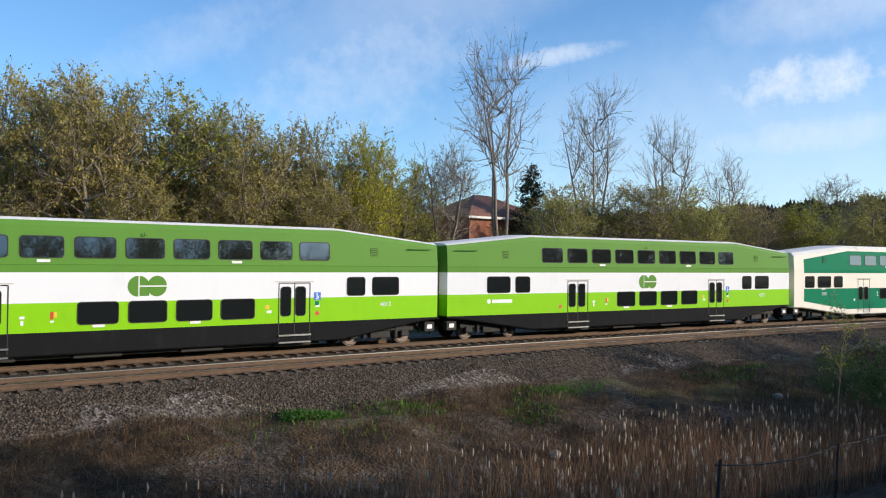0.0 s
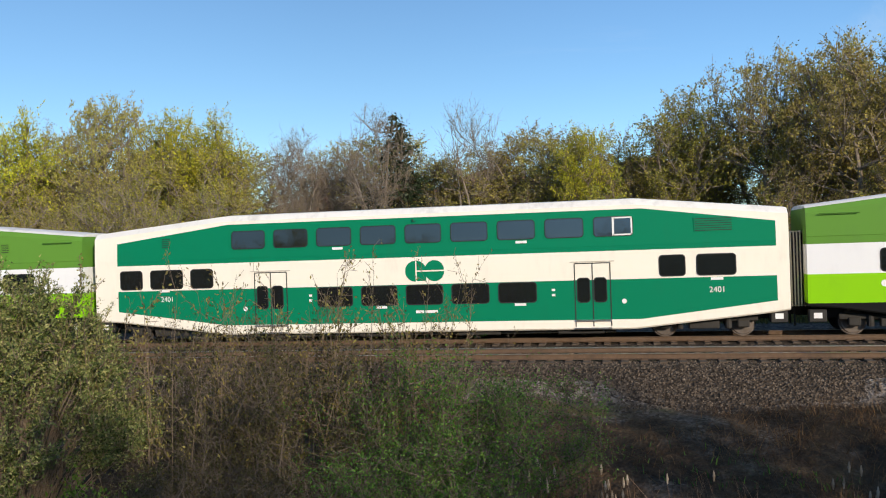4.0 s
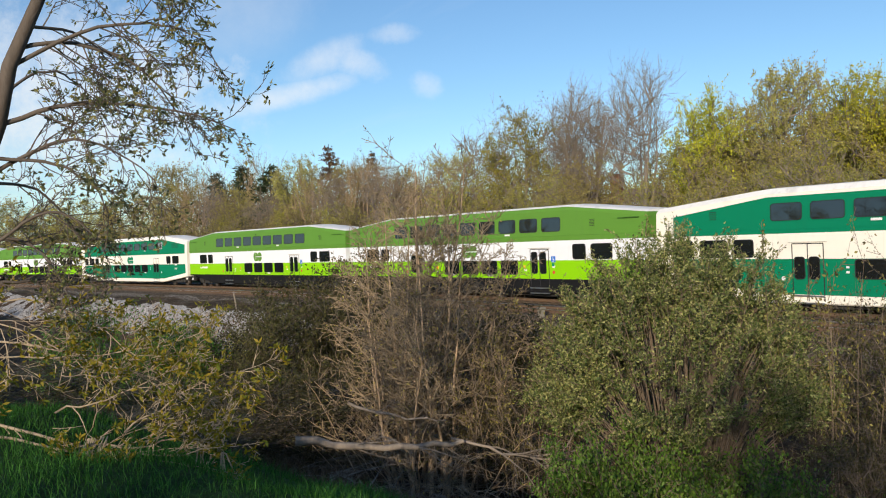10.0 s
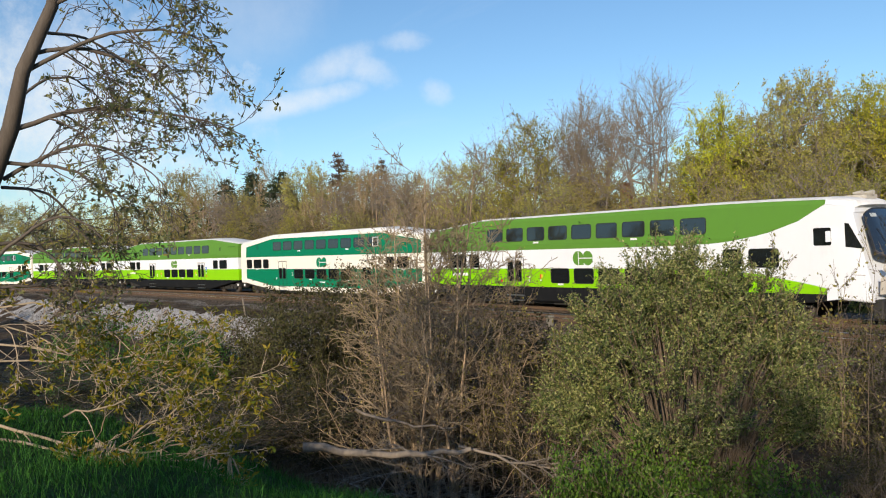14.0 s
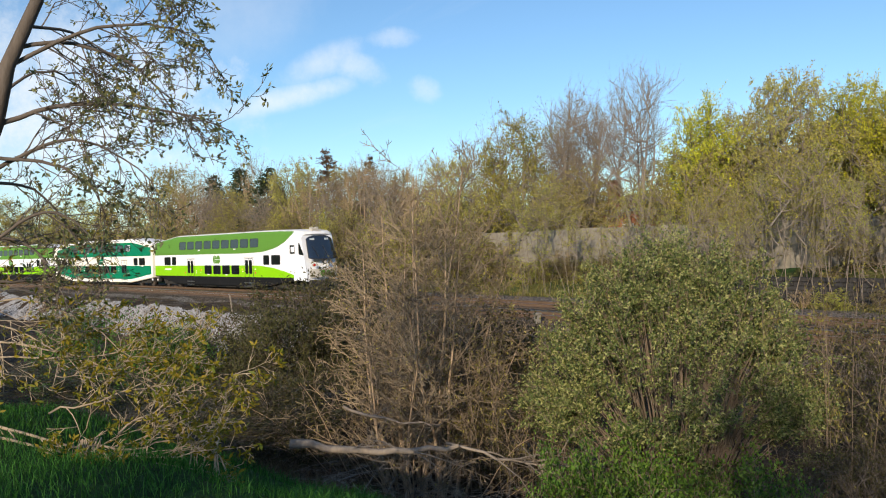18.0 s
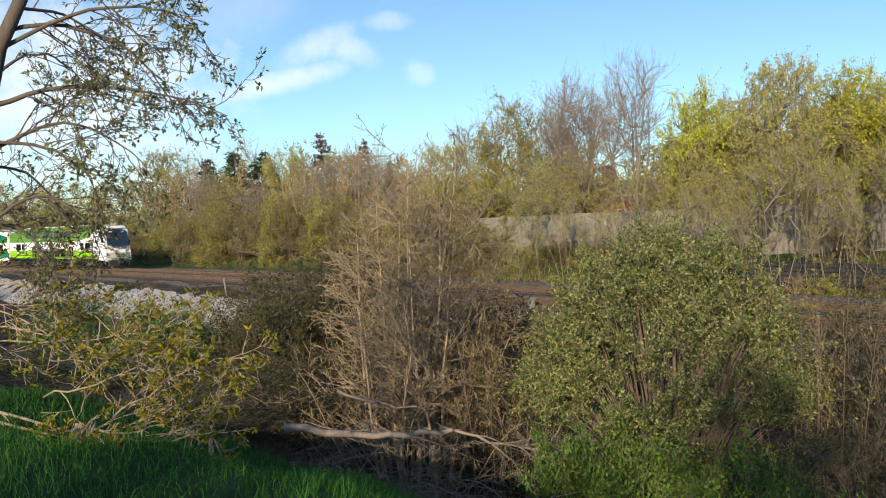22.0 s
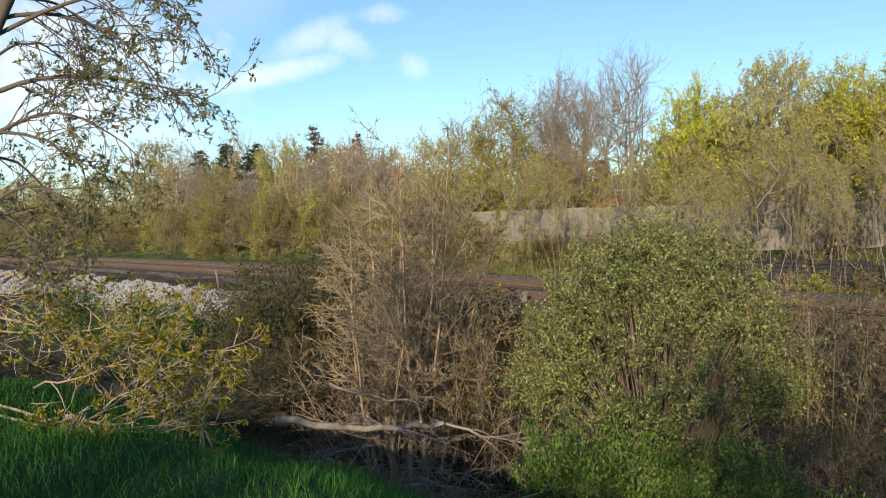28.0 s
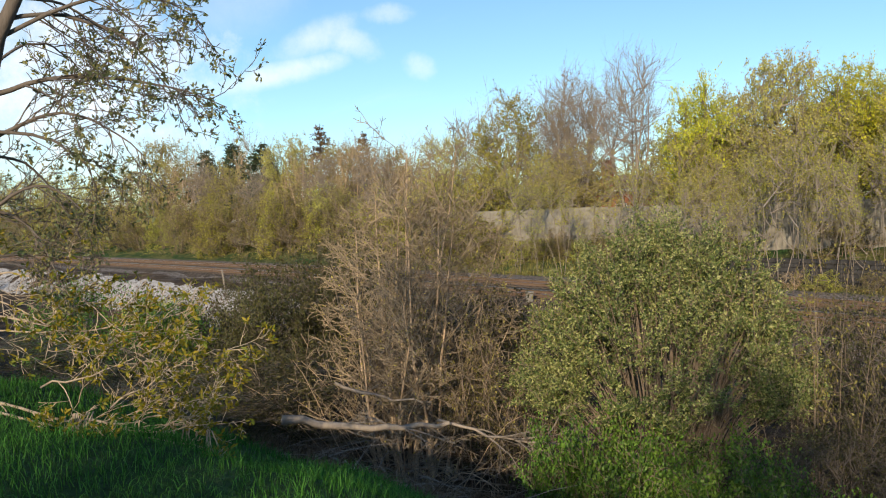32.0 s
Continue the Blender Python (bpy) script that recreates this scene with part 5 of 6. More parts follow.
# kind, bearing, elevation of the top, distance across the railway, half width in degrees
TREES = [
    ("olive", -12.0, 11.4, 54, 4.7), ("olive", -15.2, 12.0, 50, 4.3), ("yolive", -21.0, 11.5, 52, 4.3), ("olive", -25.1, 10.3, 49, 3.7), ("olive", -29.6, 9.6, 51, 3.1),
    ("yellow", -33.3, 9.3, 50, 2.3), ("olive", -36.4, 6.4, 55, 1.8), ("grey", -38.5, 8.8, 53, 2.9), ("bare", -42.3, 16.0, 58, 3.1), ("bare", -48.7, 12.9, 62, 1.9),
    ("conifer", -44.4, 6.6, 66, 1.3), ("bare", -53.4, 10.1, 60, 2.3), ("bare", -57.2, 7.6, 62, 1.8), ("olive", -46.7, 4.7, 50, 2.3), ("olive", -52.0, 5.5, 52, 3.1),
    ("olive", -55.6, 5.2, 50, 2.3), ("brown", -59.1, 4.4, 52, 2.3), ("green", -61.8, 4.3, 50, 2.0), ("grey", -63.7, 5.7, 70, 2.3), ("olive", -66.1, 4.7, 56, 2.0),
    ("yellow", 2.0, 7.7, 52, 2.1), ("olive", 4.3, 7.4, 56, 1.4), ("olive", -0.6, 7.5, 56, 1.4), ("yolive", -4.2, 9.7, 54, 3.3), ("olive", -6.3, 10.9, 58, 1.8),
    ("olive", -10.0, 11.9, 52, 3.5), ("olive", -15.4, 12.0, 56, 3.5), ("bare", 9.8, 9.9, 54, 2.5), ("mixcon", 16.1, 9.6, 52, 1.8), ("conifer", 14.0, 5.2, 58, 1.4),
    ("conifer", 7.5, 6.0, 60, 1.6), ("grey", 18.7, 7.4, 56, 1.8), ("grey", 21.6, 8.2, 54, 1.8), ("yellow", 27.2, 9.3, 50, 2.9), ("olive", 30.3, 7.8, 56, 2.0),
    ("olive", 33.2, 10.0, 52, 2.5), ("yolive", 38.2, 7.9, 51, 3.1), ("bare", 43.0, 11.6, 50, 2.3), ("grey", 46.7, 10.3, 54, 2.0), ("yolive", 51.0, 8.7, 48, 2.9),
    ("bare", 53.8, 7.6, 62, 2.0), ("bare", 51.4, 9.2, 64, 2.3), ("grey", 46.4, 10.3, 54, 1.8), ("bare", 42.7, 11.5, 52, 2.3), ("yellow", 38.8, 9.2, 49, 2.7),
    ("olive", 33.5, 9.9, 50, 3.1), ("yellow", 29.3, 9.4, 50, 2.7), ("olive", 35.9, 8.2, 55, 2.0), ("grey", 48.4, 8.0, 50, 1.6), ("olive", 55.4, 5.9, 46, 2.3),
    ("brown", 58.9, 5.4, 48, 2.3), ("grey", 61.9, 5.9, 50, 1.6), ("rust", 64.0, 6.4, 52, 1.4), ("rust", 61.1, 5.9, 56, 1.2), ("olive", 66.1, 6.0, 48, 1.4),
    ("conifer", 68.0, 5.2, 50, 1.6), ("conifer", 69.8, 5.2, 52, 1.6), ("bare", 68.7, 6.6, 60, 2.0), ("grey", 72.0, 5.5, 56, 1.6), ("conifer", 71.5, 4.8, 54, 1.3),
    ("olive", 74.5, 4.4, 46, 2.0), ("olive", 77.2, 4.2, 46, 2.0), ("olive", 79.9, 3.7, 46, 2.3), ("olive", 82.4, 3.3, 46, 2.3), ("olive", 85.1, 3.6, 46, 2.7),
    ("olive", 87.7, 3.6, 47, 2.7),
    ("olive", -13.6, 10.8, 57, 3.6), ("olive", -18.2, 11.3, 54, 3.8), ("yolive", -23.2, 10.4, 56, 3.6), ("olive", -27.4, 9.5, 54, 3.4), ("olive", -31.6, 8.9, 56, 3.0), ("yolive", -35.0, 7.6, 53, 2.4), ("olive", -18.0, 6.0, 48, 3.2), ("olive", -24.0, 5.5, 48, 3.2), ("olive", -30.0, 5.0, 48, 3.2),
]
for k_, az_, el_, n_, w_ in TREES:
    x_, y_, d_ = at(az_, n_)
    z_ = gz(x_, y_) - 0.1
    if k_ in ("conifer", "rust"):
        w_ *= 1.7
    put("grey" if k_ == "mixcon" else k_, x_, y_, z_, EYE + d_ * math.tan(radians(el_)) - z_, d_ * math.tan(radians(w_)), R.uniform(0, 6.28))
    if k_ == "mixcon":
        put("conifer", x_ + 1, y_ + 1.5, z_, (EYE + d_ * math.tan(radians(el_)) - z_) * 0.93, 0, R.uniform(0, 6.28))
# undergrowth along the far side, and a second rank of trees that closes the gaps
for i in range(78):
    az_ = -66 + i * 3.0 + R.uniform(-1, 1) if i < 34 else 36 + (i - 34) * 1.16 + R.uniform(-0.4, 0.4)
    n_ = R.uniform(40.3, 43.0)
    if 24 < az_ < 41 and i % 2:
        continue
    x_, y_, d_ = at(az_, n_)
    put(["scrub", "brush", "scrub"][i % 3], x_, y_, gz(x_, y_) - 0.1, (R.uniform(1.4, 2.5) if 24 < az_ < 53 else R.uniform(3.6, 6.0)) if az_ < 58 else R.uniform(5.0, 7.0), R.uniform(2.6, 3.8), R.uniform(0, 6.28))
for i in range(60):
    az_ = -64 + i * 2.6 + R.uniform(-1.5, 1.5)
    x_, y_, d_ = at(az_, R.uniform(56, 66))
    if -45 < az_ < -38 or 40.5 < az_ < 44.2:
        continue
    put(["olive", "grey", "olive", "olive"][i % 4], x_, y_, gz(x_, y_) - 0.1, R.uniform(6.5, 9.0), R.uniform(3.6, 4.6), R.uniform(0, 6.28))
for i in range(30):
    x_, y_, d_ = at(26.4 + i * 0.85 + R.uniform(-0.5, 0.5), R.uniform(37.5, 38.0) if i % 2 else R.uniform(39.5, 42))
    put("stem", x_, y_, gz(x_, y_) - 0.1, R.uniform(4.0, 8.0), 0, R.uniform(0, 6.28))
for az_, n_, h_, k_ in ((27.0, 50, 8.5, "olive"), (30.0, 52, 8.5, "yolive"), (32.5, 48, 8.0, "olive"), (36.5, 51, 8.0, "olive"), (46.6, 47, 8.0, "olive"), (47.8, 50, 8.0, "grey"), (38.8, 48, 8.0, "olive"), (49.2, 47, 7.5, "olive"), (56.0, 44, 6.5, "olive"), (59.5, 45, 6.5, "grey"), (63.0, 44, 6.5, "olive"), (67.0, 45, 6.0, "olive"), (71.0, 44, 6.0, "olive"), (75.5, 44, 6.0, "olive")):
    x_, y_, d_ = at(az_, n_)
    put(k_, x_, y_, gz(x_, y_) - 0.1, h_, 3.6, R.uniform(0, 6.28))
for i in range(15):
    x_, y_, d_ = at(56.5 + i * 1.25 + R.uniform(-0.4, 0.4), R.uniform(45, 50))
    z_ = gz(x_, y_) - 0.1
    put(["grey", "brown", "olive"][i % 3], x_, y_, z_, EYE + d_ * math.tan(radians(R.uniform(4.4, 6.3) - 0.03 * i)) - z_, d_ * math.tan(radians(1.9)), R.uniform(0, 6.28))
for i in range(9):
    x_, y_, d_ = at(37.5 + i * 1.5 + R.uniform(-0.4, 0.4), R.uniform(42.2, 43.2))
    put(["scrub", "brown", "brush"][i % 3], x_, y_, gz(x_, y_) - 0.1, R.uniform(1.4, 2.4), 1.8, R.uniform(0, 6.28))
for i in range(11):
    x_, y_, d_ = at(26.8 + i * 1.2 + R.uniform(-0.4, 0.4), R.uniform(42.0, 43.3))
    put("stem", x_, y_, gz(x_, y_) - 0.1, R.uniform(4.0, 7.0), 0, R.uniform(0, 6.28))
# trees behind the camera, whose shade lies on the ditch and the bank
for x_, y_, h_, k_ in ((-70, -24, 9, "olive"), (-62, -20, 9, "yolive"), (-54, -22, 9, "olive"), (-46, -20, 9, "green"), (-38, -22, 9, "olive"), (-30, -20, 8, "yolive"), (-21, -19, 7.0, "olive"), (-2, -16, 6.4, "grey"), (3.5, -17, 6.0, "yolive"), (8.5, -16, 8.2, "olive"), (14, -16, 10.2, "olive"), (18.5, -16, 10.4, "green"), (23.5, -15, 11.6, "green"), (28.5, -13, 12.2, "green"), (33, -14, 12.8, "green"), (37, -13, 7.8, "green"), (42.5, -14, 7.6, "olive"), (48.5, -14, 10.6, "green"), (54.5, -16, 12.6, "olive"), (60, -14, 13.4, "olive"), (66.5, -13, 13.0, "yolive"), (72, -15, 12.6, "olive"), (79, -14, 10.4, "olive"), (-90, -26, 10, "olive"), (-80, -24, 10, "olive"), (-105, -26, 10, "green"), (-6, -30, 9, "grey"), (3, -32, 9, "grey")):
    put(k_, x_, y_, gz(x_, y_), h_, 2.8, R.uniform(0, 6.28))

# unseen trees added far behind the camera, to darken what the coach windows reflect
for i in range(26):
    a_ = radians(95 + i * 5.2 + R.uniform(-1.5, 1.5))
    d_ = R.uniform(74, 84)
    x_, y_ = d_ * math.sin(a_), d_ * math.cos(a_)
    put(["olive", "grey", "green"][i % 3], x_, y_, gz(x_, y_), R.uniform(12, 17), 6.0, R.uniform(0, 6.28))

# low brush added out of view in front of those trees
for i in range(20):
    a_ = radians(98 + i * 6 + R.uniform(-1.5, 1.5))
    x_, y_ = 62 * math.sin(a_), 62 * math.cos(a_)
    put("brush" if i % 2 else "scrub", x_, y_, gz(x_, y_), R.uniform(5, 7), 5.0, R.uniform(0, 6.28))

# ---- foreground shrubs ----
def polar(az, d, z):
    return (-d * math.sin(radians(az)), d * math.cos(radians(az)), z)


def dome(bx, by, bz, w, top, low, n, twigs, sway=0.12):
    """A round bush: stems fan up from the base to an even, close crown; rows in world metres round the base."""
    rows = []
    for i in range(n):
        u = R.normal(size=3)
        u[2] = abs(u[2]) - 0.12
        u /= np.linalg.norm(u)
        az = math.atan2(u[1], u[0])
        e = R.uniform(0.7, 1.0) ** 0.6 * (1 - 0.10 * math.sin(3 * az + 1.0) * math.sin(4 * u[2] + 1) - 0.06 * R.uniform())
        zc = low + (top - low) * 0.47
        taper = w * e * (1 - 0.22 * max(0.0, u[2]) - 0.12 * max(0.0, -u[2]))
        q = np.array([u[0] * taper, u[1] * taper, zc + u[2] * (top - zc) * e - 0.05])
        a0 = az + R.normal() * 0.5
        p = np.array([0.35 * math.cos(a0), 0.35 * math.sin(a0), low - 0.25])
        c = p * 0.45 + q * 0.55 + np.array([-0.2 * q[0], -0.2 * q[1], 0.15 * (top - low)]) + R.normal(size=3) * sway
        pts = [p * (1 - t) ** 2 + 2 * c * t * (1 - t) + q * t * t for t in np.linspace(0, 1, 7)]
        for k in range(6):
            rows.append((*pts[k], *pts[k + 1], 0.02 * (1 - 0.14 * k), 0.02 * (0.86 - 0.14 * k), 0 if i < 14 else 1))
        for _ in range(twigs):
            f = R.uniform(0.72, 1.0) * 6
            k = min(5, int(f))
            b = pts[k] * (1 - f + k) + pts[k + 1] * (f - k)
            d = (pts[6] - pts[4]) / (np.linalg.norm(pts[6] - pts[4]) + 1e-6) * 0.5 + R.normal(size=3) * 0.5 + np.array([0, 0, 0.35])
            d /= np.linalg.norm(d)
            l = R.uniform(0.18, 0.42)
            m = b + d * l
            for _try in range(3):
                if np.linalg.norm((m - [0, 0, zc]) / [w, w, top - zc]) > 1.03:
                    m = b + (m - b) * 0.6
            rows.append((*b, *m, 0.005, 0.003, 2))
    return np.array(rows)


bx, by, bz = polar(40.9, 15.6, 0)
bz = gz(bx, by)
seg = dome(bx, by, bz, 3.0, 3.75 - bz, 0.0, 400, 14, 0.05)
plant("willow_bush", "large round willow bush in small grey-green leaf", "shrub", seg, B_BROWN, L_WILLOW, 120000, 0.052, R, 1, 0.03, 0.36, far=True, m=pose(bx, by, bz))

for az_, d_, hh, ww, nn in ((46.6, 13.2, 2.0, 1.3, 5200), (43, 12.6, 2.1, 1.5, 6000), (38.8, 12.2, 1.9, 1.6, 6000), (35.0, 12.4, 1.8, 1.5, 5600), (32.4, 12.6, 1.9, 1.0, 3000)):
    x_, y_, _ = polar(az_, d_, 0)
    seg = skeleton(R, stems(R, 18, 0.9, 1.7, 0.012, 0.6), (8, 5), (0.4, 0.5), (45, 50), (0.14, 0.18, 0.2), (-0.03, 0.03, 0.0), segs=(5, 3, 2))
    h_, w_ = extent(seg)
    plant("bramble", "low bramble with fresh green leaves", "shrub", seg, B_BROWN, L_LEAF, int(nn * 2.0), 0.056, R, 0, 0.08, 0.6, "brambles under the willow", Matrix.LocRotScale((x_, y_, gz(x_, y_)), None, (ww / w_, ww / w_, hh / h_)), leaf_from=1)

# many-stemmed bare shrub: upright stems with fine side twigs, arching canes at its foot
x_, y_ = -15.7, 9.7
z_ = gz(x_, y_)
seg = []
UP = []
for i in range(19):
    # even spread over a round foot; the middle stems are the tallest
    a, q = 2.4 * i + R.uniform(-0.2, 0.2), ((i + 0.5) / 19) ** 0.55
    lean = 0.25 * q + R.normal() * 0.03
    UP.append(((1.0 * q * math.cos(a), 1.0 * q * math.sin(a), -0.2), (lean * math.cos(a), lean * math.sin(a), 1.0), (7.7 - 3.3 * q * q) * R.uniform(0.82, 1.03), R.uniform(0.042, 0.064) * (1.1 - 0.35 * q)))
seg.append(skeleton(R, UP, (20, 6, 3), (0.30, 0.42, 0.5), (54, 48, 44), (0.045, 0.15, 0.2, 0.2), (0.03, 0.05, 0.06, 0.04), first=(0.16, 0.15, 0.1, 0.1), segs=(10, 5, 3, 1)))
CANE = []
for i in range(30):
    a, q = R.uniform(0, 6.283), R.uniform(0.3, 2.3)
    CANE.append(((q * math.cos(a), q * math.sin(a), -0.15), (R.uniform(0.3, 0.9) * math.cos(a), R.uniform(0.3, 0.9) * math.sin(a), 1.0), R.uniform(1.8, 3.6), 0.013))
seg.append(skeleton(R, CANE, (8, 4), (0.35, 0.4), (50, 45), (0.08, 0.18, 0.2), (-0.09, -0.02, 0.0), segs=(8, 3, 2)))
seg = np.concatenate(seg)
seg[:, 6:8] = np.maximum(seg[:, 6:8], 0.0068)
plant("bare_shrub", "tall many-stemmed bare shrub with tan bark and few buds", "shrub", seg, B_TAN, L_OLIVE, 6500, 0.048, R, 0, 0.03, 0.5, m=pose(x_, y_, z_), twig_m=B_TWIG, fat=1.0, split="stem")

for az_, d_, top, ww, lf, nn, st in ((26.0, 17.0, 2.3, 2.1, L_DUSK, 1800, 12), (29.2, 18.5, 2.1, 1.7, L_DUSK, 1500, 12), (74.6, 27.0, 1.5, 1.7, L_FRESH, 2600, 8), (79.8, 28.0, 1.9, 1.8, L_FRESH, 2600, 8), (71.0, 30.0, 1.6, 1.6, L_DUSK, 2200, 8), (68.3, 26.0, 1.8, 1.8, L_DUSK, 2400, 10), (20.5, 16.0, 1.9, 2.1, L_DUSK, 2200, 12), (15.0, 15.5, 1.9, 2.1, L_FRESH, 2600, 12), (10.5, 15.5, 1.6, 2.0, L_FRESH, 2400, 10), (6.0, 16.0, 1.0, 1.7, L_FRESH, 2200, 8), (28.8, 14.0, 0.7, 1.3, L_DUSK, 1600, 10), (25.0, 13.0, 0.3, 1.2, L_DUSK, 1600, 10), (17.5, 13.0, 0.4, 1.6, L_FRESH, 2000, 10), (12.0, 13.0, 0.4, 1.7, L_FRESH, 2000, 10), (62.5, 27.0, 3.2, 2.4, L_DUSK, 2400, 12), (65.5, 30.0, 2.8, 2.4, L_DUSK, 2600, 12), (54.0, 21.0, 1.9, 2.2, L_DUSK, 2600, 10), (51.5, 18.0, 0.9, 1.5, L_DUSK, 2200, 10), (-64.4, 35.0, 0.3, 1.6, L_FRESH, 1400, 6), (-67.5, 33.0, 0.9, 2.0, L_FRESH, 1600, 6), (70, 38, -0.2, 1.8, L_GREEN, 1600, 6), (75, 42, 0.0, 2.0, L_GREEN, 1600, 6), (86.5, 20.0, 1.2, 2.4, L_DUSK, 2600, 10), (82.0, 18.0, 0.7, 2.4, L_DUSK, 2600, 10), (77.0, 17.0, 0.3, 2.3, L_DUSK, 2600, 10), (72.5, 18.5, 0.4, 2.3, L_DUSK, 2600, 10), (68.5, 20.0, 0.6, 2.2, L_DUSK, 2600, 10), (79.5, 23.0, 0.4, 2.2, L_DUSK, 2400, 10), (75.5, 22.0, 0.3, 2.2, L_DUSK, 2400, 10)):
    x_, y_, _ = polar(az_, d_, 0)
    z_ = gz(x_, y_)
    seg = crowned(10.0, 6.0, 0.0, 90, 9, 3, 1.5, max(4, st // 2), 0.25, 0.25, 0.4)()
    h_, w_ = extent(seg)
    plant("scrub_bush", "scrubby bush of thin brown stems with small new leaves", "shrub", seg, B_DARKGREY, lf, int(nn * 5), 0.115 if d_ < 20 else 0.18, R, 1, 0.22, 0.5, group="bushes along the ditch", far=True, m=Matrix.LocRotScale((x_, y_, z_), None, (ww / w_, ww / w_, (top - z_) / h_)))

# thin whips in young leaf that stand above the bushes
for az_, d_, top in ((32.0, 15.4, 3.5), (25.5, 16.5, 3.2), (22.5, 16.0, 3.4), (19.5, 16.4, 3.5), (16.2, 16.0, 3.4), (13.0, 16.2, 3.2), (54.5, 17.6, 3.0), (51.0, 17.0, 2.6)):
    x_, y_, _ = polar(az_, d_, 0)
    z_ = gz(x_, y_)
    seg = skeleton(R, stems(R, 9, 0.8, 4.0, 0.014, 0.22), (9, 3), (0.2, 0.5), (40, 45), (0.06, 0.14, 0.2), (0.03, 0.05, 0.04), first=(0.3, 0.1), segs=(8, 3, 1))
    h_, w_ = extent(seg)
    plant("whip_shrub", "thin upright shoots with sparse young leaves", "shrub", seg, B_BROWN, L_SCRUB, 1500, 0.055, R, 0, 0.03, 0.5, "whips along the ditch", Matrix.LocRotScale((x_, y_, z_), None, (1, 1, (top - z_) / h_)), leaf_from=1, split="stem")

# the tree at the edge of the bank: its trunk leans in and long limbs hang out over the slope
tx, ty = -9.6, 0.25
base = np.array([tx, ty, gz(tx, ty) - 0.2])


def spot(az, el, d):
    return np.array(bearing(az, el)) * d + np.array([0, 0, EYE])


def bough(a, b, c, r, n, reach, rise, hang=0.0, wig=0.05):
    """A limb that bends from bearing a over b to c (az, el, distance), with n side shoots; rows of all levels."""
    a, b, c = spot(*a), spot(*b), spot(*c)
    b = 2 * b - (a + c) / 2
    t = np.linspace(0, 1, 13)[:, None]
    pts = a * (1 - t) ** 2 + 2 * b * t * (1 - t) + c * t * t
    pts[1:] += np.cumsum(R.normal(size=(12, 3)) * wig * 0.5, 0) * 0.6
    rows = [(*pts[k], *pts[k + 1], max(0.004, r * (1 - 0.07 * k)), max(0.004, r * (0.93 - 0.07 * k)), 0) for k in range(12)]
    starts = []
    for i in range(n):
        f = (0.10 + 0.9 * (i + R.uniform(0, 1)) / n) * 12
        k = min(11, int(f))
        p = pts[k] + (pts[k + 1] - pts[k]) * (f - k)
        d = (pts[k + 1] - pts[k]) / np.linalg.norm(pts[k + 1] - pts[k])
        w = R.normal(size=3)
        w -= d * (w @ d)
        w /= np.linalg.norm(w)
        starts.append((p, d * 0.7 + w * 0.65 + np.array([0, 0, rise]), reach * R.uniform(0.5, 1.25) * (1.2 - 0.05 * f), max(0.006, r * (1 - 0.07 * k) * 0.5)))
    side = skeleton(R, starts, (5, 2), (0.45, 0.5), (42, 45), (0.13, 0.2, 0.2), (hang, 0.05, 0.05), segs=(6, 3, 1))
    side[:, 8] += 1
    return np.concatenate([np.array(rows), side])


trunk_rows, p_prev, r_prev = [], base, 0.11
for az_, el_, d_, r_ in ((87.3, -2, 9.4, 0.1), (86.1, 3, 9.1, 0.09), (84.3, 8, 8.8, 0.078), (83.5, 11.5, 8.65, 0.066), (81.7, 15.5, 8.6, 0.056), (80.8, 20, 8.6, 0.044), (80.0, 26, 8.7, 0.03)):
    q = spot(az_, el_, d_)
    trunk_rows.append((*p_prev, *q, r_prev, r_, 0))
    p_prev, r_prev = q, r_
HANGING = [np.array(trunk_rows)]
for a, b, c, r, n in [
        ((84.2, 8.0, 8.8), (77.5, 9.6, 8.4), (69.2, 7.6, 8.0), 0.026, 16), ((83.4, 11.5, 8.7), (76.0, 14.5, 8.3), (70.0, 13.2, 7.9), 0.022, 15),
        ((83.2, 12.5, 8.7), (77.0, 12.2, 8.5), (71.5, 7.5, 8.2), 0.022, 14), ((84.8, 5.0, 9.0), (79.0, 6.8, 8.6), (73.0, 3.2, 8.3), 0.022, 14),
        ((81.8, 15.5, 8.6), (76.0, 17.5, 8.3), (71.8, 15.5, 8.1), 0.02, 13), ((84.6, 6.0, 8.9), (80.0, 5.0, 8.7), (77.0, 1.4, 8.6), 0.02, 12),
        ((85.5, 0.0, 9.2), (81.0, 2.6, 8.8), (76.5, -1.5, 8.6), 0.02, 12), ((82.5, 14.0, 8.6), (79.0, 13.0, 9.2), (75.0, 10.0, 9.4), 0.018, 12),
        ((84.9, 4.5, 9.0), (81.5, 3.5, 9.4), (78.5, -0.5, 9.5), 0.018, 11), ((81.0, 18.5, 8.6), (77.5, 19.5, 8.6), (74.5, 18.5, 8.7), 0.018, 11),
        ((84.0, 9.5, 8.8), (80.5, 11.2, 9.2), (77.0, 7.0, 9.4), 0.016, 11), ((85.4, 1.0, 9.2), (82.5, 0.0, 9.2), (79.5, -4.0, 9.0), 0.02, 11), ((85.6, -1.5, 9.2), (82.5, -1.5, 9.4), (80.0, -2.8, 9.6), 0.018, 10)]:
    HANGING.append(bough(a, b, (c[0] + 1.3, c[1], c[2]), r, n, 0.8, -0.05, -0.05))
seg = np.concatenate(HANGING)
plant("leaning_tree", "leaning tree at the bank with drooping limbs and new leaves", "tree", seg, B_DARKGREY, L_GREYGREEN, 7200, 0.052, R, 0, 0.035, 0.42, leaf_from=2, twig_m=B_DARKGREY, bunch=6, split="limb")

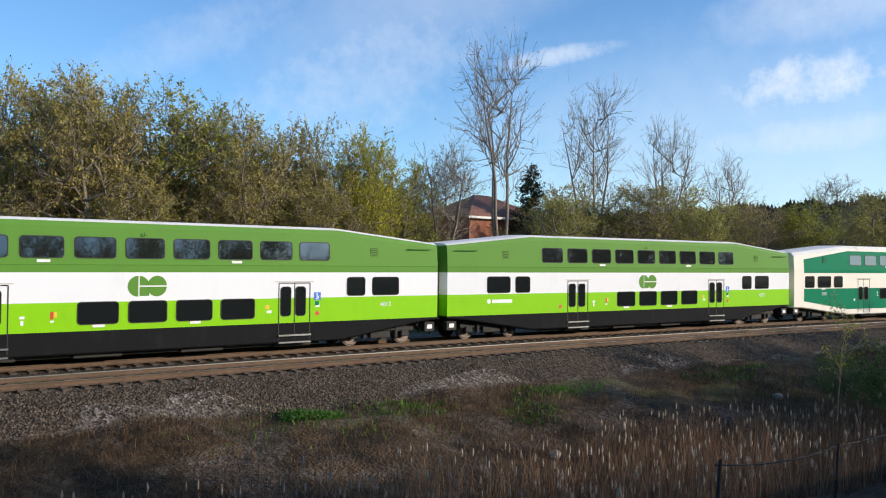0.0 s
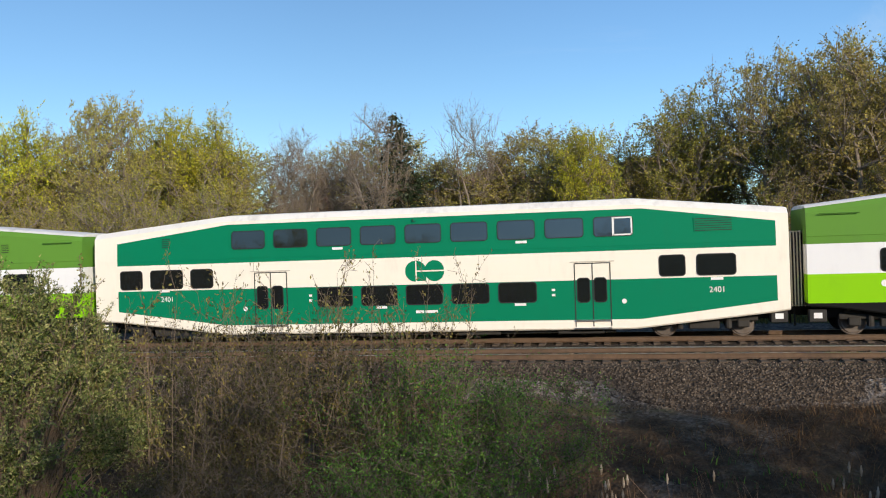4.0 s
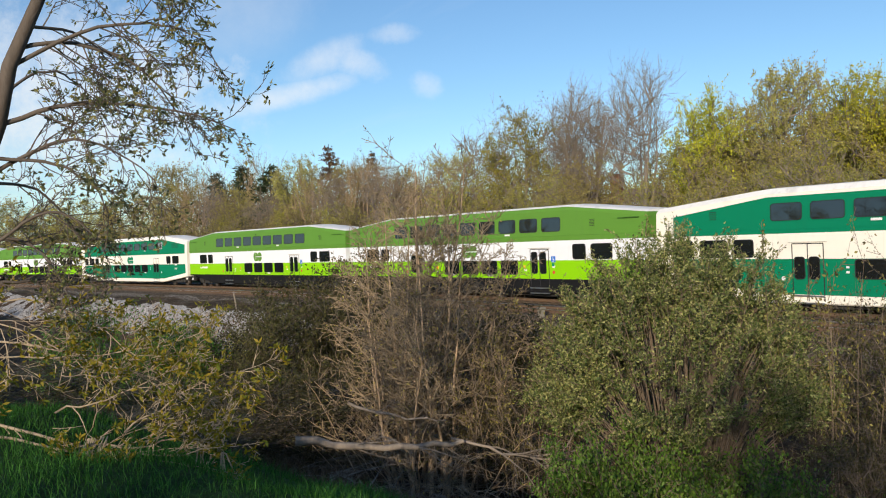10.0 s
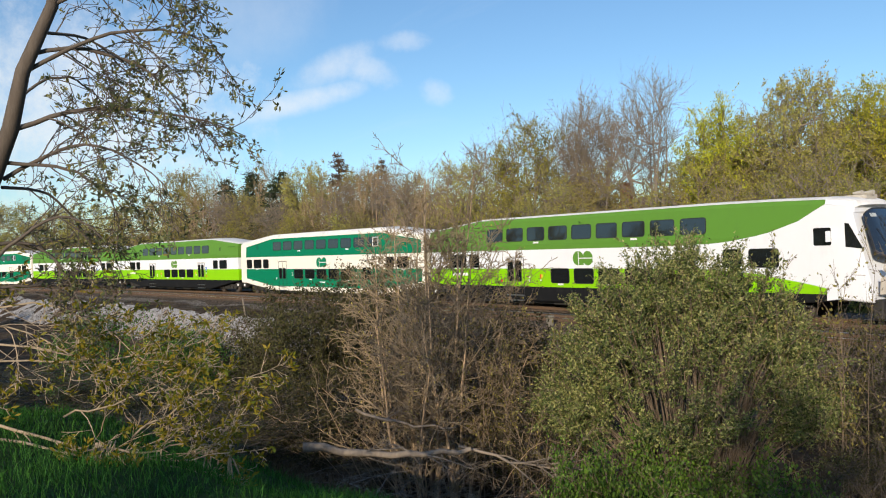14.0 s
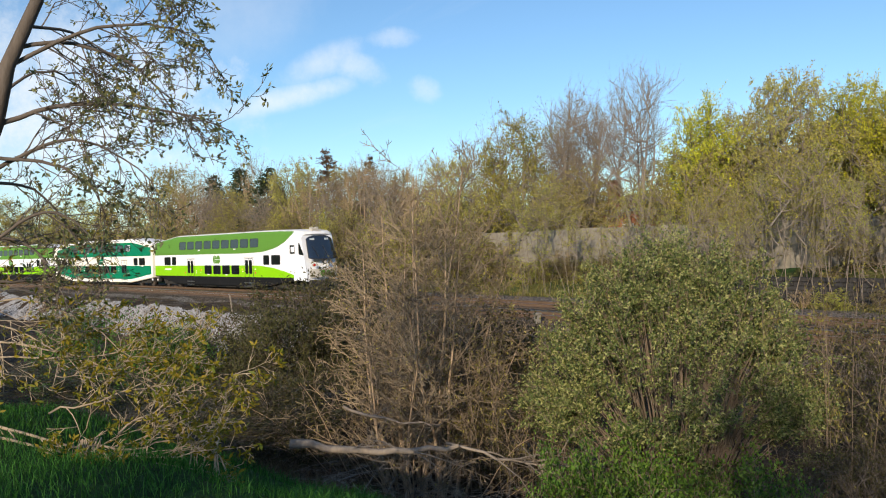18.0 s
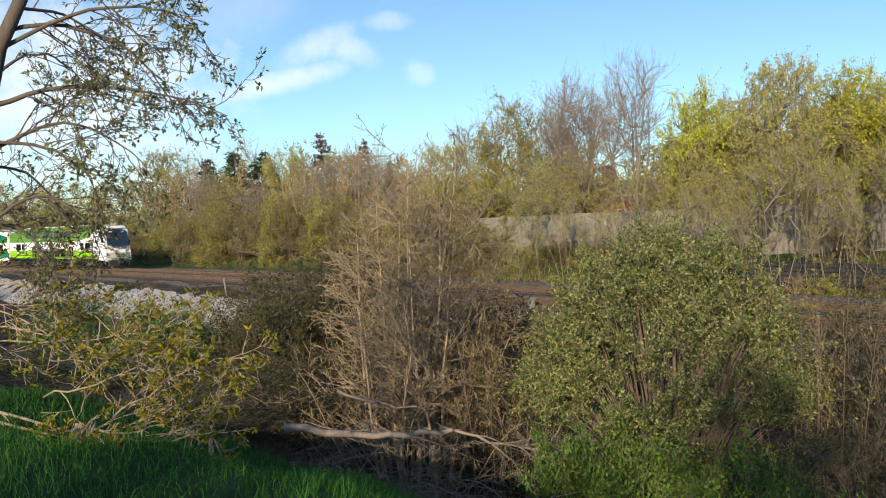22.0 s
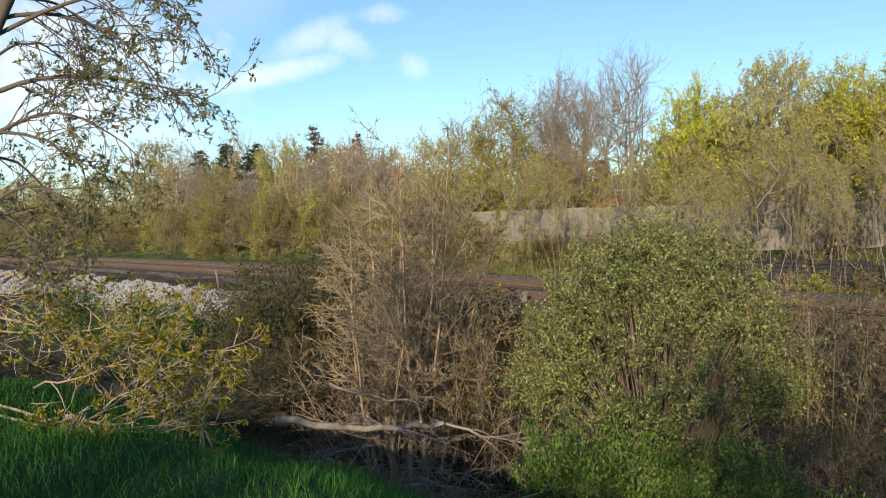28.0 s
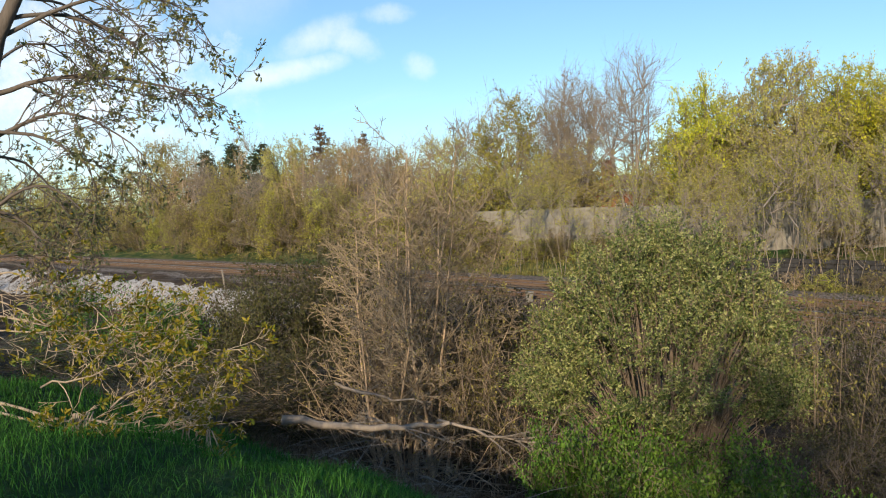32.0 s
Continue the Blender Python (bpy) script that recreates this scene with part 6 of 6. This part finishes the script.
# low limbs of a second, broken tree arch down to the grass, with yellow-green shoots
FALLEN = []
for a, b, c, r, n in [
        ((90.0, -7.8, 9.4), (80.0, -12.2, 8.6), (72.0, -15.2, 8.0), 0.024, 12), ((90.3, -9.3, 9.2), (79.0, -12.6, 8.5), (71.5, -13.2, 8.2), 0.022, 12),
        ((80.0, -12.0, 8.6), (75.0, -12.3, 8.4), (69.8, -11.0, 8.3), 0.016, 11), ((90.5, -4.0, 9.6), (79.0, -7.2, 9.2), (73.5, -11.0, 8.8), 0.018, 12),
        ((90.5, -2.0, 9.8), (80.5, -3.6, 9.4), (76.0, -7.5, 9.0), 0.016, 11), ((78.0, -11.5, 8.7), (73.5, -9.0, 8.8), (69.0, -8.6, 8.7), 0.014, 10),
        ((90.0, -6.0, 9.6), (79.5, -6.4, 9.4), (74.0, -6.4, 9.2), 0.016, 11), ((82.0, -9.8, 9.0), (77.0, -9.2, 8.9), (72.0, -7.4, 9.0), 0.014, 11),
        ((90.5, -11.5, 8.8), (83.0, -13.8, 8.4), (79.0, -15.2, 8.0), 0.014, 7), ((90.3, -3.2, 9.7), (83.0, -5.0, 9.4), (81.0, -8.5, 9.0), 0.014, 9)]:
    FALLEN.append(bough(a, b, c, r * 0.8, n, 0.7, 0.10, 0.02, 0.09))
seg = np.concatenate(FALLEN)
plant("drooping_limbs", "pale broken limbs arching to the grass with yellow-green shoots", "branch", seg, B_PALE, L_BRIGHT, 6000, 0.064, R, 0, 0.05, 0.36, leaf_from=2, twig_m=B_PALE, bunch=9, split="limb")
rows = []
for i in range(44):
    if i < 14:
        a, b = spot(79.6 + R.uniform(-0.6, 0.6), -11.6, 8.6), spot(80.9 + R.uniform(-0.8, 0.8), -13.9 - R.uniform(0, 0.5), 8.4)
    else:
        az_ = R.uniform(71.5, 78.5)
        a, b = spot(az_, -12.3 - R.uniform(0, 1.5), 8.5), spot(az_ + R.uniform(-0.5, 0.5), -15.0 - R.uniform(0, 1.4), 8.3)
    m_ = (a + b) / 2 + R.normal(size=3) * 0.03
    rows += [(*a, *m_, 0.008, 0.007, 0), (*m_, *b, 0.007, 0.004, 0)]
v, f = wood(np.array(rows), 5)
thing("snapped_stalks", "bundle of pale snapped stalks hanging to the grass", "branch", data=mesh_of("snapped_stalks", v, f, [B_PALE]), kind="stuff")

# fallen logs over the ditch
def fallen(a, b, r, label, n):
    a, b = np.array(a), np.array(b)
    pts = [a + (b - a) * t + np.array([0, 0, -0.10 * math.sin(math.pi * t)]) + R.normal(size=3) * 0.025 for t in np.linspace(0, 1, 11)]
    v, f = pipe(np.array(pts), r * np.linspace(1, 0.42, 11) * R.uniform(0.88, 1.08, 11), 9)
    root = thing("fallen_log", label, "log", "fallen wood across the ditch", data=mesh_of("fallen_log", v, f, [M_LOG], smooth=True))
    starts = []
    for i in range(n):
        k = R.integers(3, 10)
        d = (b - a) / np.linalg.norm(b - a)
        starts.append((pts[k], d * 0.8 + R.normal(size=3) * 0.5, R.uniform(0.6, 1.5), 0.018))
    v, f = wood(skeleton(R, starts, (4, 3), (0.4, 0.5), (38, 40), (0.12, 0.16, 0.2), (-0.05, 0.0, 0.0), segs=(6, 3, 1)), 4)
    tagged(part("broken_twigs", mesh_of("broken_twigs", v, f, [M_LOG]), root), kind="stuff")


fallen(spot(67.0, -13.1, 15.0), spot(55.5, -14.0, 15.4), 0.085, "weathered grey fallen log with broken twigs", 8)
fallen(spot(56.5, -13.7, 15.6), spot(47.5, -15.3, 15.2), 0.032, "pale slender fallen limb with broken twigs", 12)
fallen(spot(63.5, -11.0, 17.0), spot(56.8, -12.4, 16.6), 0.035, "pale straight pole leaning in the brush", 1)

# brushwood lying in the ditch
rows = []
for i in range(700):
    x_, y_ = R.uniform(-20, -7), R.uniform(6.4, 13.0)
    p = np.array([x_, y_, gz(x_, y_) + R.uniform(0.0, 0.35)])
    a = R.uniform(0, 6.283)
    d = np.array([math.cos(a), math.sin(a), R.uniform(-0.1, 0.35)])
    L = R.uniform(0.5, 1.6)
    for k in range(4):
        q = p + d * L / 4
        rows.append((*p, *q, 0.014 * (1 - 0.2 * k), 0.014 * (0.8 - 0.2 * k), 0))
        p, d = q, d + np.array([R.normal() * 0.15, R.normal() * 0.15, -0.12])
v, f = wood(np.array(rows), 3)
thing("brushwood", "tangle of dead brown twigs in the ditch", "brushwood", data=mesh_of("brushwood", v, f, [B_GREY]), kind="stuff")


# ---- grasses, reeds and stones: too many to count ----
def blades(n, place, height, width, lean, mats, name, label, rng, pick=None, heads=0):
    """Bent blades (two pieces each) standing on the ground; place() gives arrays of x, y."""
    x, y = place(n)
    z = ground_z(x, y) - 0.02
    n = len(x)
    h = height * rng.uniform(0.55, 1.25, n)
    a = rng.uniform(0, 6.283, n)
    l = lean * rng.uniform(0.1, 1.3, n)
    t = rng.uniform(0, 6.283, n)
    side = np.stack([np.cos(t), np.sin(t), np.zeros(n)], 1) * (width * rng.uniform(0.6, 1.3, n))[:, None]
    b = np.stack([x, y, z], 1)
    m = b + np.stack([np.cos(a) * l * h * 0.35, np.sin(a) * l * h * 0.35, h * 0.6], 1)
    e = b + np.stack([np.cos(a) * l * h, np.sin(a) * l * h, h * np.clip(1.05 - 0.3 * l, 0.3, 1)], 1)
    v = np.stack([b - side, b + side, m + side * 0.8, m - side * 0.8, e + side * 0.15, e - side * 0.15], 1).reshape(-1, 3)
    o = (np.arange(n) * 6)[:, None]
    f = np.concatenate([o + np.array([[0, 1, 2, 3]]), o + np.array([[3, 2, 4, 5]])], 0)
    pieces = [((v, f), 0)]
    if heads:
        c = e[:heads] - np.array([0, 0, 0.1])
        p = tubes(np.concatenate([c, c + [0, 0, 0.1]]), np.concatenate([c + [0, 0, 0.1], c + [0, 0, 0.2]]), np.concatenate([np.full(heads, 0.012), np.full(heads, 0.028)]), np.concatenate([np.full(heads, 0.028), np.full(heads, 0.008)]), 5)
        pieces.append((p, 1))
    v, f, mi = joined(pieces)
    return thing(name, label, name.replace("_", " "), data=mesh_of(name, v, f, mats, mi), kind="stuff")


def region(rng, x0, x1, n0, n1, dense=None):
    """Points between two distances across the railway."""
    def place(k):
        x, n = rng.uniform(x0, x1, k), rng.uniform(n0, n1, k)
        y = n + track_y(x) - TRACK_Y
        if dense is not None:
            keep = rng.uniform(0, 1, k) < dense(x, y)
            x, y = x[keep], y[keep]
        return x, y
    return place


def clumps(sx, ph):
    return lambda x, y: np.clip(0.5 + 0.9 * np.sin(x * sx + 1.7 * np.sin(y * 0.8 + ph)) * np.sin(y * sx * 1.3 + ph), 0.03, 1)


rg = np.random.default_rng(11)
blades(44000, region(rg, -15, -1.5, 0.4, 5.6), 0.15, 0.0034, 0.9, [L_GRASS], "grass", "lush dark green grass on the bank", rg)
blades(5000, region(rg, -20, -5, 5.0, 8.5, clumps(0.9, 1)), 0.5, 0.008, 1.3, [L_DRY], "dry_grass", "matted dry grass at the edge of the ditch", rg)
blades(22000, region(rg, -22, -3, 6.4, 14.5, clumps(0.7, 2)), 0.55, 0.006, 1.5, [L_DRY], "ditch_grass", "flattened tan grass in the ditch", rg)
blades(14000, region(rg, -2, 42, 10.2, 16.0), 1.25, 0.007, 0.35, [L_REED, L_FLUFF], "reeds", "dry reeds with pale fluffy seed heads in the ditch", rg, heads=1100)
blades(42000, region(rg, -12, 48, 15.0, 22.6, clumps(0.5, 0)), 0.4, 0.0055, 1.7, [L_DEAD], "dead_grass", "dead brown grass on the railway bank", rg)
blades(5200, region(rg, -2, 46, 18.0, 23.2, lambda x, y: np.clip(1.6 * np.sin(x * 0.31 + 0.9) * np.sin(y * 0.45 + x * 0.1) - 0.35, 0, 1)), 0.2, 0.014, 0.8, [L_FRESH], "weeds", "patches of fresh green weeds on the railway bank", rg)
blades(16000, region(rg, -60, 10, 36.4, 41.5), 0.35, 0.012, 0.9, [L_SCRUB], "verge_grass", "rough grass along the far side of the tracks", rg)

def tuft(cx, cn, rx, rn):
    def place(k):
        a, q = rg.uniform(0, 6.283, k), rg.uniform(0, 1, k) ** 0.6
        x, n = cx + rx * q * np.cos(a), cn + rn * q * np.sin(a)
        return x, n + track_y(x) - TRACK_Y
    return place


for cx_, cn_, rx_, rn_, k_ in ((12.3, 21.9, 1.0, 0.5, 1300), (15.8, 21.6, 1.8, 0.8, 320), (22.0, 21.5, 2.2, 0.9, 380), (19.5, 20.0, 1.0, 1.0, 220), (32.0, 21.6, 3.0, 1.0, 420)):
    blades(k_, tuft(cx_, cn_, rx_, rn_), 0.2, 0.02, 1.2, [L_FRESH], "weed_patch", "patch of fresh green weeds beside the ballast", rg)

# crushed stone: single lumps on the near shoulder, a bank of pale stone, boulders
STONE = []
for s_ in range(5):
    bm = bmesh.new()
    bmesh.ops.create_cone(bm, cap_ends=False, segments=4, radius1=0.9, radius2=0.0, depth=1.1)
    bm.verts.new((0.1, 0, -1.0))
    bmesh.ops.convex_hull(bm, input=bm.verts)
    bmesh.ops.triangulate(bm, faces=bm.faces)
    bm.verts.index_update()
    for v_ in bm.verts:
        v_.co *= random.uniform(0.7, 1.25)
    STONE.append((np.array([v_.co[:] for v_ in bm.verts]), np.array([[l.vert.index for l in f_.loops] for f_ in bm.faces])))
    bm.free()


def stones(name, label, x, y, size, m, sink=0.3, rng=rg):
    n = len(x)
    s = size * rng.uniform(0.5, 1.4, n)
    z = bed_z(x, y) + s * (0.5 - sink)
    pieces = []
    for k, (sv, sf) in enumerate(STONE):
        i = np.arange(k, n, len(STONE))
        a = rng.uniform(0, 6.283, len(i))
        c, q = np.cos(a), np.sin(a)
        st = rng.uniform(0.6, 1.0, (len(i), 1))
        vx = (sv[None, :, 0] * c[:, None] - sv[None, :, 1] * q[:, None]) * s[i, None] + x[i, None]
        vy = (sv[None, :, 0] * q[:, None] + sv[None, :, 1] * c[:, None]) * s[i, None] + y[i, None]
        vz = sv[None, :, 2] * s[i, None] * st + z[i, None]
        v = np.stack([vx, vy, vz], -1).reshape(-1, 3)
        f = (sf[None] + (np.arange(len(i)) * len(sv))[:, None, None]).reshape(-1, 3)
        pieces.append(((v, f), 0))
    v, f, mi = joined(pieces)
    return thing(name, label, "stones", data=mesh_of(name, v, f, [m]), kind="stuff")


def stone_mat(name, cols):
    m, g, p = mat(name, 0.9, 0, 0.3)
    isl = g.n("ShaderNodeNewGeometry").outputs["Random Per Island"]
    pos = g.n("ShaderNodeTexCoord").outputs["Object"]
    link(g, g.mix(g.math("MULTIPLY", g.noise(pos, 9, 4), 0.6), g.ramp(isl, [(i / (len(cols) - 1), c) for i, c in enumerate(cols)]), (*times(cols[0], 0.6), 1)), p, "Base Color")
    bump(g, p, g.noise(pos, 30, 4), 0.4, 0.01)
    return m


M_STONE = stone_mat("shoulder_stone", [(0.04, 0.029, 0.02), (0.11, 0.083, 0.06), (0.27, 0.21, 0.155), (0.075, 0.053, 0.037)])
M_PALESTONE = stone_mat("pale_riprap", [(0.24, 0.235, 0.235), (0.36, 0.355, 0.35), (0.48, 0.47, 0.46)])
M_BOULDER = plain("boulder_stone", (0.25, 0.215, 0.18), 0.9, 0, 0.25, 5, 0.4)
x_, y_ = region(rg, -32, 52, 22.5, 25.2)(32000)
stones("shoulder_stones", "loose ballast stones on the shoulder of the track", x_, y_, 0.044, M_STONE)
x_, y_ = region(rg, 18, 34, 16.5, 21.5, clumps(0.25, 2))(3000)
stones("slope_stones", "grey stones washed down the railway bank", x_, y_, 0.055, M_STONE)
x_, y_ = region(rg, -100, -32, 16.4, 20.0)(26000)
stones("riprap", "bank of pale grey broken stone beside the track", x_, y_, 0.09, M_PALESTONE)
for x_, y_, s_ in ((17.3, 16.6, 0.2), (13.6, 13.0, 0.22), (31.0, 17.6, 0.25)):
    bm = bmesh.new()
    bmesh.ops.create_icosphere(bm, subdivisions=3, radius=1.0)
    for v_ in bm.verts:
        v_.co *= 0.85 + 0.3 * noise.noise(v_.co * 1.3 + Vector((x_, y_, 0)))
        v_.co.x *= 1.3 * s_
        v_.co.y *= s_
        v_.co.z *= 0.5 * s_
    thing("boulder", "flat pale boulder lying on the bank", "boulder", "boulders on the bank", pose(x_, y_, gz(x_, y_) + 0.08, 8, -12, 30), from_bm("boulder", bm, M_BOULDER))

# ---- walls, houses and fittings beyond and beside the tracks ----
wall = thing("noise_wall", "weathered concrete noise wall of panels behind the trees", "wall", kind="structure")
bm = bmesh.new()
box(bm, -1.42, 1.42, -0.06, 0.06, -1.3, 2.1, 0, 0.015)
for i in range(1, 4):
    box(bm, -1.42, 1.42, -0.075, -0.06, 0.52 * i - 0.02, 0.52 * i + 0.02)
PANEL = from_bm("panel", bm, M_CONC)
bm = bmesh.new()
box(bm, -0.1, 0.1, -0.13, 0.13, -1.5, 2.25, 0, 0.02)
WPOST = from_bm("wall_post", bm, M_CONC)
for i in range(34):
    s_ = -92 + i * 3.05
    x_, y_, h_ = on_track(s_, 44.0 - TRACK_Y)
    part("panel", PANEL, wall, pose(x_, y_, 1.95 + random.uniform(-0.04, 0.04), 0, 0, h_))
    x_, y_, h_ = on_track(s_ + 1.525, 44.0 - TRACK_Y)
    part("wall_post", WPOST, wall, pose(x_, y_, 1.9, 0, 0, h_))

retaining = thing("retaining_wall", "dark retaining wall of rough stone blocks beside the track", "wall", kind="structure")
bm = bmesh.new()
box(bm, -0.2, 0.2, -0.2, 0.2, 0.0, 0.205, 0, 0.025)
for v_ in bm.verts:
    v_.co += Vector((random.uniform(-0.02, 0.02), random.uniform(-0.05, 0.05), random.uniform(-0.015, 0.015)))
BLOCK = from_bm("block", bm, M_BLOCK)
for r_ in range(6):
    for i in range(48):
        s_ = -28.0 + i * 0.42 + 0.21 * (r_ % 2)
        x_, y_, h_ = on_track(s_, 38.3 - TRACK_Y + 0.04 * r_ + random.uniform(-0.04, 0.04))
        part("block", BLOCK, retaining, pose(x_, y_, -0.2 + 0.215 * r_, 0, random.uniform(-1.5, 1.5), h_ + random.choice((0, 180)) + random.uniform(-6, 6)))
for i in range(9):
    x_, y_, h_ = on_track(-28 + i * 2.2 + R.uniform(-0.6, 0.6), R.uniform(36.9, 37.6) - TRACK_Y)
    put(["brush", "scrub", "brown"][i % 3], x_, y_, gz(x_, y_) - 0.1, R.uniform(0.6, 1.3), 0.9, R.uniform(0, 6.28))


def house(az, n, w, d, eave, ridge, turn, chimney):
    """A brick house with a hipped roof, seen in part through the trees."""
    x, y, _ = at(az, n)
    z = gz(x, y)
    h = thing("house", "brick house with a brown hipped roof behind trees", "house", "houses beyond the trees", pose(x, y, z, 0, 0, turn))
    bm = bmesh.new()
    box(bm, -w / 2, w / 2, -d / 2, d / 2, -0.5, eave)
    part("wall", from_bm("wall", bm, M_BRICK), h)
    bm = bmesh.new()
    o = 0.45
    b = [bm.verts.new(p) for p in ((-w / 2 - o, -d / 2 - o, eave), (w / 2 + o, -d / 2 - o, eave), (w / 2 + o, d / 2 + o, eave), (-w / 2 - o, d / 2 + o, eave))]
    r = max(0.5, w / 2 - d / 2)
    t = [bm.verts.new((-r, 0, ridge)), bm.verts.new((r, 0, ridge))]
    for q in ((b[0], b[1], t[1], t[0]), (b[1], b[2], t[1]), (b[2], b[3], t[0], t[1]), (b[3], b[0], t[0]), (b[3], b[2], b[1], b[0])):
        bm.faces.new(q)
    part("roof", from_bm("roof", bm, M_SHINGLE), h)
    bm = bmesh.new()
    for y0, y1 in ((-d / 2 - o - 0.03, -d / 2 - o + 0.05),):
        box(bm, -w / 2 - o, w / 2 + o, y0, y1, eave - 0.18, eave + 0.05)
    part("gutter", from_bm("gutter", bm, M_TRIM), h)
    for i in range(int(w // 3)):
        for zz in ((0.9, 2.3), (3.6, 4.9)):
            if zz[1] < eave - 0.2:
                cx = -w / 2 + 1.6 + i * 3.0
                bm = bmesh.new()
                box(bm, cx - 0.7, cx + 0.7, -d / 2 - 0.06, -d / 2 - 0.01, zz[0], zz[1], 0)
                box(bm, cx - 0.6, cx + 0.6, -d / 2 - 0.07, -d / 2 - 0.06, zz[0] + 0.1, zz[1] - 0.1, 1)
                part("window", from_bm("window", bm, [M_TRIM, M_GLASS]), h)
    if chimney:
        bm = bmesh.new()
        box(bm, chimney - 0.55, chimney + 0.55, -d / 2 - 0.5, -d / 2 + 0.2, 0, ridge + 1.2, 0, 0.02)
        box(bm, chimney - 0.62, chimney + 0.62, -d / 2 - 0.57, -d / 2 + 0.27, ridge + 1.0, ridge + 1.12, 0, 0.02)
        part("chimney", from_bm("chimney", bm, M_BRICK), h)


house(-41.0, 72, 11, 9, 5.0, 7.7, 0, 0)
house(-19.0, 76, 12, 9, 5.4, 8.0, 0, 0)
house(8.0, 72, 10, 9, 4.5, 6.8, 0, 0)
house(-2.0, 74, 11, 9, 4.6, 7.0, 0, 0)
house(20.5, 78, 10, 9, 3.4, 5.4, 0, 2.6)
house(43.0, 66, 10, 8, 3.6, 5.3, 0, 1.0)
house(-33.0, 78, 11, 9, 4.0, 6.0, 0, 0)

# concrete marker post by the track, wooden stakes, wire fence in the ditch, sapling
x_, y_, _ = polar(49.9, 36.8, 0)
bm = bmesh.new()
box(bm, -0.13, 0.13, -0.13, 0.13, -0.3, 0.5, 0, 0.03)
box(bm, -0.16, 0.16, -0.16, 0.16, 0.5, 0.6, 0, 0.03)
thing("marker_post", "short white concrete post beside the track", "post", m=pose(x_, y_, gz(x_, y_)), data=from_bm("marker_post", bm, M_CONC))
for az_, d_ in ((70.6, 52.0), (66.5, 49.0)):
    x_, y_, _ = polar(az_, d_, 0)
    bm = bmesh.new()
    box(bm, -0.04, 0.04, -0.04, 0.04, -0.2, 1.25, 0, 0.01)
    thing("wooden_stake", "leaning wooden stake beside the track", "post", "stakes by the track", pose(x_, y_, gz(x_, y_), 4, -9, 0), from_bm("wooden_stake", bm, M_LOG))

fence = thing("wire_fence", "sagging wire fence on thin dark posts above the reeds", "fence")
FP = [(10.0, 6.6), (17.4, 8.6), (28.5, 10.6)]
for x_, y_ in FP:
    bm = bmesh.new()
    cyl(bm, (0, 0, 0.55), "z", 0.025, 1.3, 8)
    part("post", from_bm("post", bm, M_UNDER), fence, pose(x_, y_, gz(x_, y_), 2, 3, 0))
rows = []
for (xa, ya), (xb, yb) in zip(FP, FP[1:]):
    for hh in (1.12,):
        for i in range(6):
            p, q = [np.array([xa + (xb - xa) * e, ya + (yb - ya) * e, (gz(xa, ya) * (1 - e) + gz(xb, yb) * e) + hh - 0.12 * 4 * e * (1 - e)]) for e in (i / 6, (i + 1) / 6)]
            rows.append((*p, *q, 0.012, 0.012, 0))
v, f = wood(np.array(rows), 5)
part("wire", mesh_of("wire", v, f, [M_UNDER]), fence)

x_, y_, _ = polar(-63.8, 33.0, 0)
seg = skeleton(R, [((0, 0, 0), (0.05, 0, 1), 4.2, 0.035)], (12, 5), (0.35, 0.45), (38, 40), (0.05, 0.12, 0.15), (0.02, 0.06, 0.05), first=(0.35, 0.2))
plant("sapling", "thin pale sapling with a few leaves", "tree", seg, B_PALE, L_GREEN, 500, 0.09, R, 0, 0.06, 0.5, m=pose(x_, y_, gz(x_, y_)), leaf_from=1)

# wooded ridge on the skyline
M_RIDGE, g_, p_ = mat("far_woods", 0.95, 0, 0.1)
pos_ = g_.n("ShaderNodeNewGeometry").outputs["Position"]
link(g_, g_.ramp(g_.noise(pos_, 0.12, 6, 0.7), [(0.3, (0.02, 0.032, 0.016)), (0.7, (0.06, 0.075, 0.035))]), p_, "Base Color")
rows_v, rows_f = [], []
for layer, (dist, hi) in enumerate(((420, 26), (520, 40))):
    az_ = np.arange(-180, 180.2, 0.11)
    o = len(rows_v)
    tip = 0.0
    for i, a in enumerate(az_):
        d_ = dist + 12 * math.sin(a * 0.21)
        tip = random.uniform(0.8, 3.2) if i % 2 else random.uniform(-0.6, 0.6)
        hgt = hi * (0.72 + 0.28 * math.sin(a * 0.05 - 1.2)) * (1.0 if -120 < a < -25 else 0.4) + tip + 1.2 * math.sin(a * 1.7) + 0.8 * math.sin(a * 4.3)
        rows_v += [polar(a, d_ - 40, 2.0), polar(a, d_, hgt * 0.75), polar(a, d_ + 2, hgt)]
    for i in range(len(az_) - 1):
        for j in range(2):
            a0 = o + i * 3 + j
            rows_f.append((a0, a0 + 3, a0 + 4, a0 + 1))
thing("far_woods", "dark wooded ridge along the skyline", "woods", data=mesh_of("far_woods", rows_v, rows_f, [M_RIDGE]), kind="backdrop")

motions()
